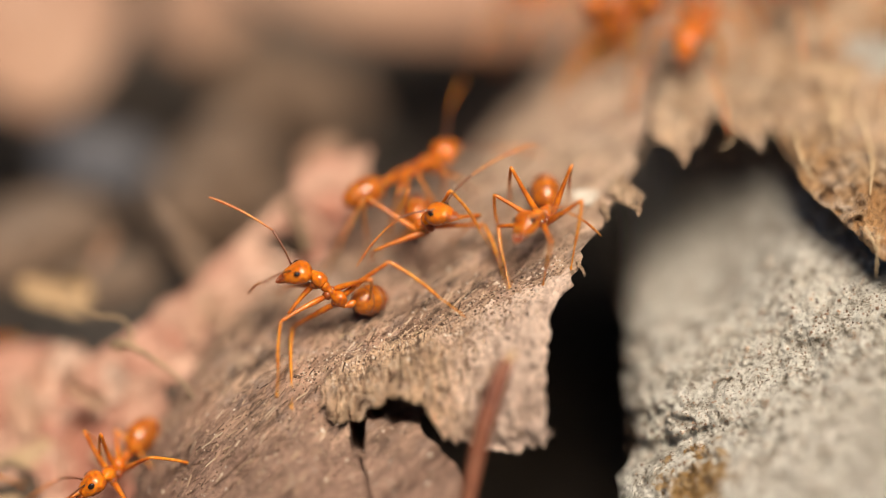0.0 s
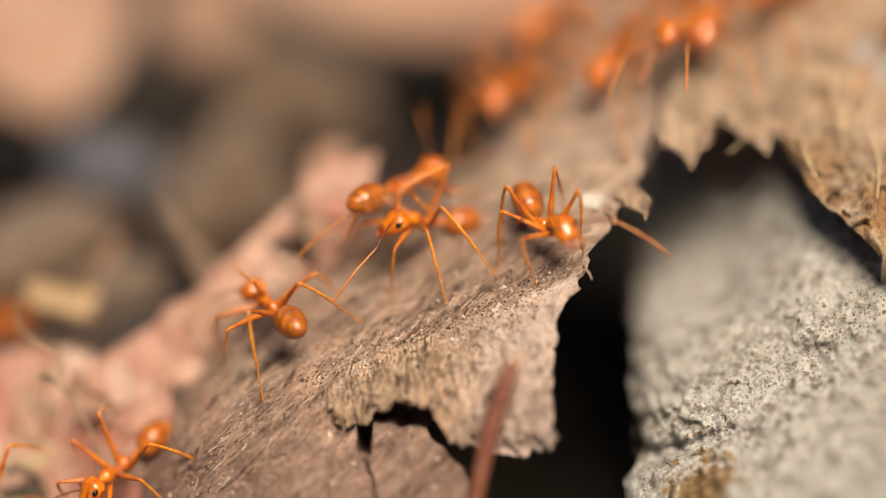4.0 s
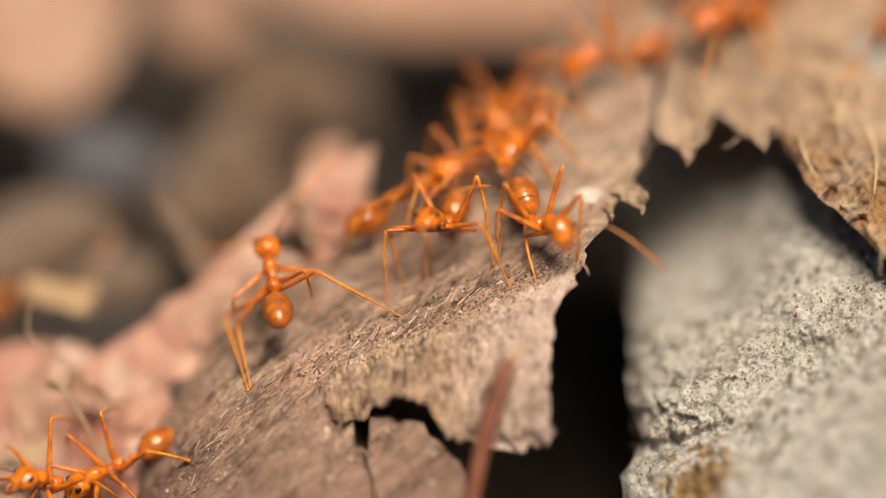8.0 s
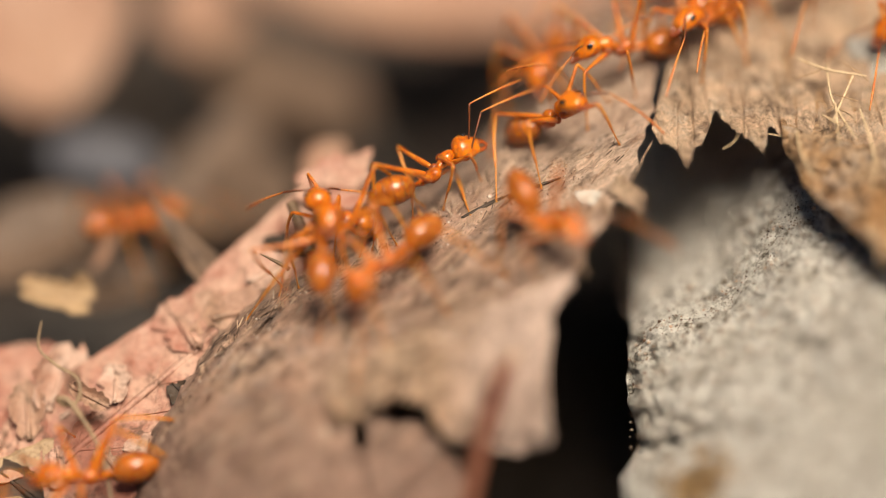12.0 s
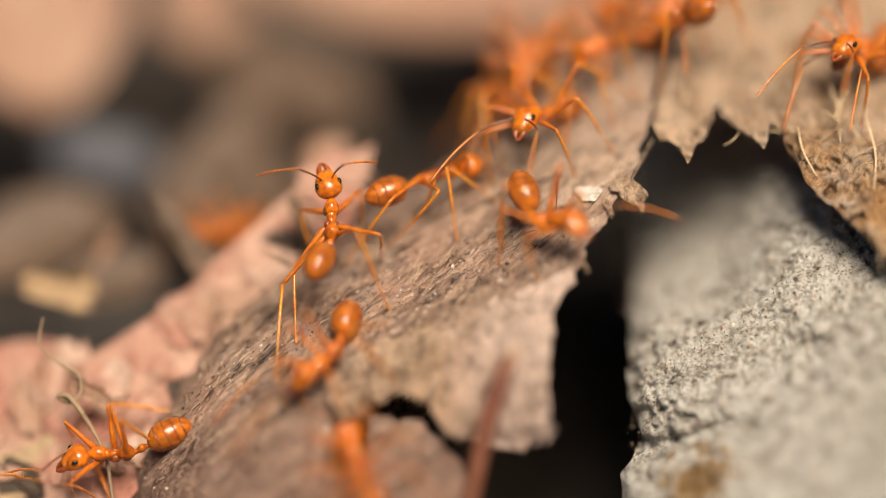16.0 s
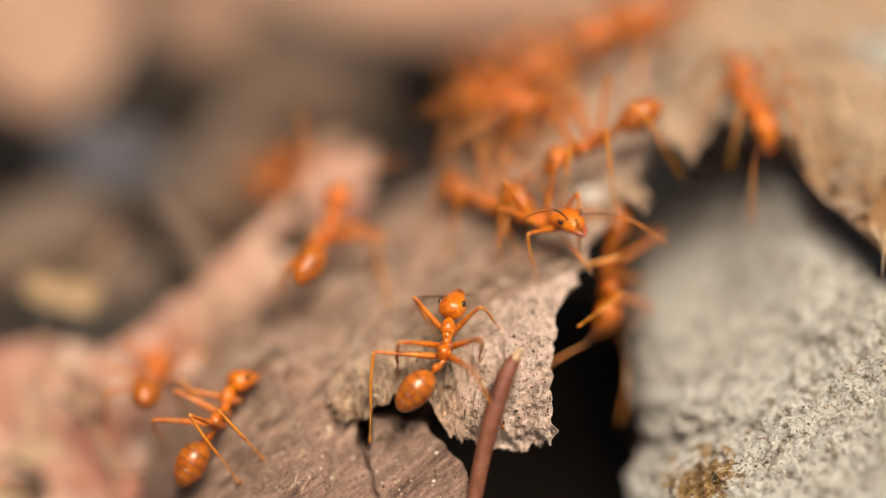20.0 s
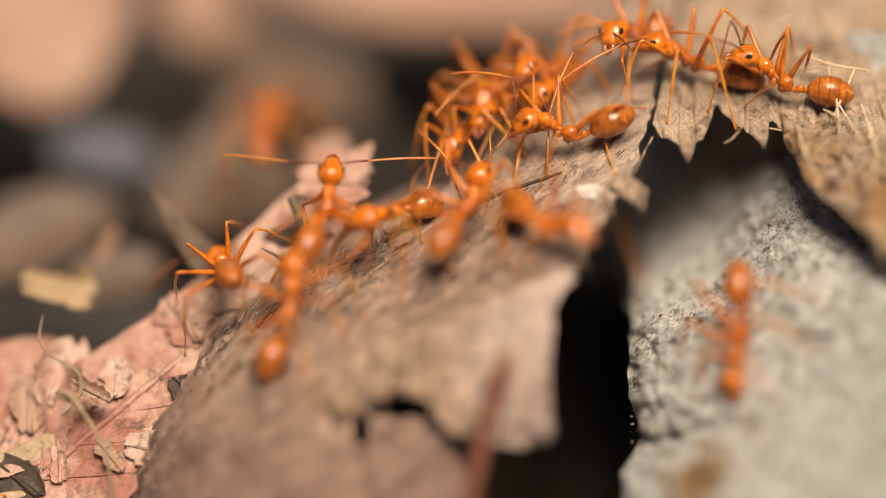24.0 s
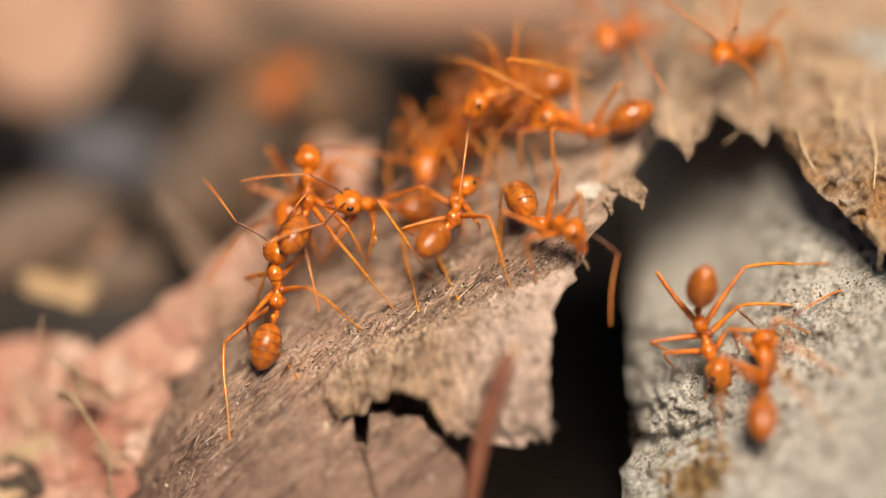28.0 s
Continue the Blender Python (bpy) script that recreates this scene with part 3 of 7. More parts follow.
# ---- fallen leaves and litter behind the bark ----
def leaf(label, u, v, w, length, width, tip, spin, turn, curl, mat, seed):
    """A dry leaf; tip leans it away from the lens (50 lies level), spin turns it in its plane."""
    holder = new("dry_leaf")
    holder.matrix_world = BENCH @ Matrix.Translation((u * MM, v * MM, w * MM)) @ pose(0, 0, 0, -tip, turn, 0) @ pose(0, 0, 0, 0, 0, spin)
    tagged(holder, label, "leaf", group="fallen leaves")

    torn = "torn" in label

    def place(s, t):
        x = (s - 0.5) * length * (1 + (0.3 * fbm(t * 3, t * 0 + seed, 3, seed + 3) if torn else 0))
        if "blade" in label:
            wide = width * (1.02 - s) ** 0.85 * (1 + 0.3 * fbm(s * 6, s * 0 + seed, 3, seed))
            return x, (t - 0.5) * wide
        wide = width * np.sin(math.pi * np.clip(s, 0.02, 0.985)) ** (0.25 if torn else 0.6) * (1 + (0.55 if torn else 0.12) * fbm(s * 5, s * 0 + seed, 3, seed))
        return x, (t - 0.5) * wide

    def top(x, y):
        return curl * (y / width * 2) ** 2 + curl * 0.4 * (x / length * 2) ** 2 + 0.05 * width * fbm(x * 5 / length, y * 5 / width, 3, seed + 1) \
            + 0.12 * min(1.0, (length / 12) ** 2) * np.abs(np.sin(x * 22 / length + np.abs(y) * 14 / width))
    sheet("blade", 40, 24, place, top, min(0.25, 0.03 * length), mat, holder)
    rib = [((k / 11 - 0.5) * length, 0, float(top(np.array((k / 11 - 0.5) * length), np.array(0.0))) + 0.1) for k in range(12)]
    tube("midrib", rib, tuple(q * min(1.0, length / 9) for q in (0.5, 0.35, 0.15)), mat, 16, 6, holder)
    return holder


def build_litter():
    def place(s, t):
        # a long leaf leaning against the bark, from the litter up to its tip
        cu, cv = -27 + 22.3 * s, -17 + 23.6 * s
        rag = 1 + 0.16 * fbm(s * 9, s * 0, 3, 141)
        over = np.interp(s, (0, 0.12, 0.5, 0.9, 1), (5.5, 5.5, 2.5, 1.5, 0.1)) * rag
        under = np.interp(s, (0, 0.5, 0.9, 1), (4.5, 4.5, 2.0, 0.1)) * rag
        off = -under + (over + under) * t
        return cu - off * 0.72, cv + off * 0.70
    holder = new("dry_leaf")
    holder.matrix_world = BENCH
    tagged(holder, "large pink-brown dry leaf leaning on the bark", "leaf", group="fallen leaves")
    sheet("blade", 90, 50, place, lambda u, v: litter_top(u, v) - 0.9, 0.3, PINK_LEAF, holder)
    def on_leaf(q, side):
        s, t = np.array(q), np.array(0.5 + side)
        u, v = place(s, t)
        return float(u), float(v), float(litter_top(u, v)) - 0.85
    tube("midrib", [on_leaf(0.02 + 0.09 * k, 0) for k in range(11)], (0.3, 0.22, 0.1), PINK_LEAF, 40, 6, holder)
    for k in range(9):
        for side in (0.45, -0.42):
            tube("vein", [on_leaf(min(0.95, 0.06 + 0.1 * k + 0.05 * j), side * j / 3) for j in range(4)], (0.10, 0.08, 0.04), PINK_LEAF, 14, 5, holder)
    spec = (
        # label, u, v, w, length, width, tip, spin, turn, curl, material
        ("beige-pink dry leaf lying on the litter", -30.5, 17.0, -42, 17, 14, 25, 100, 10, 2, TAN_LEAF),
        ("broad tan-pink dry leaf over a dark hollow", -0.5, 21.2, -50, 32, 13, 22, -6, 0, 2, TAN_LEAF),
        ("dull tan dry leaf among the litter", -17.9, 18, -52, 8, 7, 35, 70, 0, 1.5, TAN_LEAF),
        ("dull brown dry leaf among the litter", -15.5, 3.4, -38, 11, 9, 40, 25, 0, 2, DULL_LEAF),
        ("dull brown leaf scrap among the litter", -22.5, -2.6, -24, 7, 4.5, 35, 20, 0, 1, DULL_LEAF),
        ("dull brown dry leaf among the litter", -12, 12, -50, 16, 9, 45, -40, 0, 2, DULL_LEAF),
        ("small torn cream leaf curled at the edge", -25.6, -3.1, -14, 4.4, 2.6, 15, -12, 10, 1.2, CREAM_LEAF),
        ("narrow dull brown dry leaf blade on the litter", -17.4, 0.8, -13.5, 7.5, 2.2, 25, 126, 0, 0.6, DULL_LEAF),
        ("dull brown leaf scrap among the litter", -15.2, 7.4, -38, 8, 4.2, 30, 70, 0, 0.8, DULL_LEAF),
        ("greyish tan dry leaf behind the bark", -7.9, 5.6, -20, 4.0, 2.8, 30, 60, 0, 1, TAN_LEAF),
        ("torn tan leaf shred on the litter", -22.6, -0.4, -18, 3.0, 0.9, 30, 60, 0, 0.8, TAN_LEAF),
        ("dull brown dry leaf among the litter", -28, 0.2, -27, 12, 7, 40, 30, 0, 1.5, DULL_LEAF),
        ("pink dry leaf under the ants", -28, -11, -11, 12, 9, 35, 60, 12, 1.2, PINK_LEAF),
        ("pale pink dry leaf under the ants", -25.5, -16, -7.6, 12, 7, 30, 15, 0, 1.0, CREAM_LEAF),
        ("torn pale leaf shred on the litter", -25.0, -8.6, -10.6, 4.8, 2.8, 20, 70, 10, 0.8, PALE_LEAF),
        ("torn pale leaf shred on the litter", -25.4, -13.0, -9.8, 5.2, 3.4, 25, 110, -10, 0.9, PALE_LEAF),
        ("torn pink leaf shred on the litter", -22.8, -12.0, -9.2, 4.4, 2.6, 0, 35, 25, 0.7, PINK_LEAF),
        ("torn brown leaf shred on the litter", -27.0, -10.5, -9.6, 4.2, 2.0, 20, 95, 0, 0.5, TAN_LEAF),
        ("torn tan leaf shred on the litter", -22.8, -9.5, -6.6, 2.6, 1.2, 5, -30, 15, 0.5, TAN_LEAF),
        ("torn brown leaf shred on the litter", -22.6, -15.0, -8.6, 3.4, 1.2, 25, 10, 0, 0.6, BROWN_LEAF),
        # two sunlit leaves whose dark colour paints the shadow of the hollow
        ("brown dry leaf, shade of the hollow painted in", -6, 14, -66, 26, 14, 50, 15, 0, 3, SHADE_TONED_LEAF),
        ("brown dry leaf, shade of the hollow painted in", 14, 24, -60, 30, 16, 50, -20, 0, 3, SHADE_TONED_LEAF),
    )
    for k, (label, *rest) in enumerate(spec):
        leaf(label, *rest, 200 + 7 * k)
    # torn shreds strewn over the large leaf
    rng = random.Random(21)
    kinds = (("torn brown leaf shred on the large leaf", BROWN_LEAF), ("torn pale leaf shred on the large leaf", PALE_LEAF), ("torn tan leaf shred on the large leaf", TAN_LEAF), ("torn pink leaf shred on the large leaf", PINK_LEAF))
    for k in range(13):
        s, side = 0.04 + 0.07 * k + rng.uniform(-0.02, 0.02), rng.uniform(-0.38, 0.34)
        u, v, w = on_leaf(min(s, 0.9), side)
        label, mat = kinds[(k * 3 + (k // 4)) % 4]
        size = rng.uniform(2.4, 5.0)
        leaf(label, u, v, w + 0.25, size, size * rng.uniform(0.4, 0.8), 26 + rng.uniform(-6, 6), rng.uniform(0, 180), -14 + rng.uniform(-7, 7), 0.25, mat, 400 + 5 * k)
    bm = bmesh.new()
    bmesh.ops.create_icosphere(bm, subdivisions=4, radius=1)
    for p in bm.verts:
        p.co *= 1 + 0.25 * noise.noise(p.co * 1.3) + 0.06 * noise.noise(p.co * 5)
        p.co = Vector((p.co.x * 4.2, p.co.y * 2.2, p.co.z * 2.6)) * MM
    me = bpy.data.meshes.new("stone")
    bm.to_mesh(me)
    bm.free()
    me.materials.append(GREY_STONE)
    me.polygons.foreach_set("use_smooth", [True] * len(me.polygons))
    ob = new("stone", me)
    ob.matrix_world = BENCH @ pose(-24 * MM, 5.9 * MM, -36 * MM, 0, 0, -12)
    tagged(ob, "smooth blue-grey stone in the litter", "stone")
    ob = tube("stick", ((4.22, -6.75, 5.2), (3.75, -7.6, 5.35), (3.2, -9.0, 5.4), (2.65, -10.9, 5.3), (2.2, -12.8, 5.0), (1.75, -15.2, 4.6), (1.1, -20, 3)), (0.36, 0.50, 0.60, 0.58, 0.52, 0.50, 0.5), STICK, 40, 10)
    tube("broken_tip", ((4.05, -7.05, 5.3), (4.3, -6.6, 5.3), (4.5, -6.2, 5.15)), (0.36, 0.30, 0.10), DULL_FIBRE, 10, 7, ob)["label"] = "pale splintered tip"
    tagged(ob, "dark red-brown broken stick standing before the bark", "stick")
    ob = tube("twig", ((-8.6, -0.2, -8.4), (-9.2, 1.4, -9), (-9.9, 3.0, -9.6)), (0.42, 0.40, 0.34), TWIG, 14, 8)
    tagged(ob, "short dark brown twig stub behind the ridge", "twig")
    ob = tube("grass_stalk", ((-9.9, -1.3, -7.2), (-10.6, -0.9, -7.3), (-11.8, -0.3, -7.4)), (0.16, 0.14, 0.03), TWIG, 12, 6)
    tagged(ob, "thin dark grass stalk sticking out of the bark", "grass stalk")


build_litter()


def build_tendril():
    ob = tube("tendril", ((-25.7, -4.6, -5.6), (-25.9, -6.3, -5.7), (-24.8, -7.4, -5.6), (-23.4, -8.3, -5.4), (-23.3, -9.6, -5.2), (-24.1, -10.0, -5.2),
                          (-24.6, -9.6, -5.0), (-23.9, -9.7, -4.8), (-22.7, -11.3, -4.6), (-21.6, -13.4, -4.4), (-21.2, -15.6, -4.2), (-21.0, -16.8, -4.0)),
              (0.06, 0.09, 0.11, 0.12, 0.13, 0.19, 0.21, 0.18, 0.11, 0.12, 0.13), TENDRIL_SKIN, 60, 7)
    return tagged(ob, "thin curled tan-grey dry tendril", "tendril")


TENDRIL = build_tendril()


def build_details():
    # pale strands that lie over the spiked plate and the slab
    strands = (((23.0, 12.4), (25.0, 11.6), (27.4, 11.2)), ((24.9, 12.0), (25.0, 9.8), (25.8, 8.2), (26.4, 7.0)), ((26.6, 11.4), (25.7, 9.6), (24.9, 8.0)),
               ((25.2, 9.4), (25.3, 8.0), (25.2, 6.6)), ((22.6, 7.6), (22.8, 6.0), (23.6, 4.4)), ((24.4, 8.6), (25.0, 8.2), (25.5, 7.9)), ((26.8, 9.0), (27.4, 6.0), (27.0, 3.4)))
    for k, path in enumerate(strands):
        ctrl = [(u, v, float(right_top(np.array(u), np.array(v))) + 1.05 + 0.25 * (j % 2)) for j, (u, v) in enumerate(path)]
        tagged(tube("fibre", ctrl, (0.07, 0.09, 0.04), FIBRE, 20, 5), "pale yellow plant fibre lying on the bark", "fibre", group="loose fibres")
    web = random.Random(8)
    for k in range(9):
        u, v, a = web.uniform(22.6, 28.5), web.uniform(3.2, 12.0), web.uniform(0, math.pi)
        run = web.uniform(1.2, 3.2)
        path = [(u + math.cos(a) * run * (j - 1) / 2 + web.uniform(-0.3, 0.3), v + math.sin(a) * run * (j - 1) / 2 + web.uniform(-0.3, 0.3)) for j in range(3)]
        ctrl = [(p, q, max(float(right_top(np.array(p), np.array(q))) + 0.85, float(plate_top(np.array(p), np.array(q))) + 0.15 if q > 7 else -99) + 0.1) for p, q in path]
        tagged(tube("fibre", ctrl, (0.03, 0.05, 0.02), DULL_FIBRE, 14, 5), "tan plant fibre lying on the bark", "fibre", group="loose fibres")
    # loose fibre along the ridge, hairs at the frayed edges
    ridge = [(u, v, float(bark_top(np.array(u), np.array(v))) + 0.12) for u, v in ((1.2, 2.0), (3.2, 3.0), (5.6, 3.9), (7.6, 4.6))]
    tagged(tube("fibre", ridge, (0.10, 0.16, 0.12, 0.06), BROWN_LEAF, 20, 5), "thin brown fibre lying along the bark ridge", "fibre", group="loose fibres")
    hair = ((-6.4, -5.6), (-5.9, -5.3), (-5.4, -5.6), (-4.9, -5.1))
    tagged(tube("fibre", [(u, v, float(flap_top(np.array(u), np.array(v))) + 0.2) for u, v in hair], (0.04, 0.05, 0.03), FIBRE, 20, 5), "fine pale curled hair on the bark", "fibre", group="loose fibres")
    for u, v, du, dv in ((17.9, 6.4, 1.0, 0.9), (20.9, 7.4, 1.1, -0.3), (26.5, 1.4, 0.8, -2.4), (27.3, 1.0, -0.2, -2.8)):
        w = float(plate_base(u, v)) - 0.2
        tagged(tube("fibre", ((u, v, w), (u + du * 0.6, v + dv * 0.4, w + 0.2), (u + du, v + dv, w)), (0.05, 0.04, 0.02), FIBRE, 12, 5), "fine pale fibre sticking out of the bark edge", "fibre", group="loose fibres")
    # a pale chip on the bark by the edge
    def chip(s, t):
        a, r = s * 2 * math.pi, 0.06 + 0.94 * t
        return 9.2 + r * (0.75 + 0.2 * np.sin(3 * a)) * np.cos(a), 3.3 + r * (0.62 + 0.15 * np.cos(2 * a)) * np.sin(a)
    ob = sheet("lichen_flake", 28, 8, chip, lambda u, v: bark_base(u, v) + 0.25 + 0.2 * fbm(u * 3, v * 3, 3, 77), 0.4, LICHEN)
    tagged(ob, "small whitish lichen flake on the bark", "lichen")
    rng = np.random.RandomState(5)

    def clear_of_edges(u, v):
        return (v < np.interp(u, RIDGE_U, RIDGE_V) - 0.8) & (u < np.interp(v, EDGE_V, EDGE_U) - 0.8)

    def on_flap(u, v):
        return (u > -6.9) & (u < 6.4) & (lean(u, v) > 0.2) & (v > np.interp(u, (-7.5, -5, -3, -1.2, 0.2, 7), (-8.6, -10.2, -8.8, -9.0, -11.4, -11.4)))

    spots = []
    u, v = rng.uniform(12, 29, 3600), rng.uniform(-15, 3, 3600)
    spots.append((u, v, rock_top(u, v)))
    u = rng.uniform(-9, 8, 2000)
    v = 0.42 * u - 4.6 + rng.normal(-0.2, 0.9, 2000)
    k = on_flap(u, v)
    spots.append((u[k], v[k], flap_top(u[k], v[k])))
    k = ~k & (lean(u, v) <= 0.2) & clear_of_edges(u, v)
    spots.append((u[k], v[k], bark_top(u[k], v[k])))
    u, v = rng.uniform(-7, 6.4, 1500), rng.uniform(-11.5, -4, 1500)
    k = on_flap(u, v)
    spots.append((u[k], v[k], flap_top(u[k], v[k])))
    u, v = rng.uniform(-20, 9, 5200), rng.uniform(-16, 6, 5200)
    k = clear_of_edges(u, v)
    spots.append((u[k], v[k], bark_top(u[k], v[k])))
    verts, faces = [], []
    for u, v, w in zip(*(np.concatenate([q[n] for q in spots]) for n in range(3))):
        r = rng.uniform(0.03, 0.09) * (2.0 if rng.rand() < 0.06 else 1)
        a, b = rng.uniform(0, 6), len(verts)
        c, q = math.cos(a) * r, math.sin(a) * r
        for x, y, z in ((c, q, 0), (-q, c, 0), (-c, -q, 0), (q, -c, 0), (0.2 * c, 0.1 * r, 0.8 * r), (0, 0, -r)):
            verts.append(((u + x) * MM, (v + y) * MM, (w + z + 0.02) * MM))
        faces += [(b, b + 1, b + 4), (b + 1, b + 2, b + 4), (b + 2, b + 3, b + 4), (b + 3, b, b + 4), (b + 1, b, b + 5), (b + 2, b + 1, b + 5), (b + 3, b + 2, b + 5), (b, b + 3, b + 5)]
    ob = mesh_object("crumbs", verts, faces, CRUMB, False)
    ob.matrix_world = BENCH
    tagged(ob, "tiny pale and dark crumbs strewn over bark and rock", "crumbs", kind="stuff")
    # slivers that lie along the grain, and stand up from the ridge
    rows = []
    u, v = rng.uniform(-20, 12, 2300), rng.uniform(-15, 12, 2300)
    k = clear_of_edges(u, v) & ~((lean(u, v) > 0) & (u > -7))
    rows.append((u[k], v[k], bark_top, 45.0, 13.0, 0.07))
    u, v = rng.triangular(-6.9, -6.0, 4.0, 700), rng.uniform(-10.5, -3, 700)
    k = on_flap(u, v)
    rows.append((u[k], v[k], flap_top, 88.0, 13.0, 0.07))
    u = rng.uniform(-21, 8, 260)
    rows.append((u, np.interp(u, RIDGE_U, RIDGE_V) - rng.uniform(0.2, 1.2, 260), bark_top, 60.0, 35.0, 0.35))
    verts, faces = [], []
    for u, v, top, turn, spread, lift in rows:
        n = len(u)
        a = np.radians(turn + rng.normal(0, spread, n))
        size, r = rng.uniform(0.25, 0.9, n), rng.uniform(0.018, 0.05, n)
        x, y = np.cos(a) * size / 2, np.sin(a) * size / 2
        ends = [(u - x, v - y, top(u - x, v - y) + 0.02), (u + x, v + y, top(u + x, v + y) + 0.02 + np.abs(rng.normal(0, lift, n)))]
        if lift > 0.2:
            ends[1] = (ends[1][0], ends[1][1], np.maximum(ends[1][2], ends[0][2] - 0.3))
        for m in range(n):
            b = len(verts)
            sx, sy = -2 * y[m] / size[m] * r[m], 2 * x[m] / size[m] * r[m]
            for eu, ev, ew in ends:
                for du, dv, dw in ((sx, sy, 0), (-sx, -sy, 0), (0, 0, r[m] * 1.3)):
                    verts.append(((eu[m] + du) * MM, (ev[m] + dv) * MM, (ew[m] + dw) * MM))
            faces += [(b, b + 3, b + 5, b + 2), (b + 2, b + 5, b + 4, b + 1), (b + 1, b + 4, b + 3, b), (b, b + 2, b + 1), (b + 3, b + 4, b + 5)]
    ob = mesh_object("slivers", verts, faces, SLIVER, False)
    ob.matrix_world = BENCH
    tagged(ob, "fine wood slivers lying along the bark's grain", "slivers", kind="stuff")


LICHEN = leaf_material("white_lichen", (0.64, 0.58, 0.52), (0.56, 0.50, 0.43), (0.35, 0.30, 0.25))
CRUMB, _n, _l, _p = material("crumb_grain")
_info = _n.new("ShaderNodeNewGeometry")
_l.new(ramp(_n, _l, _info.outputs["Random Per Island"], [(0.0, (0.05, 0.035, 0.027)), (0.4, (0.22, 0.14, 0.10)), (0.8, (0.50, 0.36, 0.26)), (1.0, (0.75, 0.66, 0.57))]), _p.inputs["Base Color"])
_p.inputs["Roughness"].default_value = 0.25
SLIVER, _n, _l, _p = material("wood_sliver")
_info = _n.new("ShaderNodeNewGeometry")
_l.new(ramp(_n, _l, _info.outputs["Random Per Island"], [(0.0, (0.05, 0.03, 0.02)), (0.35, (0.20, 0.12, 0.08)), (0.6, (0.42, 0.28, 0.19)), (0.85, (0.50, 0.36, 0.25)), (1.0, (0.60, 0.47, 0.36))]), _p.inputs["Base Color"])
_p.inputs["Roughness"].default_value = 0.6
build_details()


# ---- the ants ----
CACHE = {}
SIZE = 1.24


def cached(key, maker, mat):
    if key not in CACHE:
        verts, faces = maker()
        me = bpy.data.meshes.new(key)
        me.from_pydata([tuple(Vector(p) * MM * SIZE) for p in verts], [], faces)
        me.materials.append(mat)
        me.update()
        me.polygons.foreach_set("use_smooth", [True] * len(me.polygons))
        CACHE[key] = me
    return CACHE[key]


def lathe(profile, sides=14, squash=(1, 1), ridge=0.0):
    """A body turned round the x axis; profile rows: x, radius, z shift."""
    verts, faces = [], []
    for x, r, z in profile:
        for q in range(sides):
            a = 2 * math.pi * q / sides
            verts.append((x, r * math.cos(a) * squash[0], z + r * math.sin(a) * squash[1]))
    for k in range(len(profile) - 1):
        for q in range(sides):
            r = (q + 1) % sides
            faces.append((k * sides + q, (k + 1) * sides + q, (k + 1) * sides + r, k * sides + r))
    faces.append(tuple(range(sides)))
    faces.append(tuple((len(profile) - 1) * sides + q for q in range(sides - 1, -1, -1)))
    return verts, faces


def rounded(rows, n=22):
    """A smooth profile through a few rows."""
    return [tuple(p) for p in curve_points(rows, n)]


def thorax_mesh():
    return lathe(rounded(((1.76, 0.13, 0.20), (1.64, 0.20, 0.20), (1.46, 0.34, 0.18), (1.20, 0.45, 0.17), (0.95, 0.43, 0.13), (0.80, 0.33, 0.08), (0.74, 0.10, 0.05)), 20), 16, (0.84, 0.92))


def waist_mesh():
    return lathe(rounded(((0.90, 0.10, 0.06), (0.86, 0.29, 0.05), (0.68, 0.33, 0.02), (0.50, 0.25, -0.03), (0.34, 0.21, -0.05), (0.18, 0.25, -0.03), (0.06, 0.28, -0.01), (0.02, 0.10, 0)), 18), 14, (0.80, 0.92))


def rump_mesh():
    return lathe(rounded(((0.16, 0.12, 0.02), (0.10, 0.31, 0.03), (-0.10, 0.42, 0.06), (-0.34, 0.44, 0.07), (-0.54, 0.34, 0.0), (-0.66, 0.20, -0.07), (-0.72, 0.10, -0.08)), 18), 14, (0.82, 0.94))


def petiole_mesh():
    return lathe(rounded(((-0.62, 0.13, -0.08), (-0.85, 0.15, -0.06), (-1.05, 0.24, 0.04), (-1.22, 0.22, 0.05), (-1.42, 0.13, -0.02), (-1.6, 0.13, 0)), 14), 10, (0.8, 1.1))


GASTER_ROWS = rounded(((-1.45, 0.12, 0.0), (-1.60, 0.40, 0.04), (-1.95, 0.68, 0.08), (-2.50, 0.83, 0.10), (-3.08, 0.76, 0.08), (-3.56, 0.55, 0.04),
                       (-3.84, 0.32, 0.0), (-3.97, 0.08, 0.0)), 34)


def gaster_radius(x):
    rows = GASTER_ROWS[::-1]
    return float(np.interp(x, [q[0] for q in rows], [q[1] for q in rows]))


def gaster_mesh():
    return lathe(GASTER_ROWS, 20, (0.95, 1.0))


def band_mesh(x, r, z):
    a, b = gaster_radius(x + 0.04), gaster_radius(x - 0.04)
    return lathe([(x + 0.046, a - 0.03, z), (x + 0.04, a + 0.022, z), (x - 0.04, b + 0.022, z), (x - 0.046, b - 0.03, z)], 20, (0.95, 1.0))


def head_mesh():
    # from the neck (x = 0) to the blunt mouth; wide behind, heart-like
    return lathe(rounded(((-0.03, 0.12, 0.0), (0.04, 0.36, 0.02), (0.22, 0.60, 0.05), (0.52, 0.71, 0.06), (0.85, 0.66, 0.01), (1.12, 0.54, -0.05), (1.36, 0.42, -0.11), (1.46, 0.28, -0.14), (1.48, 0.08, -0.15)), 30),
                 20, (1.0, 0.82))


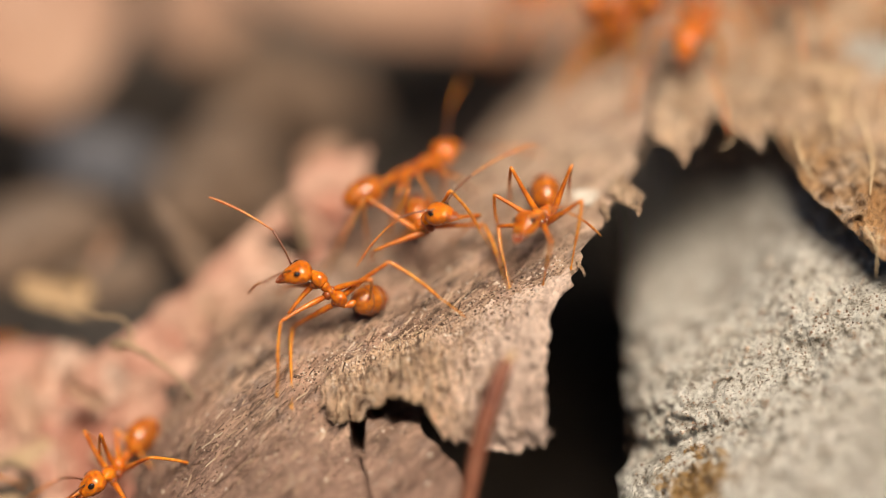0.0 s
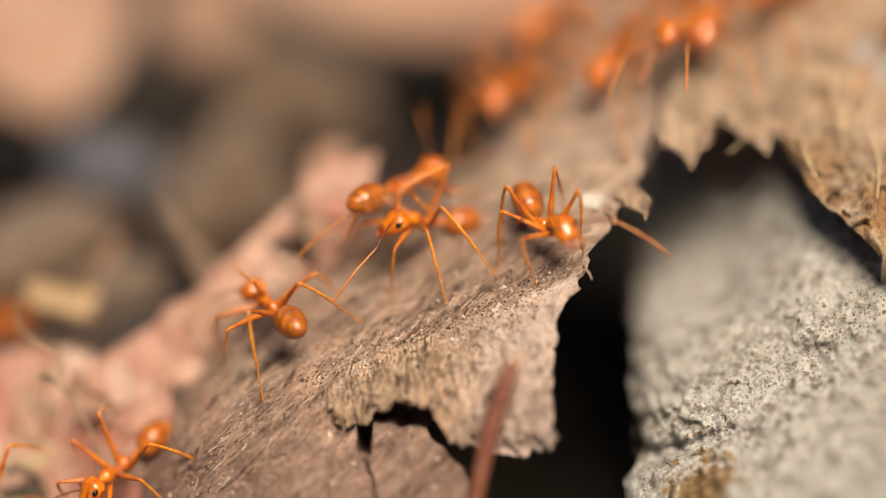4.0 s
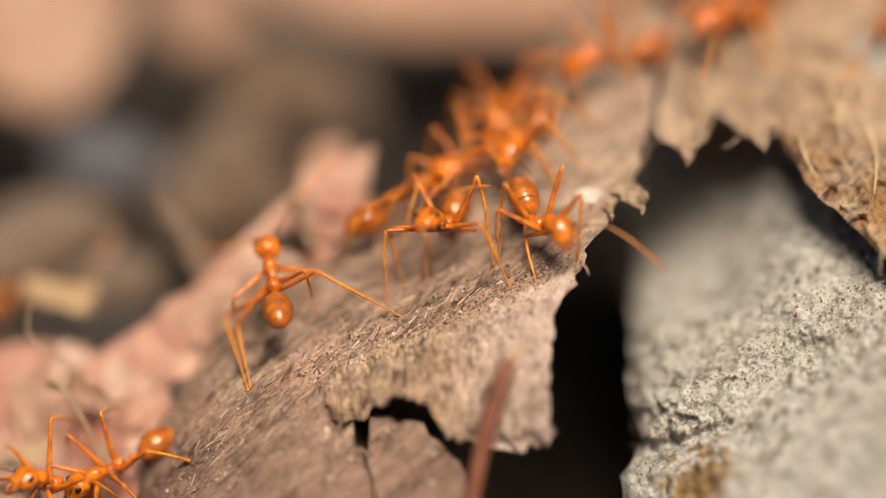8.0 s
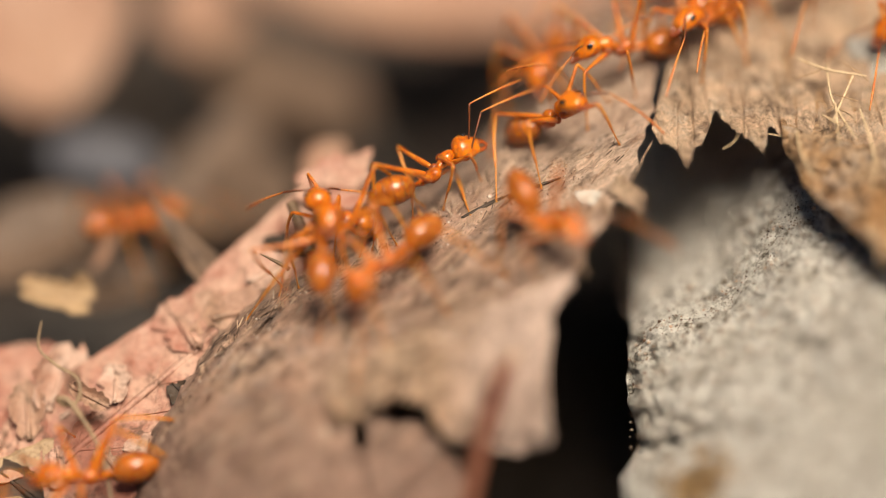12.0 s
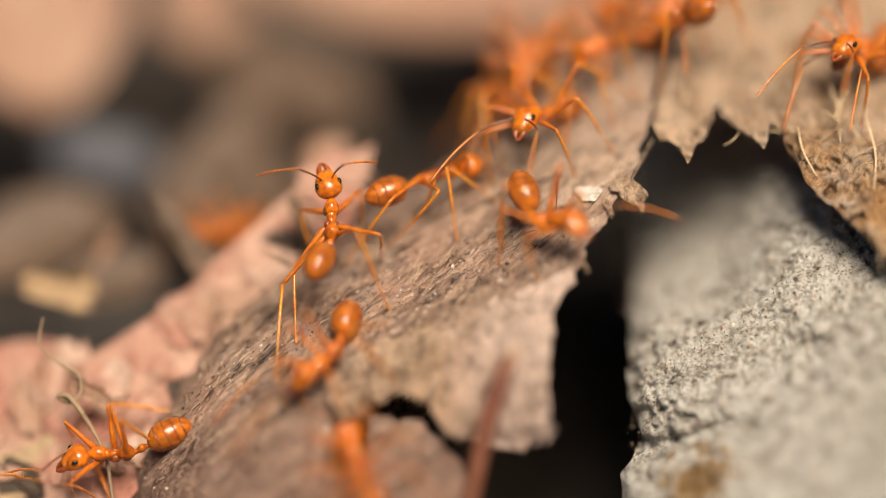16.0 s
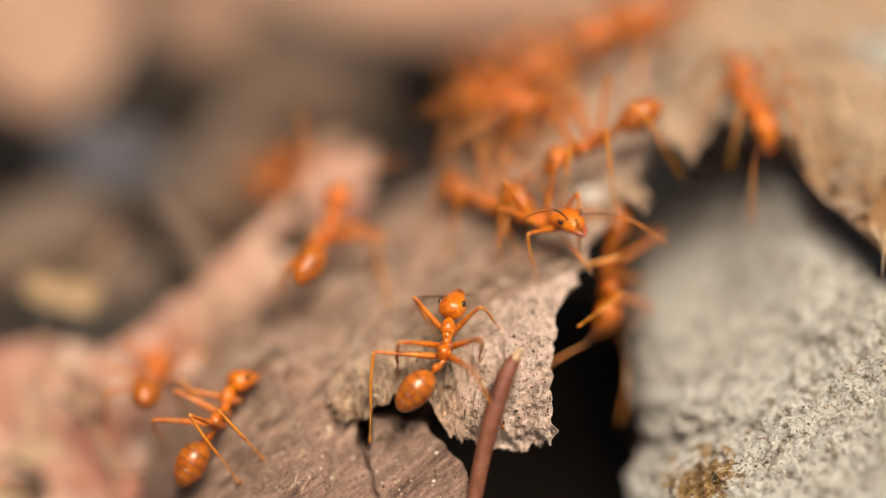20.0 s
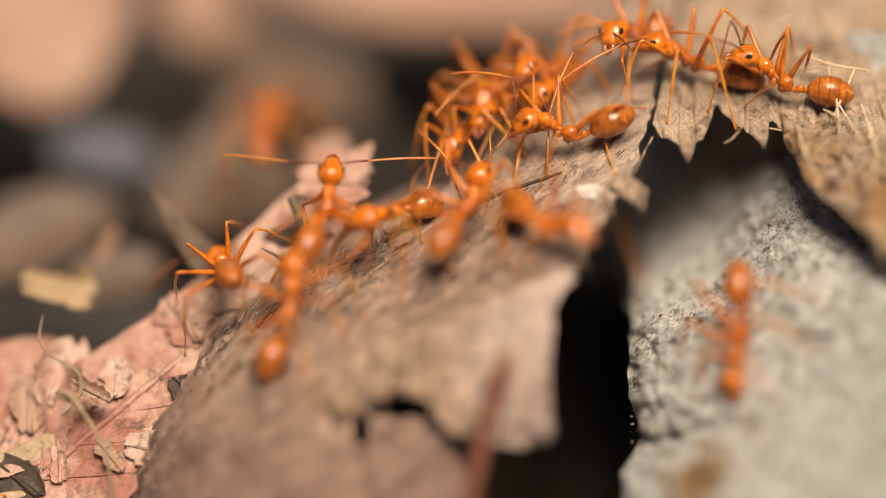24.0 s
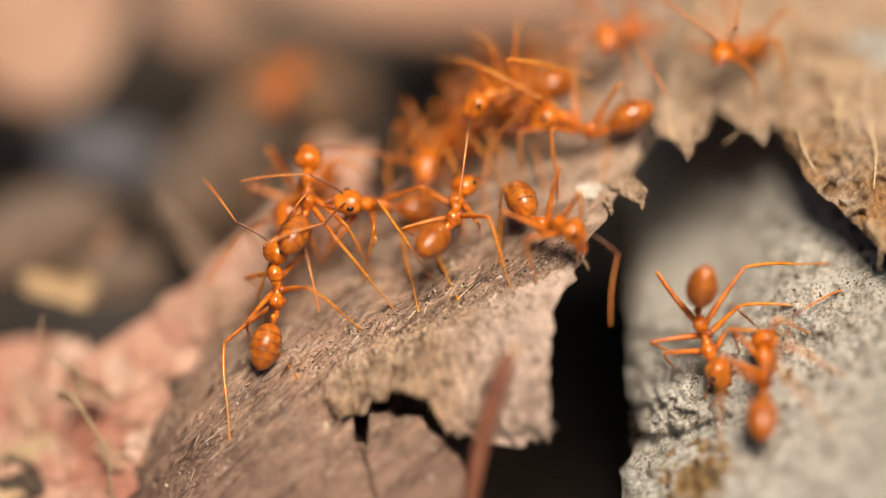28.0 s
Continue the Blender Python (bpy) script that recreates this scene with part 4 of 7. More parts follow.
def ball(r, squash=(1, 1, 1), sub=2):
    bm = bmesh.new()
    bmesh.ops.create_icosphere(bm, subdivisions=sub, radius=r)
    verts = [(p.co.x * squash[0], p.co.y * squash[1], p.co.z * squash[2]) for p in bm.verts]
    faces = [tuple(q.index for q in f.verts) for f in bm.faces]
    bm.free()
    return verts, faces


def jaw_mesh(side):
    pts = curve_points(((0, 0, 0), (0.20, 0.02 * side, -0.05), (0.38, -0.06 * side, -0.12), (0.52, -0.20 * side, -0.20)), 12)
    return tube_data(pts, np.linspace(0.20, 0.06, 12), 8)


SCAPE_LONG, FLAGELLUM_LONG = 2.5, 4.5


def scape_mesh():
    k = SCAPE_LONG / SIZE / 14
    return tube_data([(k * j, 0, 0.10 * math.sin(math.pi * j / 14)) for j in range(15)], np.interp(range(15), (0, 2, 12, 14), (0.05, 0.045, 0.06, 0.055)), 7)


def flagellum_mesh():
    k = FLAGELLUM_LONG / SIZE / 43
    pts = [(k * j, 0, 0.16 * math.sin(math.pi * j / 43)) for j in range(44)]
    rad = np.interp(np.linspace(0, 1, 44), (0, 0.15, 0.8, 1), (0.042, 0.052, 0.070, 0.035)) * (1 + 0.10 * np.sin(np.arange(44) * 1.55))
    return tube_data(pts, rad, 7)


def femur_mesh(a):
    return tube_data([(a * k / 12, 0, 0.06 * math.sin(math.pi * k / 12)) for k in range(13)],
                     [0.10, 0.15, 0.165, 0.165, 0.155, 0.145, 0.13, 0.12, 0.11, 0.10, 0.095, 0.10, 0.07], 8)


def shin_mesh(b):
    pts = [(b * k / 24, 0, 0.05 * b * math.sin(math.pi * min(k / 15, 1)) * 0.5 - 0.03 * b * max(0, k / 24 - 0.7)) for k in range(25)]
    rad = np.interp(np.linspace(0, 1, 25), (0, 0.04, 0.1, 0.5, 0.58, 0.62, 0.66, 0.93, 0.96, 1.0), (0.07, 0.10, 0.085, 0.085, 0.075, 0.05, 0.045, 0.038, 0.075, 0.06))
    return tube_data(pts, rad, 8)


HIPS = ((1.47, 0.34, -0.31), (0.42, 0.29, -0.36), (-0.32, 0.29, -0.36))
REACH = ((2.9, 4.3), (3.4, 4.9), (4.2, 6.3))
FEET = ((3.9, 2.5), (0.6, 4.4), (-3.7, 3.9))
HEAD_AT = (2.08, 0, 0.31)
FEELER_AT = (1.24, 0.34, 0.42)


def build_ant(label):
    root = tagged(new("ant"), label, "ant", group="weaver ants")

    def piece(name, me, parent, at=(0, 0, 0)):
        ob = new(name, me)
        ob.parent = parent
        ob.location = Vector(at) * MM
        return ob
    k = SIZE
    piece("thorax", cached("thorax", thorax_mesh, SHELL), root)
    piece("midbody", cached("midbody", waist_mesh, SHELL), root)
    piece("hind_thorax", cached("hind_thorax", rump_mesh, SHELL), root)
    for x, y, z in HIPS:
        for side in (1, -1):
            piece("hip", cached("hip", lambda: ball(0.24, (1.1, 0.85, 1.15)), JAW), root, (x * 0.97, (y - 0.05) * side, z + 0.10))
    petiole = piece("petiole", cached("petiole", petiole_mesh, SHELL), root)
    gaster = piece("gaster", cached("gaster", gaster_mesh, GASTER), root)
    for j, (x, r, z) in enumerate(((-2.05, 0.682, 0.08), (-2.58, 0.818, 0.10), (-3.08, 0.757, 0.08), (-3.50, 0.587, 0.05))):
        piece("band", cached("band%d" % j, lambda: band_mesh(x, r, z), BAND), gaster)
    head = piece("head", cached("head", head_mesh, SHELL), root, HEAD_AT)
    feelers = []
    for side in (1, -1):
        piece("eye", cached("eye", lambda: ball(0.165, (1.2, 0.7, 1.0)), EYE), head, (0.74 * k, 0.60 * k * side, 0.26 * k))
        if side == 1:
            piece("clypeus", cached("clypeus", lambda: ball(0.34, (0.95, 0.9, 0.72)), FACE), head, (1.16 * k, 0, 0.06 * k))
        piece("mandible", cached("jaw%d" % side, lambda: jaw_mesh(side), JAW), head, (1.34 * k, 0.20 * k * side, -0.18 * k))
        feelers.append((piece("scape", cached("scape", scape_mesh, SCAPE), head), piece("flagellum", cached("flagellum", flagellum_mesh, FEELER), head)))
    legs = []
    for row in range(3):
        for side in (1, -1):
            a, b = REACH[row]
            upper = piece("leg", cached("femur%d" % row, lambda: femur_mesh(a / k), THIGH), root)
            lower = piece("shin", cached("shin%d" % row, lambda: shin_mesh(b / k), LIMB), upper)
            legs.append((row, side, upper, lower))
    return root, head, feelers, legs, (petiole, gaster)


def slope_normal(surf, u, v):
    e = 0.6
    fu = (float(surf(u + e, v)) - float(surf(u - e, v))) / (2 * e)
    fv = (float(surf(u, v + e)) - float(surf(u, v - e))) / (2 * e)
    fu, fv = max(-1.6, min(1.6, fu)), max(-1.8, min(0.6, fv))
    return Vector((-fu, -fv, 1)).normalized()


def aim(origin, forward, up):
    x = forward.normalized()
    y = up.cross(x).normalized()
    z = x.cross(y)
    return Matrix(((x.x, y.x, z.x, origin.x), (x.y, y.y, z.y, origin.y), (x.z, y.z, z.z, origin.z), (0, 0, 0, 1)))


BODY = 5.8  # from the middle of the head to the middle of the gaster
TRUNK, SNOUT, RUMP = 3.0, 2.05, 2.3  # waist to neck, neck to mouth, waist to the middle of the gaster
NECK_X, WAIST_X = 2.1, -0.9
EYE_HIGH = 250.0


def lifted(x, y, w):
    """The place at depth w that the lens sees over (x, y) of the level plane."""
    k = (EYE_HIGH - w) / EYE_HIGH
    return Vector((x * k, y * k, w))


def seen(q):
    k = EYE_HIGH / (EYE_HIGH - q.z)
    return Vector((q.x * k, q.y * k))


def lean_to(flat, long, sign):
    """A direction whose run across the view is flat, of a piece of that length."""
    z = sign * math.sqrt(max(long * long - flat.length_squared, 0.0))
    return Vector((flat.x, flat.y, z)).normalized()


def rise(surf, mid, n, ends, high):
    """The height at which an ant stands clear of the surface at its middle and at both ends."""
    base, steep = float(surf(mid.x, mid.y)), max(n.z, 0.45)
    w = base + high / steep
    for p, clear in ends:
        w = max(w, base - p.x * n.x / n.z - p.y * n.y / n.z + clear / steep - p.z)
    return w


def stance(surf, high, hu, hv, gu, gv, sign):
    """Where an ant stands whose head and gaster lie over these places of the slope: middle, forward, normal."""
    du, dv = hu - gu, hv - gv
    flat = math.hypot(du, dv)
    if flat > BODY * 0.985:
        du, dv, flat = du * BODY * 0.985 / flat, dv * BODY * 0.985 / flat, BODY * 0.985
    forward = Vector((du, dv, sign * math.sqrt(BODY ** 2 - flat ** 2))).normalized()
    mid = Vector(((hu + gu) / 2, (hv + gv) / 2, 0))
    n = slope_normal(surf, mid.x, mid.y)
    mid.z = rise(surf, mid, n, ((forward * 2.9, 0.9), (forward * -2.9, 1.15)), high)
    return mid, forward, n, None, None, {}


def full_stance(surf, high, row, limbs):
    """The same from neck, waist, mouth and gaster; also the ways in which head and gaster point."""
    nx, ny, jx, jy, s, mx, my, sm, gx, gy, sg = row
    w = float(surf((nx + jx) / 2, (ny + jy) / 2)) + high
    for _ in range(3):
        neck, waist = lifted(nx, ny, w), lifted(jx, jy, w)
        forward = lean_to((neck - waist).to_2d(), TRUNK, s)
        middle = (neck + waist) / 2
        mid = middle - forward * (NECK_X + WAIST_X) / 2
        face = lean_to((lifted(mx, my, w) - neck).to_2d(), SNOUT, sm)
        tail = lean_to((lifted(gx, gy, w) - waist).to_2d(), RUMP, sg)
        n = slope_normal(surf, mid.x, mid.y)
        w = rise(surf, mid, n, ((forward * NECK_X + face * 1.0, 0.75), (forward * WAIST_X + tail * RUMP, 0.95)), high)
    mid.z = w
    return mid, forward, n, face, tail, limbs


# what the nearer ants do: seconds, then neck, waist, mouth and gaster as they lie in the level plane, each with its lean to the lens,
# then the knee and foot of each leg (L, R from the front) and the elbow and tip of each feeler (AL, AR)
POSES = {
    "edge": [
        (0, (5.84, 1.7, 6.8, 2.23, 1, 4.67, 0.57, 1, 6.65, 3.5, -1), dict(R1=(3.54, 1.27, 4.32, -2.62), R2=(3.11, 3.29, 3.82, 0.04), R3=(4.67, 4.99, 4.42, 1.45), L3=(8.35, 5.17, 8.57, 2.16), L2=(8.85, 3.15, 8.42, -1.38), L1=(7.01, 0.92, 6.37, -2.37), AL=(7.79, 2.44, 9.2, 1.45), AR=(5.49, 1.98, 6.8, 2.37))),
        (1, (6.73, 1.81, 5.95, 1.91, 1, 6.55, 0.85, 1, 5.84, 3.43, -1), dict(R1=(4.6, 0.85, 5.56, -2.51), R2=(3.26, 2.87, 3.75, -1.1), R3=(3.96, 5.03, 3.72, 0.67), L3=(7.72, 5.2, 8.5, 2.09), L2=(8.85, 3.08, 8.21, -1.81), L1=(8.14, 0.5, 8.57, -0.92), AL=(10.44, 1.56, 12.74, -1.73), AR=(6.3, 2.37, 5.13, 1.95))),
        (2, (6.8, 2.05, 5.98, 2.23, 1, 6.73, 1.06, 1, 5.81, 3.54, -1), dict(R1=(4.5, 1.17, 5.45, -2.19), R2=(3.15, 3.19, 3.65, -0.78), R3=(3.86, 5.34, 3.61, 0.99), L3=(7.61, 5.52, 8.39, 2.41), L2=(8.74, 3.4, 8.11, -1.49), L1=(8.04, 0.81, 8.46, -0.6), AL=(10.51, 2.12, 14.41, 0.18), AR=(6.19, 2.69, 5.03, 2.27))),
        (3, (7.22, 1.84, 5.81, 1.7, 1, 7.86, 0.81, 1, 5.1, 3.33, -1), dict(R1=(4.81, 1.06, 5.45, -2.02), R2=(2.69, 2.69, 3.04, -0.78), R3=(2.69, 4.6, 3.26, 0.28), L3=(6.87, 5.59, 7.5, 1.88), L2=(8.21, 3.82, 8.35, 0.28), L1=(8.28, 0.81, 8.71, -0.6), AL=(10.94, 2.94, 14.65, 0.81), AR=(6.44, 2.69, 5.27, 2.27))),
        (6, (7.08, 1.52, 5.73, 1.59, 1, 7.72, -0.07, 1, 5.13, 3.01, -1), dict(R1=(5.03, 0.96, 5.66, -2.12), R2=(2.9, 2.58, 3.26, -0.89), R3=(2.9, 4.5, 3.47, 0.18), L3=(7.08, 5.49, 7.72, 1.77), L2=(8.42, 3.72, 8.57, 0.18), L1=(8.49, 0.71, 8.92, -0.71), AL=(11.26, 0.88, 13.45, -2.83), AR=(6.65, 2.58, 5.49, 2.16))),
        (8, (7.01, 1.45, 5.7, 1.45, 1, 7.89, -0.04, 1, 5.06, 3.15, -1), dict(R1=(5.13, 0.74, 5.77, -2.34), R2=(3.01, 2.37, 3.36, -1.1), R3=(3.01, 4.28, 3.58, -0.04), L3=(7.19, 5.27, 7.82, 1.56), L2=(8.53, 3.5, 8.67, -0.04), L1=(8.6, 0.5, 9.03, -0.92), AL=(11.26, 1.45, 14.16, -1.7), AR=(6.76, 2.37, 5.59, 1.95))),
        (9, (7.11, 1.45, 5.8, 1.52, 1, 8, 0.39, 1, 5.1, 3.22, -1), dict(R1=(5.24, 0.81, 5.88, -2.27), R2=(3.11, 2.44, 3.47, -1.03), R3=(3.11, 4.35, 3.68, 0.04), L3=(7.29, 5.34, 7.93, 1.63), L2=(8.64, 3.57, 8.78, 0.04), L1=(8.71, 0.57, 9.13, -0.85), AL=(11.19, 1.88, 14.37, -0.57), AR=(6.87, 2.44, 5.7, 2.02))),
        (12, (7.65, 1.45, 6.23, 1.63, 1, 8.71, 0.57, 1, 5.1, 3.57, -1), dict(R1=(5.24, 0.81, 5.88, -2.27), R2=(3.11, 2.44, 3.47, -1.03), R3=(3.11, 4.35, 3.68, 0.04), L3=(7.29, 5.34, 7.93, 1.63), L2=(8.64, 3.57, 8.78, 0.04), L1=(8.71, 0.57, 9.13, -0.85), AL=(11.54, 2.16, 14.55, 0.04), AR=(6.87, 2.44, 5.7, 2.02))),
        (15, (7.65, 1.56, 5.88, 1.56, 1, 9.06, 0.74, 1, 5.17, 3.4, -1), dict(R1=(5.24, 0.64, 5.88, -2.44), R2=(3.11, 2.27, 3.47, -1.2), R3=(3.11, 4.18, 3.68, -0.14), L3=(7.29, 5.17, 7.93, 1.45), L2=(8.64, 3.4, 8.78, -0.14), L1=(8.71, 0.39, 9.13, -1.03), AL=(11.54, 2.76, 14.09, 1.81), AR=(6.87, 2.27, 5.7, 1.84))),
        (16, (7.57, 1.52, 5.81, 1.52, 1, 8.99, 0.71, 1, 5.1, 3.36, -1), dict(R1=(5.17, 0.6, 5.81, -2.48), R2=(3.04, 2.23, 3.4, -1.24), R3=(3.04, 4.14, 3.61, -0.18), L3=(7.22, 5.13, 7.86, 1.42), L2=(8.57, 3.36, 8.71, -0.18), L1=(8.64, 0.35, 9.06, -1.06), AL=(11.47, 2.73, 14.12, 1.84), AR=(6.8, 2.23, 5.63, 1.81))),
        (17, (7.4, 1.7, 5.77, 1.81, 1, 8.71, 0.57, 1, 5.17, 3.29, -1), dict(R1=(5.06, 0.64, 5.7, -2.44), R2=(2.94, 2.27, 3.29, -1.2), R3=(2.94, 4.18, 3.5, -0.14), L3=(7.11, 5.17, 7.75, 1.45), L2=(8.46, 3.4, 8.6, -0.14), L1=(8.53, 0.39, 8.96, -1.03), AL=(10.48, 3.47, 14.09, 1.81), AR=(6.05, 2.97, 5.24, 2.12))),
        (18, (7.47, 1.81, 5.77, 1.81, 1, 8.71, 0.39, 1, 5.1, 3.29, -1), dict(R1=(5.06, 0.64, 5.7, -2.44), R2=(2.94, 2.27, 3.29, -1.2), R3=(2.94, 4.18, 3.5, -0.14), L3=(7.11, 5.17, 7.75, 1.45), L2=(8.46, 3.4, 8.6, -0.14), L1=(8.53, 0.39, 8.96, -1.03), AL=(11.18, 3.11, 14.19, 1.63), AR=(6.05, 2.97, 5.24, 2.12))),
        (19, (7.4, 1.81, 5.63, 1.73, 1, 8.53, 0.78, 1, 4.99, 3.22, -1), dict(R1=(4.99, 0.67, 5.63, -2.41), R2=(2.87, 2.3, 3.22, -1.17), R3=(2.87, 4.21, 3.43, -0.11), L3=(7.04, 5.2, 7.68, 1.49), L2=(8.39, 3.43, 8.53, -0.11), L1=(8.46, 0.42, 8.88, -0.99), AL=(11.29, 3.08, 13.77, 2.02), AR=(5.98, 3.01, 5.17, 2.16))),
        (20, (7.4, 1.63, 5.45, 1.7, 1, 8.46, 0.99, 1, 4.39, 2.94, -1), dict(R1=(4.99, 0.71, 5.63, -2.37), R2=(2.87, 2.34, 3.22, -1.13), R3=(2.87, 4.25, 3.43, -0.07), L3=(7.04, 5.24, 7.68, 1.52), L2=(8.39, 3.47, 8.53, -0.07), L1=(8.46, 0.46, 8.88, -0.96), AL=(11.11, 2.05, 13.06, 0.64), AR=(6.62, 2.34, 5.45, 1.91))),
        (21, (7.47, 1.17, 5.52, 1.45, 1, 8.71, 0.04, 1, 4.11, 2.16, -1), dict(R1=(5.06, 0.53, 5.7, -2.55), R2=(2.94, 2.16, 3.29, -1.31), R3=(2.94, 4.07, 3.5, -0.25), L3=(7.11, 5.06, 7.75, 1.35), L2=(8.46, 3.29, 8.6, -0.25), L1=(8.53, 0.28, 8.96, -1.13), AL=(10.83, 0.99, 10.9, -2.55), AR=(6.69, 2.16, 5.52, 1.73))),
        (24, (7.93, 1.1, 5.81, 1.45, 1, 9.17, 0.21, 1, 4.74, 2.34, -1), dict(R1=(5.17, 0.46, 5.81, -2.62), R2=(3.04, 2.09, 3.4, -1.38), R3=(3.04, 4, 3.61, -0.32), L3=(7.22, 4.99, 7.86, 1.27), L2=(8.57, 3.22, 8.71, -0.32), L1=(8.64, 0.21, 9.06, -1.2), AL=(11.11, 1.1, 12.18, -1.73), AR=(6.8, 2.09, 5.63, 1.66))),
        (25, (8.04, 1.06, 6.09, 1.42, 1, 9.56, -0.18, 1, 5.03, 2.41, -1), dict(R1=(5.1, 0.42, 5.73, -2.65), R2=(2.97, 2.05, 3.33, -1.42), R3=(2.97, 3.96, 3.54, -0.35), L3=(7.15, 4.96, 7.79, 1.24), L2=(8.5, 3.19, 8.64, -0.35), L1=(8.57, 0.18, 8.99, -1.24), AL=(11.22, 1.35, 12.46, -2.37), AR=(6.73, 2.05, 5.56, 1.63))),
        (26, (7.61, 1.38, 5.66, 1.27, 1, 9.2, -0.25, 1, 4.96, 2.8, -1), dict(R1=(5.03, 0.46, 5.66, -2.62), R2=(2.9, 2.09, 3.26, -1.38), R3=(2.9, 4, 3.47, -0.32), L3=(7.08, 4.99, 7.72, 1.27), L2=(8.42, 3.22, 8.57, -0.32), L1=(8.49, 0.21, 8.92, -1.2), AL=(11.26, 1.38, 12.49, -2.51), AR=(6.65, 2.09, 5.49, 1.66))),
        (27, (7.61, 1.2, 5.73, 1.35, 1, 9.1, -0.28, 1, 4.85, 3.01, -1), dict(R1=(5.1, 0.42, 5.73, -2.65), R2=(2.97, 2.05, 3.33, -1.42), R3=(2.97, 3.96, 3.54, -0.35), L3=(7.15, 4.96, 7.79, 1.24), L2=(8.5, 3.19, 8.64, -0.35), L1=(8.57, 0.18, 8.99, -1.24), AL=(12.11, -0.71, 14.58, -4.42), AR=(6.73, 2.05, 5.56, 1.63))),
        (28, (7.68, 1.06, 5.73, 1.13, 1, 9.06, -0.53, 1, 4.92, 2.65, -1), dict(R1=(5.17, 0.42, 5.81, -2.65), R2=(3.04, 2.05, 3.4, -1.42), R3=(3.04, 3.96, 3.61, -0.35), L3=(7.22, 4.96, 7.86, 1.24), L2=(8.57, 3.19, 8.71, -0.35), L1=(8.64, 0.18, 9.06, -1.24), AL=(11.75, -1.24, 10.41, -5.31), AR=(6.8, 2.05, 5.63, 1.63))),
    ],
    "left": [
        (0, (-8.14, -1.56, -5.95, -3.5, 0, -10.83, -1.81, 1, -4.67, -3.26, -1), dict(L2=(-10.19, -4.85, -10.27, -8.46), L3=(-9.34, -4.74, -9.38, -10.05), R3=(-3.19, -0.85, 1.84, -4.42), L1=(-9.56, -2.27, -10.97, -2.8), R1=(-8.32, -2.8, -9.2, -4.21), R2=(-5.24, -1.73, -4.96, -3.5), AR=(-10.97, 1.98, -14.8, 3.4), AL=(-10.97, -2.09, -11.68, -2.51))),
        (1, (-8.39, -1.56, -6.09, -3.57, 0, -10.97, -2.05, 1, -4.18, -3.4, -1), dict(L2=(-10.19, -4.81, -10.97, -8.53), L3=(-9.1, -4.99, -9.45, -9.42), R3=(-3.29, -0.74, 1.77, -4.35), L1=(-9.38, -2.58, -10.8, -4.99), R1=(-9.2, -1.81, -11.33, -2.23), R2=(-5.13, -1.81, -5.31, -3.57), AR=(-11.68, -0.57, -14.44, -3.04), AL=(-9.03, 0.5, -10.09, 1.38))),
        (2, (-8.25, -1.13, -5.77, -3.15, 0, -10.8, -1.84, 1, -3.72, -3.15, -1), dict(L2=(-10.16, -4.25, -10.26, -7.5), L3=(-8.74, -5.03, -9.31, -9.1), R3=(-3.22, -0.42, 1.66, -4.25), L1=(-9.24, -2.3, -9.66, -3.79), R1=(-9.13, -1.84, -11.96, -1.84), R2=(-5.06, -1.84, -5.42, -3.26), AR=(-11.26, 0.21, -11.79, -0.07), AL=(-11.5, -0.5, -14.62, -1.91))),
        (2.7, (-8.09, -1.31, -5.68, -3.26, 0, -10.64, -2.02, 1, -3.6, -3.26, -1), dict(L2=(-10.07, -4.25, -10.22, -7.5), L3=(-8.59, -4.96, -9.26, -8.92), R3=(-2.99, -0.5, 1.89, -4.25), L1=(-9.44, -2.12, -10.68, -3.43), R1=(-9.08, -1.84, -11.74, -2.02), R2=(-5.01, -1.66, -5.19, -3.26), AR=(-11.56, 0.28, -12.62, 0.28), AL=(-11.56, -0.25, -14.39, -1.13))),
        (3, (-8.6, -1.38, -6.23, -3.19, 0, -10.83, -2.37, 1, -4.18, -3.26, -1), dict(L2=(-10.19, -4.32, -10.41, -7.68), L3=(-8.85, -4.67, -9.42, -8.92), R3=(-3.22, -0.67, 1.91, -4.25), L1=(-9.95, -2.09, -10.83, -3.26), R1=(-9.77, -1.84, -11.26, -2.19), R2=(-5.17, -1.49, -5.52, -3.26), AR=(-12.07, 0.74, -16.49, 0.57), AL=(-11.18, -1.84, -11.54, -2.19))),
        (6, (-9.49, -1.66, -9.38, -2.94, -1, -9.49, -0.35, -1, -9.49, -3.54, 1), dict(R3=(-7.33, -0.96, -2.76, -4.35), L3=(-12.39, -4.53, -11.75, -10.27), AR=(-10.62, 2.65, -12.39, 5.49), AL=(-10.26, 0.88, -9.91, 2.65), R2=(-6.9, -1.59, -6.73, -3.36), L2=(-10.26, -1.95, -11.33, -4.07))),
        (7, (-9.84, -1.03, -9.91, -2.65, -1, -9.84, -0.25, -1, -10.02, -3.68, 1), dict(R3=(-7.65, -1.13, -2.76, -4.42), L3=(-13.1, -4.5, -11.43, -9.63), L2=(-12.85, -2.55, -13.1, -4.67), R2=(-8.78, -1.13, -8.07, -4.14), AR=(-9.91, 2.05, -9.13, 4), AL=(-10.37, 1.52, -11.26, 2.23))),
        (8, (-11.08, -0.74, -10.58, -2.87, -1, -11.22, 0.74, -1, -10.34, -3.93, 1), dict(R3=(-7.5, -1.45, -2.65, -4.35), L3=(-14.23, -4.92, -13.27, -8), L2=(-13.27, -5.17, -12.46, -7.82), R2=(-9.27, -0.92, -8.74, -3.22), AR=(-9.45, 2.97, -7.26, 4.92), AL=(-12.28, 0.32, -14.41, -0.04))),
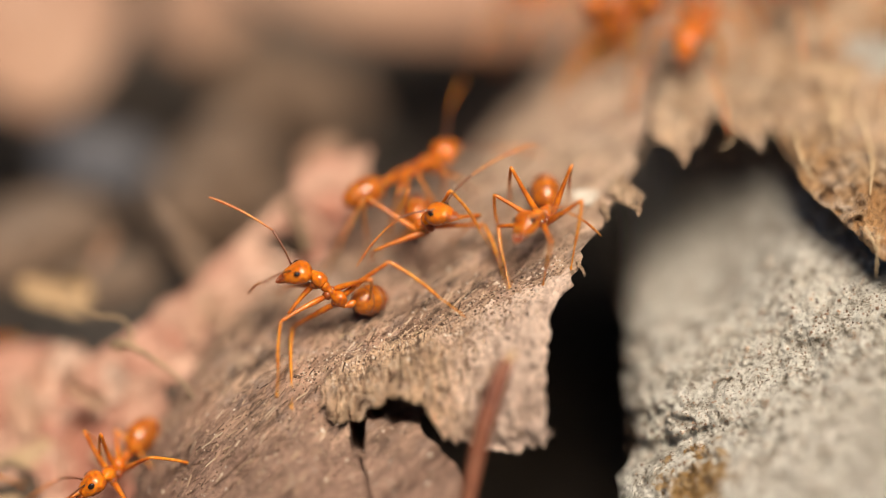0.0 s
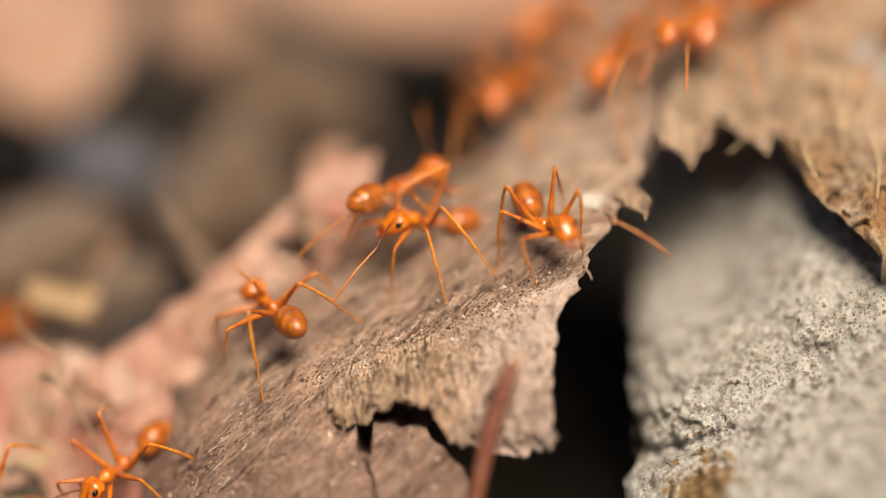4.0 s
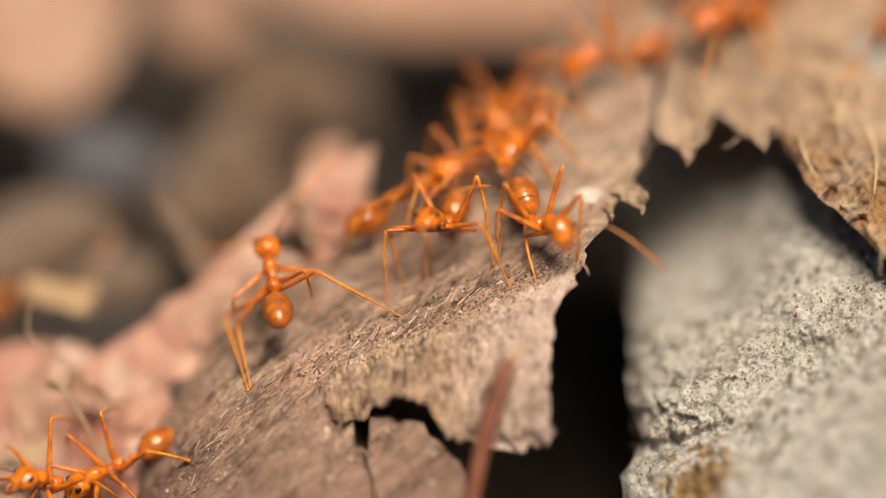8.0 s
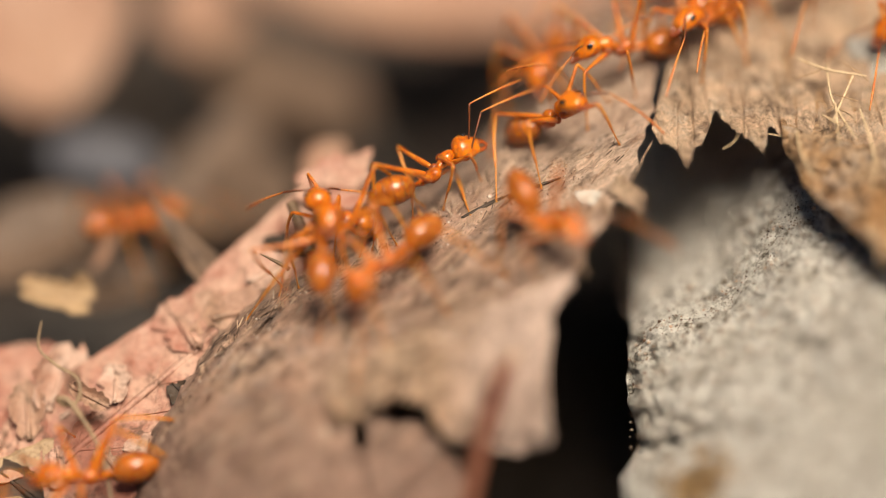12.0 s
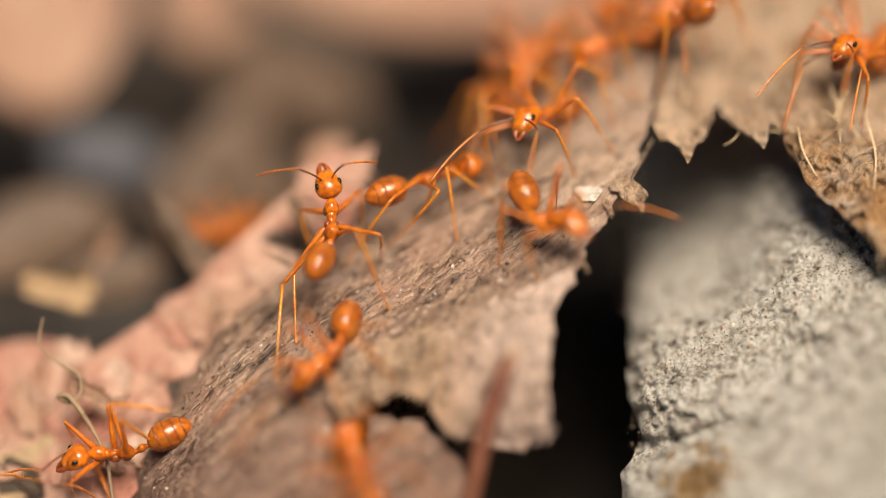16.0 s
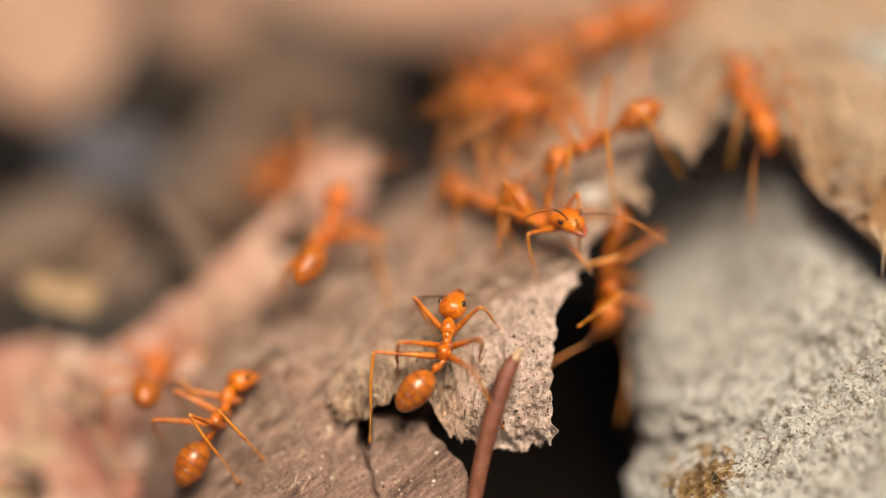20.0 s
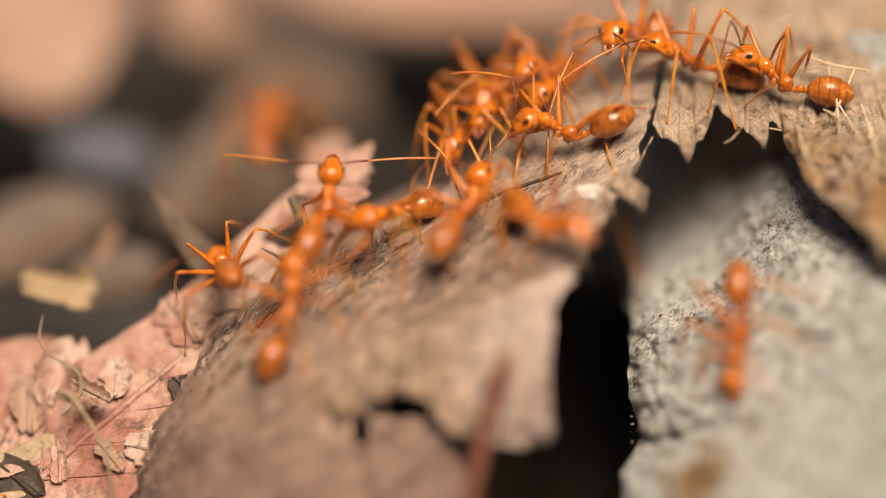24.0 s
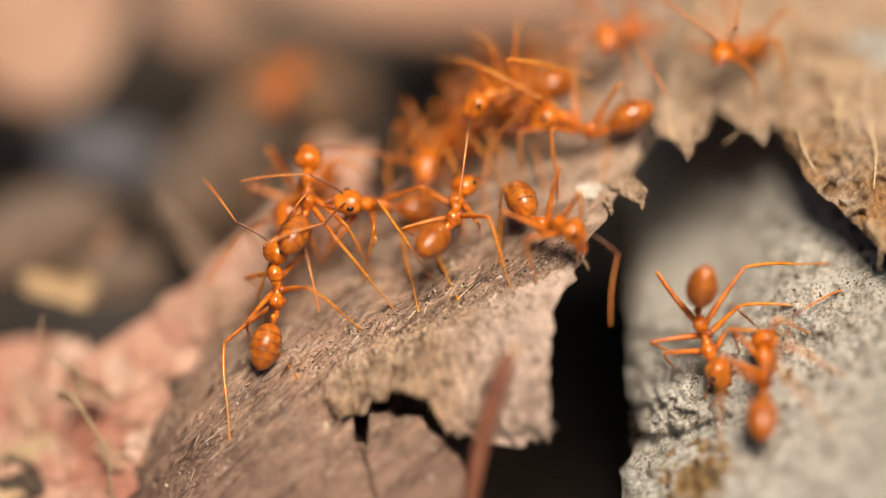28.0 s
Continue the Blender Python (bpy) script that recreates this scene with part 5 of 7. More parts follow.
        (9, (-11.01, -0.5, -10.51, -2.62, -1, -11.43, 1.1, -1, -10.48, -4.04, 1), dict(R3=(-7.65, -1.45, -2.34, -4.46), L3=(-14.19, -5.03, -12.81, -8.99), L2=(-13.17, -3.79, -10.94, -5.7), R2=(-9.17, -1.73, -7.22, -3.15), R1=(-9.88, -1.38, -8.99, -2.09), L1=(-11.4, -1.03, -11.47, -3.15), AL=(-13.77, 1.98, -17.49, 4.18), AR=(-8.46, 2.62, -5.8, 5.1))),
        (10, (-10.94, -0.35, -10.41, -2.48, -1, -11.11, 1.13, -1, -10.23, -3.72, 1), dict(R3=(-7.75, -1.42, -2.44, -4.42), L3=(-13.59, -4.96, -12.71, -8.85), AL=(-13.24, 4.25, -15.65, 6.9), AR=(-10.05, 1.42, -10.23, 3.54))),
        (11, (-8.07, 1.03, -8.21, -0.85, -1, -7.79, 2.44, -1, -8.74, -2.44, 1), dict(AL=(-10.09, 3.57, -10.97, 3.22), AR=(-5.84, 3.22, -5.13, 3.93), L3=(-10.09, 0.39, -10.8, -2.8), R3=(-5.66, 0.39, -4.42, -2.09))),
        (12, (-7.82, 2.34, -7.57, 0.57, -1, -8.11, 3.75, -1, -7.57, -1.31, 1), dict(AR=(-6.51, 3.75, -4.57, 3.4), AL=(-10.05, 3.57, -11.47, 2.94), L3=(-10.41, 0.32, -10.05, -1.38), R3=(-4.74, 2.51, -4.39, -0.14), R2=(-6.34, 3.15, -6.87, 1.1))),
        (15, (-8.28, 3.75, -8, 1.2, -1, -8.78, 5.8, -1, -8.18, -0.67, 1), dict(L3=(-10.05, -1.2, -10.41, -8), L2=(-9.27, -1.2, -9.88, -5.45), R3=(-5.1, 1.2, -3.68, -3.04), R2=(-5.63, 0.21, -4.67, -1.38), L1=(-9.98, 3.4, -8.64, 2.51), R1=(-6.8, 3.93, -6.51, 1.27), AR=(-7.86, 5.95, -5.73, 6.23), AL=(-10.34, 5.24, -11.47, 4.03))),
        (16, (-7.11, 2.83, -7.01, 0.35, -1, -7.65, 4.78, -1, -7.72, -0.96, 1), dict(L3=(-10.23, -2.58, -10.55, -7.61), L2=(-9.77, -2.3, -9.42, -5.13), R3=(-5.52, 0.96, -3.4, -4.14), R2=(-4.04, 0.71, -3.89, -1.59), L1=(-9.42, 3.19, -8, 2.3), R1=(-5.45, 2.94, -4.64, 1.24), AR=(-6.23, 5.06, -5.17, 5.2), AL=(-9.06, 4.78, -10.83, 4.57))),
        (17, (-7.47, 2.62, -7.29, 0.85, -1, -7.89, 4.81, -1, -7.5, -0.85, 1), dict(L3=(-10.05, -2.44, -10.41, -5.81), R3=(-5.45, 0.85, -3.79, -3.19), L1=(-9.17, 4.46, -9.52, 1.27), R1=(-5.98, 3.04, -4.92, 1.27))),
        (18, (-7.61, 2.76, -7.43, 0.92, -1, -8.21, 4.71, -1, -7.61, -0.85, 1), dict(L3=(-10.05, -2.44, -10.41, -5.81), R3=(-5.38, 0.99, -3.08, -4.25), L1=(-9.52, 4.11, -9.52, 1.27), R1=(-5.81, 3.04, -4.57, 1.98))),
        (19, (-8.11, 2.02, -7.65, 0.53, -1, -8.6, 3.79, -1, -8, -0.81, 1), dict(L3=(-10.12, -1.88, -10.48, -5.06), R3=(-5.45, 1.03, -3.22, -4.21))),
        (20, (-7.11, 2.34, -7.47, 0.46, -1, -6.87, 4, -1, -8.53, -1.06, 1), dict(L3=(-9.95, -1.49, -10.3, -4.32), R3=(-4.99, 0.64, -3.58, -3.96))),
        (21, (-7.29, 1.95, -7.29, 0.28, -1, -7.57, 3.65, -1, -8.64, -1.13, 1), dict(L3=(-10.58, -1.66, -10.94, -5.56), R3=(-5.98, 0.46, -4.57, -2.37), R2=(-4.21, 0.46, -3.86, -1.31))),
        (24, (-7.29, 3.5, -7.43, 1.81, -1, -7.08, 5.34, -1, -8.42, -0.04, 1), dict(AL=(-9.77, 5.1, -13.49, 5.52), AR=(-4.81, 5.2, -0.64, 5.34), R3=(-5.17, 1.1, -5.17, -1.38), L1=(-8.88, 2.87, -8.53, 1.1))),
        (25, (-7.47, 3.82, -7.36, 1.24, -1, -7.36, 5.59, -1, -8.88, -0.07, 1), dict(AL=(-9.49, 4.78, -12.32, 2.9), AR=(-5.24, 5.59, -1.34, 6.27), L1=(-8.88, 3.61, -8.35, 1.24), R1=(-6.94, 3.72, -6.3, 1.77), R3=(-6.23, 0.71, -4.35, -2.48), R2=(-5.24, 0.71, -4.11, -2.65), L3=(-9.31, 1.77, -10.19, -1.42))),
        (26, (-7.86, 4.11, -8.14, 1.45, -1, -7.79, 5.98, -1, -8.78, 0.04, 1), dict(AR=(-5.31, 5.52, -1.7, 5.77), AL=(-9.2, 5.34, -10.26, 4.64), R3=(-6.73, 0.81, -3.54, -4.14), R2=(-5.31, 0.74, -4.42, -1.73), L1=(-9.91, 3.22, -9.56, 2.16), L2=(-10.26, 1.1, -10.26, -0.67))),
        (27, (-8.42, 4.32, -8.42, 1.84, -1, -8.49, 6.16, -1, -9.2, -0.07, 1), dict(AR=(-6.65, 5.73, -2.48, 5.24), AL=(-10.19, 5.31, -11.33, 4.42), R3=(-6.94, 0.71, -3.29, -4.18), R2=(-5.59, 0.35, -4.35, -2.12), L1=(-10.72, 2.65, -9.49, 2.12), R1=(-7.19, 3.72, -7.01, 2.12), L2=(-10.55, 1.77, -9.49, 1.06))),
        (28, (-8.6, 4.53, -8.53, 2.05, -1, -8.6, 6.19, -1, -9.27, 0.53, 1), dict(AR=(-6.58, 5.95, -2.62, 5.24), AL=(-10.48, 5.13, -11.36, 3.72), R3=(-6.94, 0.71, -3.15, -4.18), R2=(-5.7, 0.35, -4.39, -2.12), L1=(-10.76, 3.19, -9.42, 2.3), R1=(-7.29, 3.54, -6.94, 2.12), L2=(-10.48, 1.77, -9.42, 1.06))),
    ],
    "roamer": [
        (0, (-0.42, 1.81, -1.35, 1.27, 1, 0.92, 2.09, 1, -1.35, 2.23, -1), dict(AL=(2.48, 5.24, 6.65, 6.94), AR=(-2.83, 1.88, -4.78, -0.5), L3=(1.13, 3.75, 3.54, -0.32), L2=(2.48, 1.45, 4.42, -2.51), R3=(-3.36, 2.34, -4.67, -0.67), R2=(-2.83, 0.39, -4.42, -1.03), R1=(-1.59, 1.27, -3.19, 0.04), L1=(1.34, 1.73, 0.71, 0.39))),
        (1, (-1.13, 1.45, -0.88, 0.96, 1, -1.31, 1.38, 1, -0.88, 1.91, -1), dict(AR=(-4.07, 2.37, -3.72, -1.1), AL=(0.71, 2.37, 0.78, -0.92), L3=(0.28, 3.86, 3.82, -2.58), L2=(2.12, 1.31, 3.36, -2.16), R3=(-3.54, 2.44, -3.89, 0.32), R2=(-4.6, 0.14, -4.67, -1.81), L1=(0.42, 1.73, -0, 0.32), R1=(-3.19, 1.56, -2.12, 0.32))),
        (2, (-1.38, 2.12, -1.17, 1.27, 1, -2.65, 2.12, 1, -0.53, 2.34, -1), dict(AL=(-0.46, 5.24, 1.03, 7.79), AR=(-3.47, 4.35, -5.42, 5.24), L3=(0.6, 4.35, 3.79, -2.37), L2=(2.02, 1.42, 2.9, -0.78), R3=(-4, 2.41, -4, 0.64), R2=(-4, 0.46, -4.71, -1.49), L1=(-0.11, 0.99, -0.81, 0.28), R1=(-2.94, 0.81, -4, -0.07))),
        (3, (-1.56, 2.48, -0.74, 1.35, 1, -2.76, 1.88, 1, -0.28, 2.05, -1), dict(AL=(-1.1, 5.59, 0.57, 5.59), AR=(-3.75, 2.48, -5.34, 1.27), L3=(0.78, 4.35, 3.93, -2.55), L2=(1.91, 1.35, 2.8, -1.13), R3=(-3.75, 1.88, -3.75, -0.07), R2=(-4.53, 0.28, -4.71, -1.84), L1=(-0.14, 2.58, -0.92, 1.7), R1=(-3.22, 2.41, -3.75, -0.25))),
        (6, (-2.41, 1.77, -0.18, 1.42, 1, -4.53, 0.28, 1, 1.13, 1.84, -1), dict(AR=(-5.13, 4.71, -8.85, 3.36), AL=(-2.65, -0.18, -2.76, -1.42), L3=(2.48, 3.89, 3.33, -0.71), L2=(2.05, 1.42, 4, -2.48), R2=(-2.97, 4.25, -1.77, 2.3), R3=(-0.35, 3.36, -1.06, 1.59), L1=(-4.32, -0.25, -3.68, -3.54), R1=(-3.19, 0.18, -4.42, -0.81))),
        (7, (-2.34, 2.02, -0.11, 1.45, 1, -4.25, 0.21, 1, 1.03, 2.05, -1), dict(AR=(-4.53, 2.3, -6.3, 2.05), AL=(-2.41, -0.25, -3.47, -1.31), L3=(2.48, 4, 3.33, -0.78), L2=(2.02, 1.34, 4.07, -2.55), R2=(-2.48, 3.54, -1.7, 2.23), R3=(-0.46, 5.06, -0.81, 2.23), L1=(-4.25, -0.42, -3.61, -3.61), R1=(-2.76, 0.46, -3.47, -0.42))),
        (8, (-0.67, 1.66, 0.39, 1.45, 1, -1.56, 1.1, 1, 0.74, 2.44, -1), dict(AR=(-2.73, 2.27, -3.79, 1.38), AL=(0.46, 3.33, 1.88, 3.68), L3=(1.88, 4.5, 3.29, -1.98), L2=(2.41, 1.45, 4.18, -2.58), R2=(-4.07, 0.85, -3.65, -3.4), R1=(-3.26, 1.2, -2.65, -2.23), R3=(-1.66, 3.5, -3.08, 1.38), L1=(0.46, 1.03, 0.11, 0.32))),
        (9, (-0.57, 1.81, 0.39, 1.73, 1, -1.73, 1.45, 1, 0.78, 2.65, -1), dict(AR=(-3.33, 1.98, -4.74, 1.81), AL=(1.27, 4.46, 4.28, 5.59), L3=(1.91, 4.57, 3.61, -1.81), L2=(2.41, 1.45, 4.28, -2.51), R2=(-3.86, 0.74, -3.54, -3.33), R1=(-3.15, 1.1, -2.27, -2.16), R3=(-1.56, 3.57, -2.62, 1.45), L1=(0.21, 1.1, -0.57, -0.5))),
        (15, (-5.27, -1.73, -3.33, -1.38, 1, -6.69, -2.55, 1, -1.81, 1.1, -1), dict(L3=(-0.32, 1.45, 3.4, -0.92), R3=(-4.11, 1.81, -3.68, -0.5), L2=(-3.33, -1.56, -3.96, -3.15), R2=(-5.1, -0.14, -5.1, -2.97))),
        (16, (-8, -7.79, -6.65, -6.27, 1, -9.59, -9.1, 1, -6.16, -4.78, -1), dict(L3=(-5.17, -4.42, -3.04, -5.84), R3=(-8.35, -4.42, -9.06, -5.84))),
        (17, (-7.86, -8.71, -7.75, -6.44, 1, -7.5, -10.23, 1, -7.75, -4.88, -1), dict(L3=(-6.27, -2.97, -0.67, -4.74), L2=(-5.7, -4.46, -3.43, -6.23), R3=(-10.41, -5.27, -9.17, -7.22), R2=(-11.11, -7.57, -10.16, -11.82), R1=(-9.17, -8.64, -7.4, -10.76), L1=(-6.69, -7.93, -7.04, -10.76), AR=(-8.81, -10.76, -9.52, -12.53), AL=(-6.69, -10.76, -7.04, -12.88))),
        (18, (-13.95, -13.31, -11.93, -11.82, 1, -14.9, -15.08, 1, -11.4, -8.81, -1), dict(L3=(-10.94, -7.4, -5.27, -8.21), R3=(-14.83, -8.99, -12.88, -11.29), R2=(-15.47, -11.04, -13.77, -13.06), L2=(-11.29, -12.53, -10.94, -12.88), L1=(-12.35, -13.59, -13.77, -15.36), R1=(-15.36, -13.95, -15.54, -15.36))),
        (19, (-18.62, -11.79, -14.72, -11.72, 0, -20.92, -12.67, 0, -12.42, -10.19, 0), dict(R3=(-14.37, -7.61, -8.11, -8.32), L3=(-15.43, -9.91, -9.95, -13.13), L2=(-17.8, -13.63, -16.95, -15.4), R2=(-14.62, -8.95, -13.84, -10.72), AL=(-21.98, -12.49, -22.33, -14.62), AR=(-20.92, -10.72, -20.03, -8.95))),
        (20, (-13.38, -8.92, -14.65, -11.47, -1, -11.89, -8.03, -1, -15.89, -13.52, 1), dict(L3=(-18.72, -10.97, -17.38, -12.81), R3=(-16.03, -10.26, -12.53, -15.5), R1=(-12.42, -10.16, -10.94, -11.04), R2=(-13.13, -11.4, -11.36, -12.81), L1=(-14.55, -9.27, -15.26, -9.98), AR=(-10.65, -8.14, -8.71, -8.99), AL=(-11.36, -7.5, -9.59, -7.15))),
        (21, (-10.58, -7.08, -12.53, -9.52, 0, -8.04, -6.34, 1, -15.11, -11.29, 1), dict(L3=(-17.31, -10.87, -18.02, -14.94), R3=(-14.65, -9.63, -12.42, -15.54), R2=(-11.65, -9.63, -9.88, -12), R1=(-9.34, -7.33, -7.4, -7.5), L2=(-14.05, -8.11, -12.35, -9.45), L1=(-9.88, -7.68, -9.17, -8.21), AR=(-6.97, -5.49, -3.86, -5.63), AL=(-8.46, -3.01, -4.39, -2.8))),
        (24, (-9.42, -2.02, -9.84, -4.99, -1, -9.06, -0.32, -1, -10.83, -7.4, 1), dict(L3=(-12.25, -5.98, -12.95, -8.81), AR=(-8.71, 1.1, -8, 1.81), AL=(-11.89, -2.09, -12.25, -2.44))),
        (25, (-9.77, -1.84, -10.09, -4.6, -1, -9.13, -0.18, -1, -11.08, -7.08, 1), dict(L3=(-13.2, -5.84, -13.73, -10.44), L2=(-12.32, -6.02, -12.67, -7.43), R2=(-8.07, -4.25, -6.65, -6.02), L1=(-11.26, -2.48, -10.55, -3.19), AL=(-11.26, -1.24, -12.32, -2.12), AR=(-9.31, 1.06, -9.49, 1.77))),
        (26, (-10.34, -1.2, -10.62, -4.57, -1, -10.19, 0.74, -1, -11.15, -6.87, 1), dict(L3=(-14.16, -6.69, -13.56, -12.53), L2=(-13.38, -5.98, -12.03, -6.97), R3=(-9.73, -5.63, -8.32, -8.88), R2=(-8.5, -2.97, -4.96, -5.52), R1=(-8.92, -1.38, -9.56, -3.15), L1=(-12.39, -1.81, -10.8, -2.9), AL=(-11.33, 0.57, -12.67, 1.1), AR=(-9.03, 0.57, -7.26, 0.5))),
        (27, (-10.83, -1.42, -10.72, -4.53, -1, -10.9, 0.53, -1, -11.01, -6.9, 1), dict(L3=(-14.26, -6.9, -13.49, -12.57), L2=(-13.38, -6.02, -11.96, -7.01), R3=(-9.84, -5.66, -8.49, -8.71), R2=(-8.49, -3.01, -4.88, -5.49), R1=(-9.66, -1.77, -10.02, -3.26), L1=(-12.67, -2.3, -10.83, -3.19), AL=(-12.32, -0.11, -14.26, -0.25), AR=(-9.84, 0.99, -8.6, 1.31))),
        (28, (-10.48, -1.24, -10.48, -4.32, -1, -10.05, 0.78, -1, -11.08, -6.44, 1), dict(L3=(-14.09, -6.73, -13.49, -12.32), L2=(-13.24, -6.02, -11.89, -6.8), R3=(-9.84, -5.13, -8.28, -8.57), R2=(-8.42, -2.9, -5.17, -5.42), R1=(-9.42, -1.59, -9.7, -3.01), L1=(-12.53, -2.12, -10.9, -2.9), AL=(-13.49, 1.59, -14.55, 3.19), AR=(-9.42, 2.05, -8.71, 2.83))),
    ],
    "climber": [
        (19, (1.45, -6.05, -0.74, -8.07, -1, 4.04, -4.99, -1, -3.15, -9.73, 1), dict(L3=(-4.99, -7.54, -4.81, -11.43), R1=(2.09, -7.19, 3.5, -6.48), L2=(-1.81, -6.12, -1.1, -7.19), AR=(5.98, -4.35, 8.11, -6.48), AL=(4.92, -4.35, 7.4, -5.77))),
        (20, (0.21, -4.6, -0.28, -7.15, -1, 0.74, -2.83, -1, -1.88, -8.92, 1), dict(L3=(-4.81, -6.73, -4.88, -12.28), L2=(-3.65, -6.09, -3.15, -8.03), R1=(1.91, -3.96, 3.5, -4.74), R2=(1.38, -5.73, 2.09, -7.15), L1=(-1.81, -3.26, -0.57, -5.73), AL=(-1.63, -3.19, -1.98, -4.32), AR=(1.73, -3.08, 2.09, -3.61))),
        (21, (-0.67, -1.52, -0.78, -3.86, -1, -0.5, 0.18, -1, -1.31, -4.92, 1), dict(L3=(-3.86, -2.65, -4.92, -7.75), L2=(-3.65, -2.55, -3.72, -8.11), R2=(1.1, -1.06, 4.28, -4.57), R3=(0.67, -2.73, 2.16, -8.32), L1=(-2.44, -1.84, -1.38, -3.08), R1=(1.45, -2.02, 1.52, -3.43), AR=(0.21, 0.28, 2.05, 1.88), AL=(-1.03, 0.46, -1.73, 1.17))),
        (24, (2.09, 3.4, 1.2, 1.81, -1, 2.51, 5.06, -1, 0.14, 0.32, 1), dict(AR=(3.33, 6.05, 4.74, 7.47), AL=(0.5, 4.99, -0.92, 6.41))),
        (25, (0.5, 3.72, 0.25, 1.42, -1, 0.85, 5.66, -1, -1.1, -0.11, 1), dict(AL=(-1.63, 6.65, -2.58, 9.27), AR=(2.19, 6.9, 3.96, 8.92), R2=(2.19, 3.96, 3.43, 1.42), L2=(-1.17, 4.07, -2.41, 1.77), R3=(0.78, 0, 1.13, -1.7), L3=(-2.69, 0.89, -1.06, -2.02), R1=(1.84, 3.54, 0.96, 1.77))),
        (26, (-0.71, 2.97, -0.42, 0.67, -1, -0.85, 4.71, -1, -1.24, -0.74, 1), dict(AR=(0.11, 7.4, 0.64, 10.44), AL=(-3.89, 4.35, -7.08, 5.63), R2=(2.12, 1.03, 3.79, -2.34), R1=(1.52, 2.94, 1.59, 0.92), R3=(-0, 0.04, 1.49, -4.81), L3=(-3.43, 0.46, -2.34, -5.63), L2=(-3.19, 0.57, -1.06, -0.14), L1=(-1.77, 1.1, -1.06, 0.39))),
        (27, (-0.46, 2.94, -0.35, 0.64, -1, -0.39, 4.67, -1, -1.17, -0.71, 1), dict(AR=(2.19, 6.09, 5.27, 7.72), AL=(-2.69, 5.59, -2.83, 6.87), R2=(2.12, 1.13, 3.86, -2.12), R1=(1.77, 2.83, 1.49, 1.06), R3=(0.07, 0, 1.42, -4.67), L3=(-3.29, 0.42, -2.55, -5.73), L2=(-3.11, 0.53, -1.7, -0.18), L1=(-1.7, 1.06, -0.99, 0.35))),
        (28, (0.92, 2.94, 0.5, 1.13, -1, 2.09, 3.96, -1, -0.64, 0.11, 1), dict(AR=(3.33, 3.89, 4.04, 2.83), AL=(0.14, 4.25, -1.98, 5.66), R2=(2.69, 1.49, 3.93, -2.19), R1=(1.56, 2.12, 2.27, 1.06), R3=(0.67, 0, 1.2, -2.55), L3=(-2.62, 0.71, -2.48, -3.36), L2=(-2.87, 0.53, -1.45, -0.35), L1=(-0.57, 2.83, 0.5, 1.77))),
    ],
    "crosser": [
        (21, (13.84, -5.56, 11.79, -4.85, 1, 15.89, -6.69, 1, 10.12, -2.73, -1), dict(R2=(10.48, -5.91, 9.24, -10.16), L3=(11.01, 0.46, 13.84, -2.02))),
        (25, (17.49, -5.73, 17.7, -4.07, 1, 17.49, -8.32, 0, 17.95, -2.02, 1), dict(R2=(14.48, -4.67, 15.89, -8.32), R3=(14.3, -1.77, 16, -3.19), R1=(15.11, -6.73, 15.72, -9.2), L3=(18.48, -2.48, 19.18, -4.6), AL=(18.83, -7.43, 20.25, -8.85))),
        (26, (16.35, -6.76, 15.64, -4.74, 0, 17.52, -8.64, 0, 15.5, -2.62, 1), dict(L3=(18.48, -1.38, 23.54, -1.38), L2=(18.58, -3.68, 23.96, -3.75), L1=(18.05, -5.8, 20.18, -5.98), R3=(13.88, -1.73, 14.69, -3.5), R2=(12.92, -6.41, 14.34, -6.97), R1=(14.8, -7.04, 13.03, -9.24), AL=(19.11, -7.04, 21.59, -5.27), AR=(16.71, -9.52, 16.28, -10.94))),
        (27, (16.35, -4.32, 17.59, -2.83, 1, 16, -6.8, 0, 19.18, -0.88, 1), dict(L3=(18.3, 0.64, 24.03, -1.24), L2=(18.83, -2.12, 24.03, -3.89), L1=(17.24, -4.42, 19.11, -6.65), R3=(15.93, 0.35, 17.24, -1.77), R2=(14.51, -3.47, 15.11, -7.5), R1=(14.58, -4.6, 14.58, -6.02), AR=(13.17, -5.31, 9.27, -5.49), AL=(16.35, -8.14, 16, -9.2))),
        (28, (16.64, -6.8, 16.07, -5.13, 0, 17.91, -8.71, 0, 16.32, -3.36, 1), dict(L3=(18.9, -1.49, 24.1, -1.24), L2=(18.55, -3.89, 24.1, -3.89), L1=(17.84, -5.59, 21.73, -5.66), R3=(14.12, -3.08, 15.36, -4.67), R2=(13.06, -6.44, 14.65, -7.08), R1=(15.01, -6.73, 14.48, -7.96), AL=(19.61, -7.79, 21.03, -8.14), AR=(17.49, -9.56, 17.13, -10.26))),
    ],
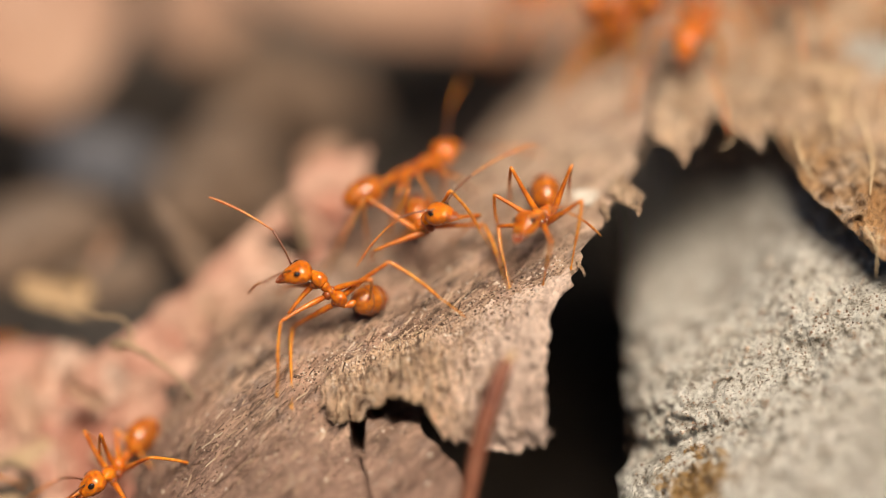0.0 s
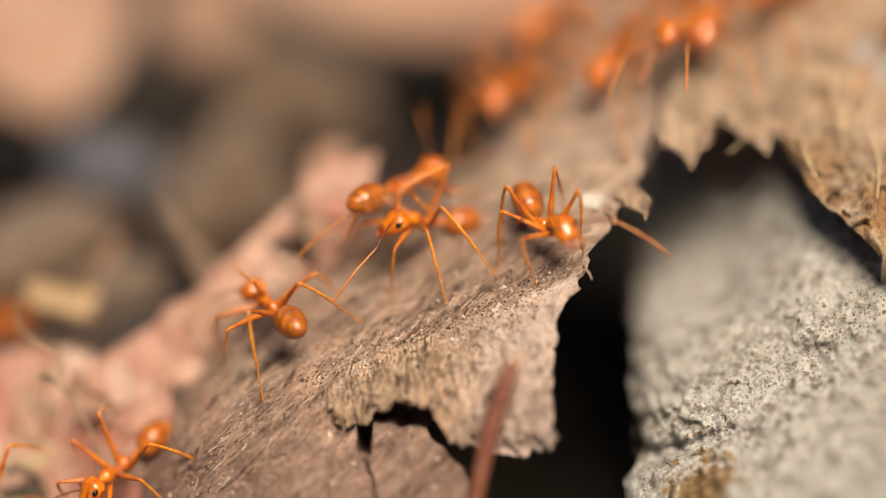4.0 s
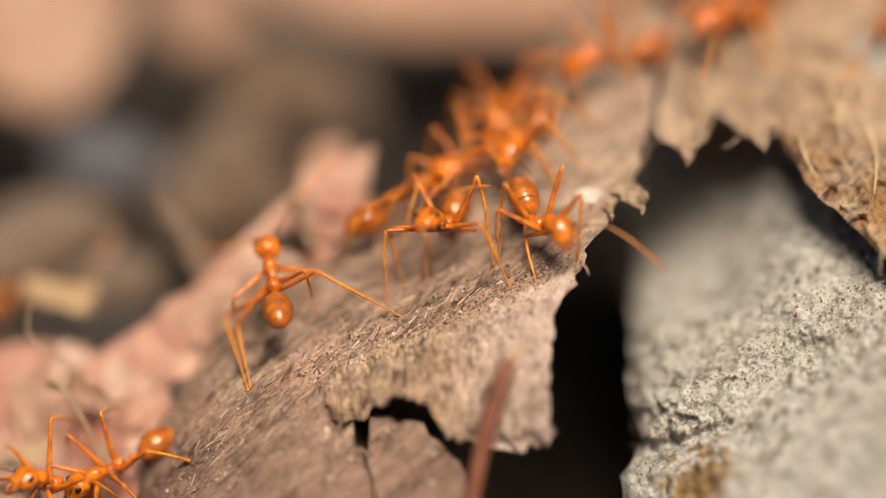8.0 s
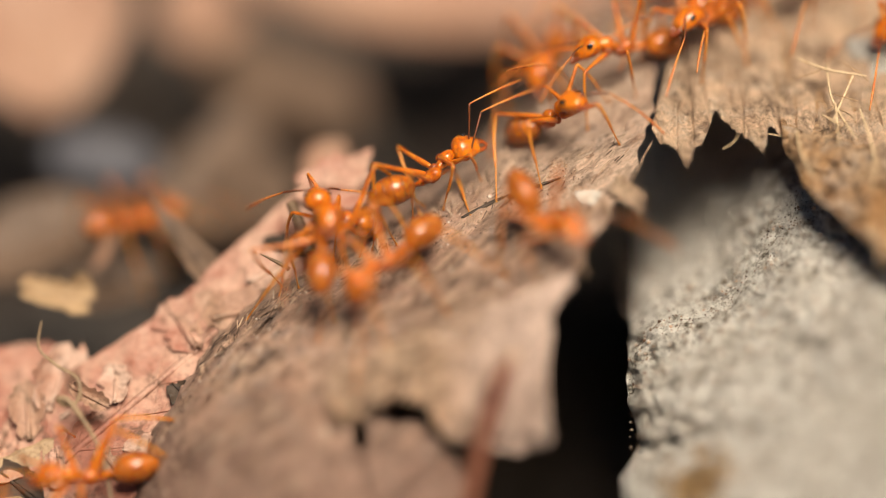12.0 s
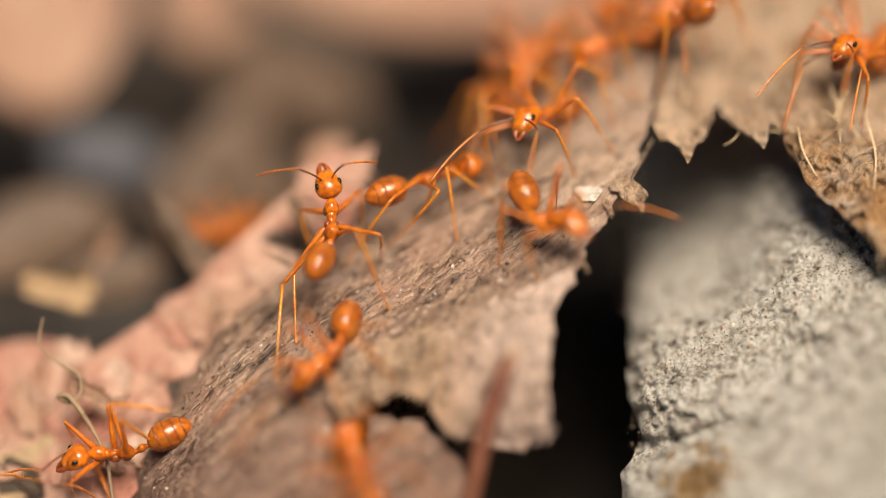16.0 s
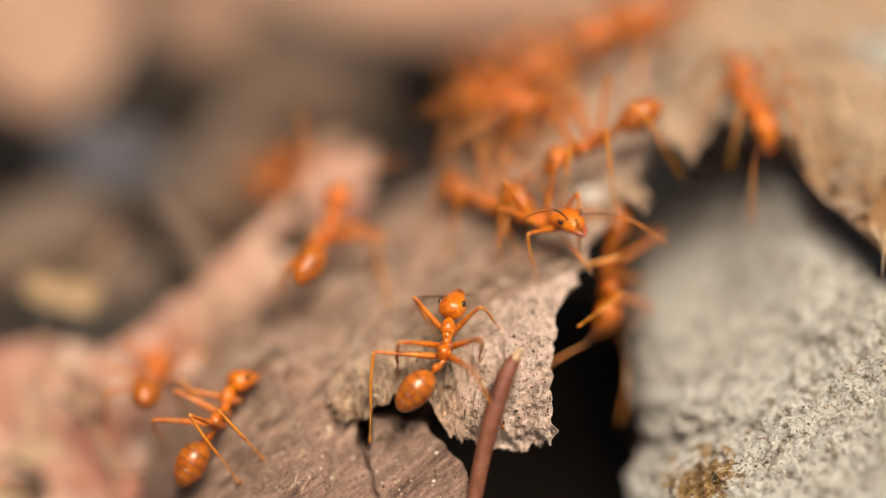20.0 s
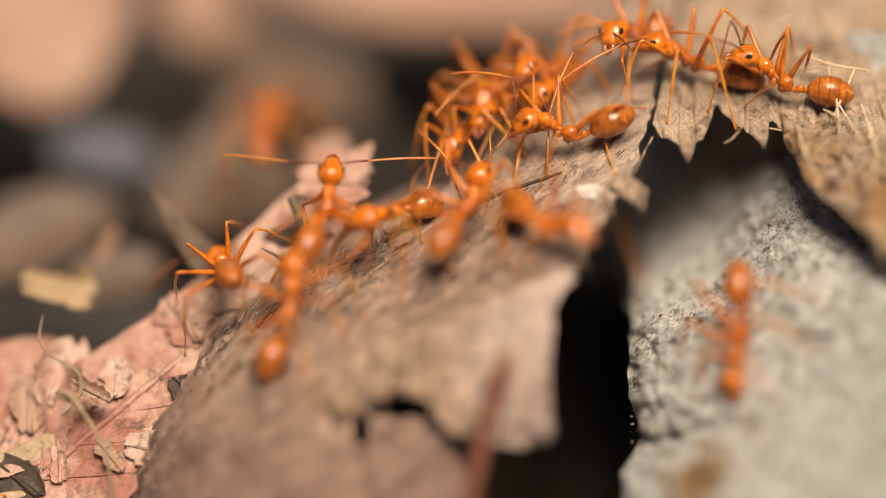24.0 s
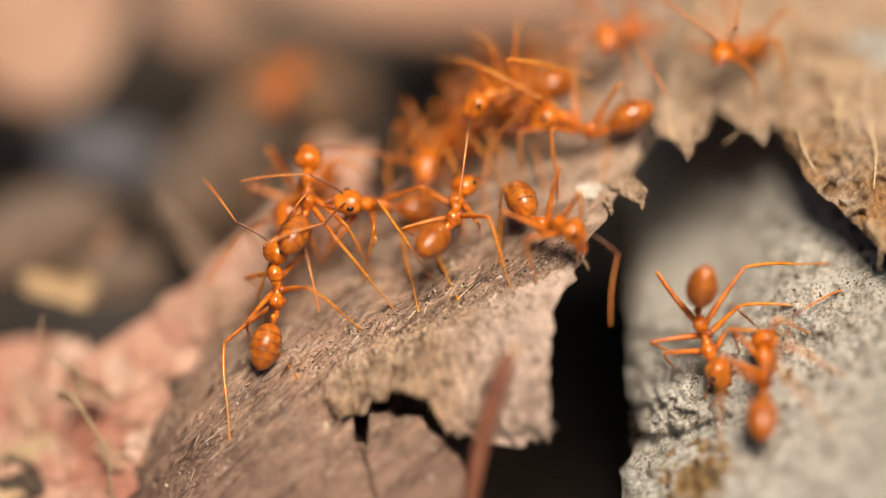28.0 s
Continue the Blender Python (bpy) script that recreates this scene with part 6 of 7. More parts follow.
    "ridge": [
        (10, (-0.32, 4.85, -1.73, 3.36, -1, 1.35, 5.49, -1, -4.46, 2.65, 0), dict(L3=(-5.1, 4.96, -2.97, 3.36), R3=(-2.9, 5.49, -2.97, 2.48), AL=(2.34, 7.72, 2.76, 7.86), AR=(-0.85, 6.19, -2.97, 5.95))),
        (11, (0.35, 5.88, -0.99, 4.28, -1, 2.73, 6.48, 0, -2.41, 3.5, 0), dict(L3=(-4, 5.34, -4, 1.38), R3=(-1.7, 4.81, -1.77, 0.67), L2=(-2.58, 5.59, -1.42, 3.93), R1=(1.77, 5.88, 1.95, 4.28), R2=(0.71, 4.99, 1.59, 3.22), AL=(1.59, 7.65, 3.01, 8.35), AR=(2.3, 7.82, 4.07, 8.35))),
        (12, (0.39, 6.05, -0.85, 4.28, -1, 2.62, 6.62, 0, -2.69, 3.75, 0), dict(L3=(-4.11, 5.45, -4.11, 1.88), R3=(-1.91, 4.81, -1.84, 1.38), L2=(-2.62, 5.7, -1.38, 4.11), R1=(1.7, 5.98, 2.05, 4.21), R2=(0.74, 4.99, 1.91, 2.8), AL=(1.63, 9.06, 4.11, 10.3), AR=(2.51, 9.13, 5.06, 9.77))),
    ],
    "passer": [
        (10, (7.82, 9.2, 6.94, 8.07, 1, 9.95, 9.73, 1, 5.24, 7.43, -1), dict(L3=(3.22, 8.32, 3.15, 4.96), R3=(4.99, 7.08, 6.65, 3.82), R1=(8.88, 8.14, 9.31, 6.09), L1=(6.05, 9.73, 6.23, 8.5), AL=(11.54, 12.03, 15.43, 13.17), AR=(7.65, 12.39, 5.52, 12.03))),
        (11, (8.14, 9.42, 6.9, 8.11, 1, 9.38, 9.52, 1, 5.38, 7.19, -1), dict(L3=(3.26, 8.35, 3.29, 3.33), R3=(6.73, 7.29, 8.14, 5.34), R1=(10.02, 9.24, 11.08, 6.51), L1=(6.12, 9.95, 7.61, 8.88), AL=(6.73, 12.42, 4.85, 14.55), AR=(11.33, 12.25, 14.94, 14.55))),
        (12, (7.82, 8.88, 6.51, 8.11, 1, 8.88, 8.88, 1, 5.17, 7.47, -1), dict(L3=(3.04, 8.28, 3.29, 3.5), R3=(6.23, 7.47, 7.29, 5.34), R1=(9.77, 9.06, 11.11, 6.51), L1=(6.41, 10.12, 7.11, 8.53), AR=(11.72, 9.95, 13.84, 7.29), AL=(6.94, 11.43, 5.17, 11.36))),
        (24, (5.88, 7.82, 8.28, 6.69, 0, 3.79, 6.69, 0, 10.87, 7.89, 0), dict(R3=(11.29, 9.06, 14.19, 7.29), L3=(9.7, 8.53, 9.88, 4.64), AR=(4.21, 10.65, 1.38, 10.65), AL=(2.97, 7.82, 1.56, 6.58), L2=(7.22, 6.05, 5.81, 3.22), L1=(5.1, 6.76, 4.21, 3.22))),
        (25, (6.02, 7.86, 8.5, 6.65, 0, 3.82, 6.51, 0, 11.22, 7.72, 0), dict(AR=(4.21, 11.15, 0.32, 11.26), AL=(3.26, 6.37, 2.19, 5.31), R3=(11.22, 9.38, 14.12, 7.43), L3=(9.91, 6.65, 9.7, 3.89), L2=(6.09, 5.66, 4.14, 3.36), L1=(3.96, 5.66, 2.55, 4.6))),
        (26, (6.19, 8, 9.03, 7.19, 0, 4.42, 7.11, 0, 11.86, 8, 0), dict(AR=(3.89, 9.95, 2.12, 9.24), AL=(3.54, 6.41, 2.12, 5.34), R3=(11.33, 9.42, 13.8, 7.47), L3=(9.91, 6.76, 9.63, 3.93))),
        (27, (6.44, 7.72, 9.45, 7.08, 0, 4.67, 7.15, 0, 12.39, 8.14, 0), dict(AR=(3.26, 7.43, 2.02, 6.02), AL=(3.61, 6.55, 2.19, 5.84), R3=(11.04, 8.85, 12.81, 7.08), L3=(9.63, 6.73, 9.56, 4.6))),
        (28, (7.04, 7.86, 9.63, 6.8, 0, 5.1, 7.26, 0, 12.35, 8.28, 0), dict(AR=(5.1, 8.5, 3.5, 6.55), AL=(4.04, 7.08, 3.33, 6.73), L3=(10.41, 8.32, 9.98, 3.82), R3=(11.11, 9.91, 11.82, 8.5))),
    ],
    "plate": [
        (24, (19.79, 11.19, 21.56, 9.88, 0, 17.91, 11.54, 1, 23.79, 9.66, 0), dict(L3=(21.73, 13.13, 19.61, 11.01), AL=(17.13, 12.6, 15.36, 13.13), AR=(17.84, 13.84, 17.49, 11.72), R3=(23.15, 12.42, 22.44, 10.3), L2=(20.67, 9.95, 19.26, 8.53))),
    ],
    "plate_two": [
        (24, (14.3, 12.07, 15.89, 11.29, 0, 12.18, 12.14, 0, 17.84, 10.83, 0), dict()),
        (28, (17.56, 11.75, 18.9, 12.11, 1, 16.85, 11.15, 1, 19.79, 12.21, -1), dict(AL=(18.19, 13.45, 18.62, 15.04), AR=(16.25, 13.1, 13.95, 15.04), L1=(19.26, 10.97, 20.14, 8.85), R1=(15.54, 12.39, 15.01, 11.86))),
    ],
    "litter": [
        (0, (-20.88, -14.48, -20, -13.34, 1, -22.65, -15.47, 1, -18.9, -11.93, -1), dict(L3=(-17.77, -12.92, -13.27, -13.95), L2=(-20.35, -11.47, -16.99, -14.76), R2=(-22.23, -11.01, -20.88, -12.71), R3=(-21.31, -11.65, -20.35, -14.83))),
        (2, (-21.7, -14.23, -20.81, -13.17, 1, -23.47, -15.29, 1, -19.75, -11.82, -1), dict(L3=(-18.58, -12.67, -14.09, -13.7), L2=(-21.17, -11.22, -17.8, -14.51), R2=(-23.04, -10.76, -21.7, -12.46), R3=(-22.12, -11.4, -21.17, -14.58))),
        (6, (-22.12, -14.51, -20.71, -13.91, 1, -23.79, -15.11, 1, -19.11, -12.99, -1), dict(L3=(-18.69, -12.99, -13.8, -13.91), R3=(-20.88, -10.87, -17.34, -12.57), L2=(-21.41, -11.5, -21.24, -13.63), R2=(-22.65, -10.87, -22.3, -13.98))),
        (9, (-23.5, -13.95, -21.31, -14.19, 1, -25.56, -14.05, 1, -19.26, -13.49, 0), dict(R3=(-20.49, -10.51, -14.72, -10.58), L3=(-20.49, -11.11, -16.35, -13.42), R2=(-20.74, -10.94, -20.67, -12.71), L2=(-21.91, -12.35, -21.38, -14.83))),
        (12, (-23.86, -14.12, -21.56, -14.3, 1, -25.8, -14.48, 1, -19.43, -13.77, 0), dict(R3=(-20.49, -10.51, -14.72, -10.76), L3=(-20.49, -11.29, -16.42, -13.49))),
        (15, (-21.91, -13.1, -19.54, -12.88, 0, -24.03, -13.88, 0, -17.56, -11.89, 0), dict(R3=(-20.67, -9.91, -14.87, -10.65), L3=(-20.25, -11.11, -16.92, -13.17), L2=(-21.8, -12.88, -20.42, -15.65), R2=(-20.85, -10.41, -20.1, -12.53), L1=(-22.97, -14.58, -23.15, -15.57), AL=(-23.68, -14.72, -22.79, -15.57), AR=(-24.92, -13.95, -26.69, -14.3))),
        (16, (-21.98, -13.13, -19.61, -12.92, 0, -24.1, -13.91, 0, -17.63, -11.93, 0), dict(R3=(-20.74, -9.95, -14.94, -10.69), L3=(-20.32, -11.15, -16.99, -13.2), L2=(-21.87, -12.92, -20.49, -15.68), R2=(-20.92, -10.44, -20.18, -12.57), L1=(-23.04, -14.62, -23.22, -15.61), AL=(-23.75, -14.76, -22.87, -15.61), AR=(-24.99, -13.98, -26.76, -14.34))),
        (18, (-22.09, -13.31, -19.79, -13.06, 0, -24.21, -13.95, 0, -17.95, -12, 0), dict(R3=(-20.85, -10.41, -17.31, -11.82), L3=(-20.42, -11.29, -17.1, -13.31), L2=(-21.98, -12.88, -20.6, -15.65))),
    ],
}


TRACKS = {
    "edge": ("bark", 2.3, [
        (0, 4.96, 1.27, 6.65, 3.57, 1), (0.4, 5.17, 1.32, 6.59, 3.59, 1), (1, 6.73, 1.45, 5.84, 3.57, 1), (2, 6.87, 1.63, 5.8, 3.57, 1),
        (3, 7.65, 1.63, 5.17, 3.4, 1), (6, 7.86, 0.96, 5.24, 3.08, 1), (7, 7.68, 1.1, 5.13, 3.11, 1), (9, 7.65, 1.1, 5.1, 3.22, 1),
        (11, 7.33, 1.27, 4.96, 3.4, 1), (12.5, 7.4, 1.24, 5.06, 3.47, 1), (15, 8.18, 1.27, 5.17, 3.22, 1), (16, 8.11, 1.24, 5.17, 3.26, 1),
        (18, 8.25, 1.35, 5.17, 3.22, 1), (19, 8.18, 1.49, 5.1, 3.08, 1), (20, 8.11, 1.35, 4.74, 2.69, 1), (21, 8.11, 0.64, 4.64, 2.41, 1),
        (24, 8.28, 0.92, 4.92, 2.23, 1), (25, 8.74, 0.71, 5.03, 2.41, 1), (26, 8.67, 0.67, 4.88, 2.69, 1), (27, 8.49, 0.53, 4.74, 3.01, 1),
        (28, 8.46, 0.35, 4.81, 2.58, 1),
    ]),
    "left": ("bark", ((0, 3.1), (3.5, 3.1), (5.5, 4.4), (28, 4.4)), [
        (0, -9.31, -1.24, -4.78, -3.26, 1), (0.5, -9.31, -1.24, -4.35, -3.36, 1), (1, -9.31, -1.27, -4.25, -3.4, 1),
        (2, -9.31, -1.03, -3.72, -3.08, 1), (2.7, -9.26, -1.2, -3.77, -3.26, 1), (3, -9.52, -1.38, -4.11, -3.36, 1),
        (3.3, -11.14, -3.43, -6.54, -3.61, 1), (3.5, -12.0, -3.08, -8.81, -4.32, -1), (4.5, -12.46, -1.54, -9.98, -4.02, -1),
        (5.5, -12.03, -1.17, -10.26, -3.54, -1), (5.8, -10.62, -0.88, -9.91, -3.36, -1), (6, -9.56, -0.88, -9.56, -3.29, -1),
        (7, -10.09, -1.03, -10.02, -3.61, -1), (7.5, -10.53, -0.32, -10.18, -3.79, -1), (8, -11.22, -0.04, -10.34, -3.93, -1),
        (9, -11.29, 0.28, -10.48, -4.04, -1), (9.6, -11.29, 0.72, -10.34, -3.95, -1), (10, -11.11, 0.99, -10.12, -3.72, -1),
        (10.5, -9.36, 1.43, -9.54, -2.99, -1), (11, -7.86, 1.73, -9.03, -2.37, -1), (12, -8.03, 3.15, -7.57, -1.38, -1),
        (12.5, -8.03, 3.54, -7.82, -0.71, -1), (14.5, -8.81, 4.5, -8.11, -0.46, -1), (15, -8.74, 4.71, -8.18, -0.67, -1),
        (16, -7.36, 3.61, -7.75, -0.96, -1), (17, -7.57, 3.93, -7.5, -0.85, -1), (18, -8.03, 3.57, -7.57, -0.85, -1),
        (19, -8.25, 2.9, -7.75, -0.64, -1), (20, -7.11, 2.76, -8.6, -1.42, -1), (21, -7.5, 2.58, -8.64, -1.13, -1),
        (23.5, -7.08, 4.18, -8.32, -0.35, -1), (24, -7.04, 4.28, -8.28, -0.25, -1), (25, -7.36, 4.53, -9.13, 0.0, -1),
        (26, -7.89, 4.92, -8.85, 0.21, -1), (27, -8.49, 5.24, -8.96, 0.18, -1), (28, -8.71, 5.24, -9.42, 0.18, -1),
    ]),
    "roamer": ("bark", ((0, 3.5), (12, 3.1), (15, 2.0), (16, 1.5), (21.5, 1.6), (24, 3.1), (28, 3.1)), [
        (0, -0.18, 2.58, -1.42, 3.93, 1), (0.6, -0.63, 2.44, -0.98, 4.04, 1), (1, -1.24, 2.37, -0.18, 4.04, 1), (2, -2.16, 2.58, -0.53, 2.94, 1),
        (3, -2.23, 2.83, -0.39, 1.88, 1), (3.5, -3.15, 2.23, 0.57, 1.88, 1), (5.5, -3.54, 1.42, 0.88, 1.66, 1), (6, -3.54, 1.42, 0.88, 1.66, 1),
        (7, -3.4, 1.7, 0.96, 2.05, 1), (8, -1.31, 1.91, 0.74, 2.73, 1), (9, -1.38, 1.98, 0.74, 2.94, 1), (9.6, -1.73, 1.78, 0.74, 2.92, 1),
        (10, -3.33, 1.06, 1.1, 2.76, 1), (11, -4.6, -0.32, 1.52, 2.16, 1), (12, -5.63, -2.09, -1.49, 0.67, 1), (14.5, -5.45, -1.88, -1.56, 1.24, 1),
        (15, -5.8, -2.09, -1.91, 1.1, 1), (15.5, -6.9, -4.76, -4.78, -1.93, 1), (16, -8.88, -8.49, -6.3, -4.96, 1),
        (16.4, -8.35, -8.73, -6.94, -4.84, 1), (17, -7.86, -8.64, -7.75, -4.92, 1), (17.6, -12.71, -11.82, -9.77, -7.22, 1),
        (18, -14.65, -14.3, -11.47, -8.81, 1), (18.4, -15.92, -12.73, -11.67, -8.98, 1), (19, -20.39, -11.96, -12.42, -10.26, 1),
        (19.3, -19.5, -11.95, -13.84, -10.89, 1), (19.6, -16.32, -9.64, -14.9, -12.83, -1), (20, -12.95, -8.21, -15.79, -13.52, -1),
        (20.5, -11.01, -6.87, -15.61, -12.0, -1), (21, -9.8, -6.26, -15.18, -11.4, -1), (21.5, -8.67, -3.65, -12.92, -8.42, -1),
        (23.5, -9.31, -1.95, -11.08, -7.79, -1), (24, -9.24, -1.45, -11.01, -7.68, -1), (25, -9.49, -1.06, -11.08, -7.26, -1),
        (26, -10.37, -0.42, -11.15, -6.8, -1), (27, -10.8, -0.6, -11.01, -6.9, -1), (28, -10.48, -0.25, -11.11, -6.55, -1),
    ]),
    "climber": ("bark", 3.1, [
        (0, -22.3, -20.14, -25.48, -21.91, -1), (14.4, -20.67, -18.51, -25.62, -19.21, -1), (15, -13.59, -15.36, -17.66, -16.42, -1),
        (15.5, -5.13, -15.2, -10.09, -16.09, -1), (16, -6.05, -11.68, -4.46, -15.22, -1), (17, -3.86, -10.58, -3.5, -14.65, -1),
        (18, -1.2, -8.81, -3.15, -12.53, -1), (18.4, -0.21, -8.45, -3.78, -10.92, -1), (18.8, 2.1, -6.2, -3.56, -10.55, -1),
        (19, 2.73, -5.24, -3.04, -9.84, -1), (19.6, 3.5, -5.11, -2.09, -8.69, -1), (20, 0.5, -3.79, -1.98, -8.92, -1),
        (20.4, -0.39, -2.43, -1.73, -7.21, -1), (21, -0.5, -0.6, -1.31, -4.96, -1), (21.5, 0.0, -0.57, -1.24, -4.53, -1),
        (23.5, 2.12, 3.96, 0.25, 0.28, -1), (24, 2.27, 4.28, 0.32, 0.21, -1), (24.6, 1.51, 4.62, -0.43, 0.01, -1), (25, 0.71, 4.78, -1.17, 0.0, -1),
        (25.4, -0.34, 4.28, -1.33, -0.33, -1), (26, -0.96, 3.75, -1.24, -0.67, -1), (27, -0.46, 3.82, -1.17, -0.6, -1),
        (28, 1.45, 3.72, -0.67, 0.11, -1),
    ]),
    "crosser": ("edge", 1.8, [
        (0, 30.44, 14.9, 34.69, 16.32, 1), (13.5, 28.55, 14.46, 33.15, 15.52, 1), (14.5, 24.64, 12.28, 28.88, 12.28, 1),
        (15, 23.47, 12.67, 26.97, 11.18, 1), (15.4, 25.67, 12.37, 27.79, 11.45, 1), (16, 25.7, 12.85, 28.1, 11.86, 1), (16.4, 24.42, 12.58, 27.4, 13, 1),
        (16.6, 20.01, 11.28, 24.58, 12.91, 1), (16.8, 15.86, 10.26, 21.67, 12.42, 1), (17, 13.8, 8.6, 19.29, 10.8, 1), (17.4, 13.2, 5.42, 15.43, 9.1, 1),
        (18, 13.31, 1.45, 14.19, 6.94, 1),
        (18.5, 12.39, 1.65, 12.03, 6.6, 1), (19, 11.36, 1.49, 9.52, 4.67, 1), (19.5, 10.58, -1.15, 10.41, 3.81, 1),
        (20, 10.23, -4.32, 10.41, 1.35, 1), (20.6, 11.31, -5.47, 10.42, -0.16, 1), (21, 14.9, -6.09, 10.12, -2.73, 1),
        (21.2, 16.94, -5.04, 12.06, -2.74, 1), (21.5, 20.53, -3.82, 16.99, -4.71, 1), (22.4, 21.67, -5.98, 18.49, -2.44, 1),
        (23.5, 18.23, -8.39, 18.65, -2.76, 1), (24, 18.19, -8.81, 18.55, -2.97, 1), (24.7, 17.9, -7.42, 17.26, -2.29, 1),
        (25, 17.24, -7.61, 17.95, -2.12, 1), (25.3, 16.13, -8.47, 17.69, -3.45, 1), (26, 16.99, -7.82, 15.4, -2.55, 1),
        (26.5, 16.74, -7.42, 15.54, -3.17, 1), (27, 16.0, -5.66, 19.18, -0.88, 1), (27.4, 16.81, -6.02, 18.5, -1.42, 1),
        (28, 17.41, -7.96, 16.32, -3.26, 1),
    ]),
    "rock": ("rock", 1.7, [
        (0, 13.1, -21.91, 13.45, -26.16, -1), (24, 12.88, -20.14, 13.24, -24.39, -1), (25, 14.41, -13.63, 14.58, -16.81, -1),
        (25.6, 18.76, -12.71, 15.75, -15.18, -1), (26, 21.41, -10.58, 18.05, -14.48, -1), (27, 22.19, -7.43, 19.72, -12.39, -1),
        (28, 20.03, -6.02, 19.68, -10.62, -1),
    ]),
    "litter": ("leaf", 2.4, [
        (0, -21.41, -15.72, -18.33, -11.82, 1), (2, -22.33, -15.36, -19.15, -11.68, 1), (3.5, -22.26, -14.94, -18.83, -11.93, 1),
        (6, -22.65, -14.87, -18.83, -12.57, 1), (8, -23.25, -14.97, -18.58, -12.78, 1), (9, -24.64, -14.05, -18.26, -12.88, 1),
        (12, -24.92, -14.12, -18.19, -12.71, 1), (15, -23.33, -13.52, -17.66, -11.89, 1), (18, -23.33, -13.59, -17.84, -12.0, 1),
        (19, -21.63, -12.49, -17.91, -10.9, 1), (20, -18.44, -7.15, -18.87, -9.27, -1), (21, -13.24, -1.13, -15.89, -5.38, -1),
        (23.5, -14.51, -0.99, -13.56, -2.19, -1), (24, -14.55, -0.96, -13.56, -2.16, -1), (25, -13.56, -1.35, -11.68, 1.06, 1),
        (26, -11.86, 0.57, -9.56, 2.87, 1), (28, -10.12, 1.95, -8.0, 3.89, 1),
    ]),
    "litter_two": ("leaf", 2.4, [
        (0, -33.27, -16.25, -29.02, -18.37, 1), (3.2, -33.46, -15.64, -28.85, -17.41, 1), (5.5, -26.48, -14.05, -23.36, -15.22, 1),
        (6, -26.37, -13.98, -23.36, -15.11, 1), (8, -26.26, -14.26, -23.25, -15.43, 1), (9, -25.98, -14.65, -22.79, -15.89, 1),
        (10, -27.04, -15.57, -23.5, -16.99, 1), (11, -29.2, -17.31, -25.31, -18.37, 1), (28, -34.9, -18.76, -30.65, -20.18, 1),
    ]),
    "ridge": ("bark", 1.3, [
        (0, 0.35, 6.12, -4.6, 3.75, -1), (1, 0.18, 6.26, -5.13, 3.68, -1), (3, -0.74, 6.12, -4.99, 4.0, -1), (6, -0.88, 3.72, -4.96, 2.48, -1),
        (7, -0.81, 5.06, -4.88, 2.58, -1), (8, 0.11, 5.27, -4.92, 1.91, -1), (9, 0.57, 5.42, -4.67, 2.05, -1), (10, 0.39, 5.49, -3.33, 3.01, -1),
        (10.5, 1.08, 6.32, -2.57, 3.38, -1), (11, 1.42, 6.76, -2.3, 3.57, -1), (12, 1.27, 6.76, -2.62, 3.75, -1),
        (14.5, 0.99, 6.69, -3.33, 3.26, -1), (15, 0.74, 6.58, -4.11, 2.97, -1), (16, 1.73, 5.2, -3.4, 3.54, -1), (17, 1.88, 6.05, -3.43, 3.57, -1),
        (18, 3.4, 6.23, -1.91, 3.57, -1), (19, 1.73, 4.07, -2.87, 3.79, -1), (20, 4.74, 2.23, 1.03, 3.29, 1), (21, 0.39, 4.35, -2.62, 2.23, -1),
        (23.5, -4.78, 1.59, -1.42, 2.41, 1), (24, -4.88, 1.63, -1.63, 2.44, 1), (25, -5.06, 1.95, -1.88, 1.84, 1), (26, -5.73, 2.34, -1.95, 1.63, 1),
        (27, -5.88, 2.48, -2.58, 1.77, 1), (28, -6.05, 2.55, -2.16, 2.19, 1),
    ]),
    "follower": ("hind", 2.2, [
        (0, 6.37, 17.73, 8.49, 18.79, 1), (2, 4.85, 16.57, 6.97, 17.98, 1), (4, 3.08, 10.17, 5.2, 11.58, 1), (6, 0.0, 4.78, 2.65, 7.26, 1),
        (7, -0.81, 5.59, 3.08, 7.19, 1), (8, -0.42, 4.5, 3.82, 6.41, 1), (9, -0.5, 4.46, 1.27, 6.05, 1), (9.6, -5.8, 2.14, -3.33, 3.2, 1),
        (10, -8.18, 1.42, -4.57, 2.48, 1), (11, -7.86, 2.23, -5.91, 2.16, 1), (12, -7.4, 2.34, -5.1, 1.45, 1), (13, -6.49, 4.93, -4.36, 3.51, -1),
        (14.5, -3.33, 6.26, -3.33, 4.85, -1), (16, 4.04, 9.73, 5.1, 8.32, -1), (18, 3.93, 10.83, 5.7, 8.71, -1), (21, 2.16, 10.37, 3.93, 8.96, -1),
        (24, 5.45, 11.6, 7.93, 11.1, 1), (25, 6.4, 9.6, 8.9, 10.4, 1), (28, 2.6, 8.6, 5.1, 9.3, 1),
    ]),
    "passer": ("bark", 2.3, [
        (0, 13.1, 16.67, 10.26, 15.96, -1), (1.5, 11.61, 15.57, 9.13, 14.87, -1), (3, 9.34, 11.26, 10.05, 13.73, 1),
        (6, 11.5, 12.74, 15.04, 13.45, 1), (7, 8.21, 11.61, 12.46, 12.49, 1), (8, 4.0, 6.16, 6.12, 7.93, 1), (8.5, 7.59, 6.3, 3.7, 6.3, -1),
        (9, 9.42, 8.25, 5.17, 6.83, -1), (9.5, 9.24, 9.22, 5.1, 7.27, -1), (10, 9.06, 10.34, 4.99, 7.61, -1), (11, 8.92, 10.23, 5.31, 7.29, -1),
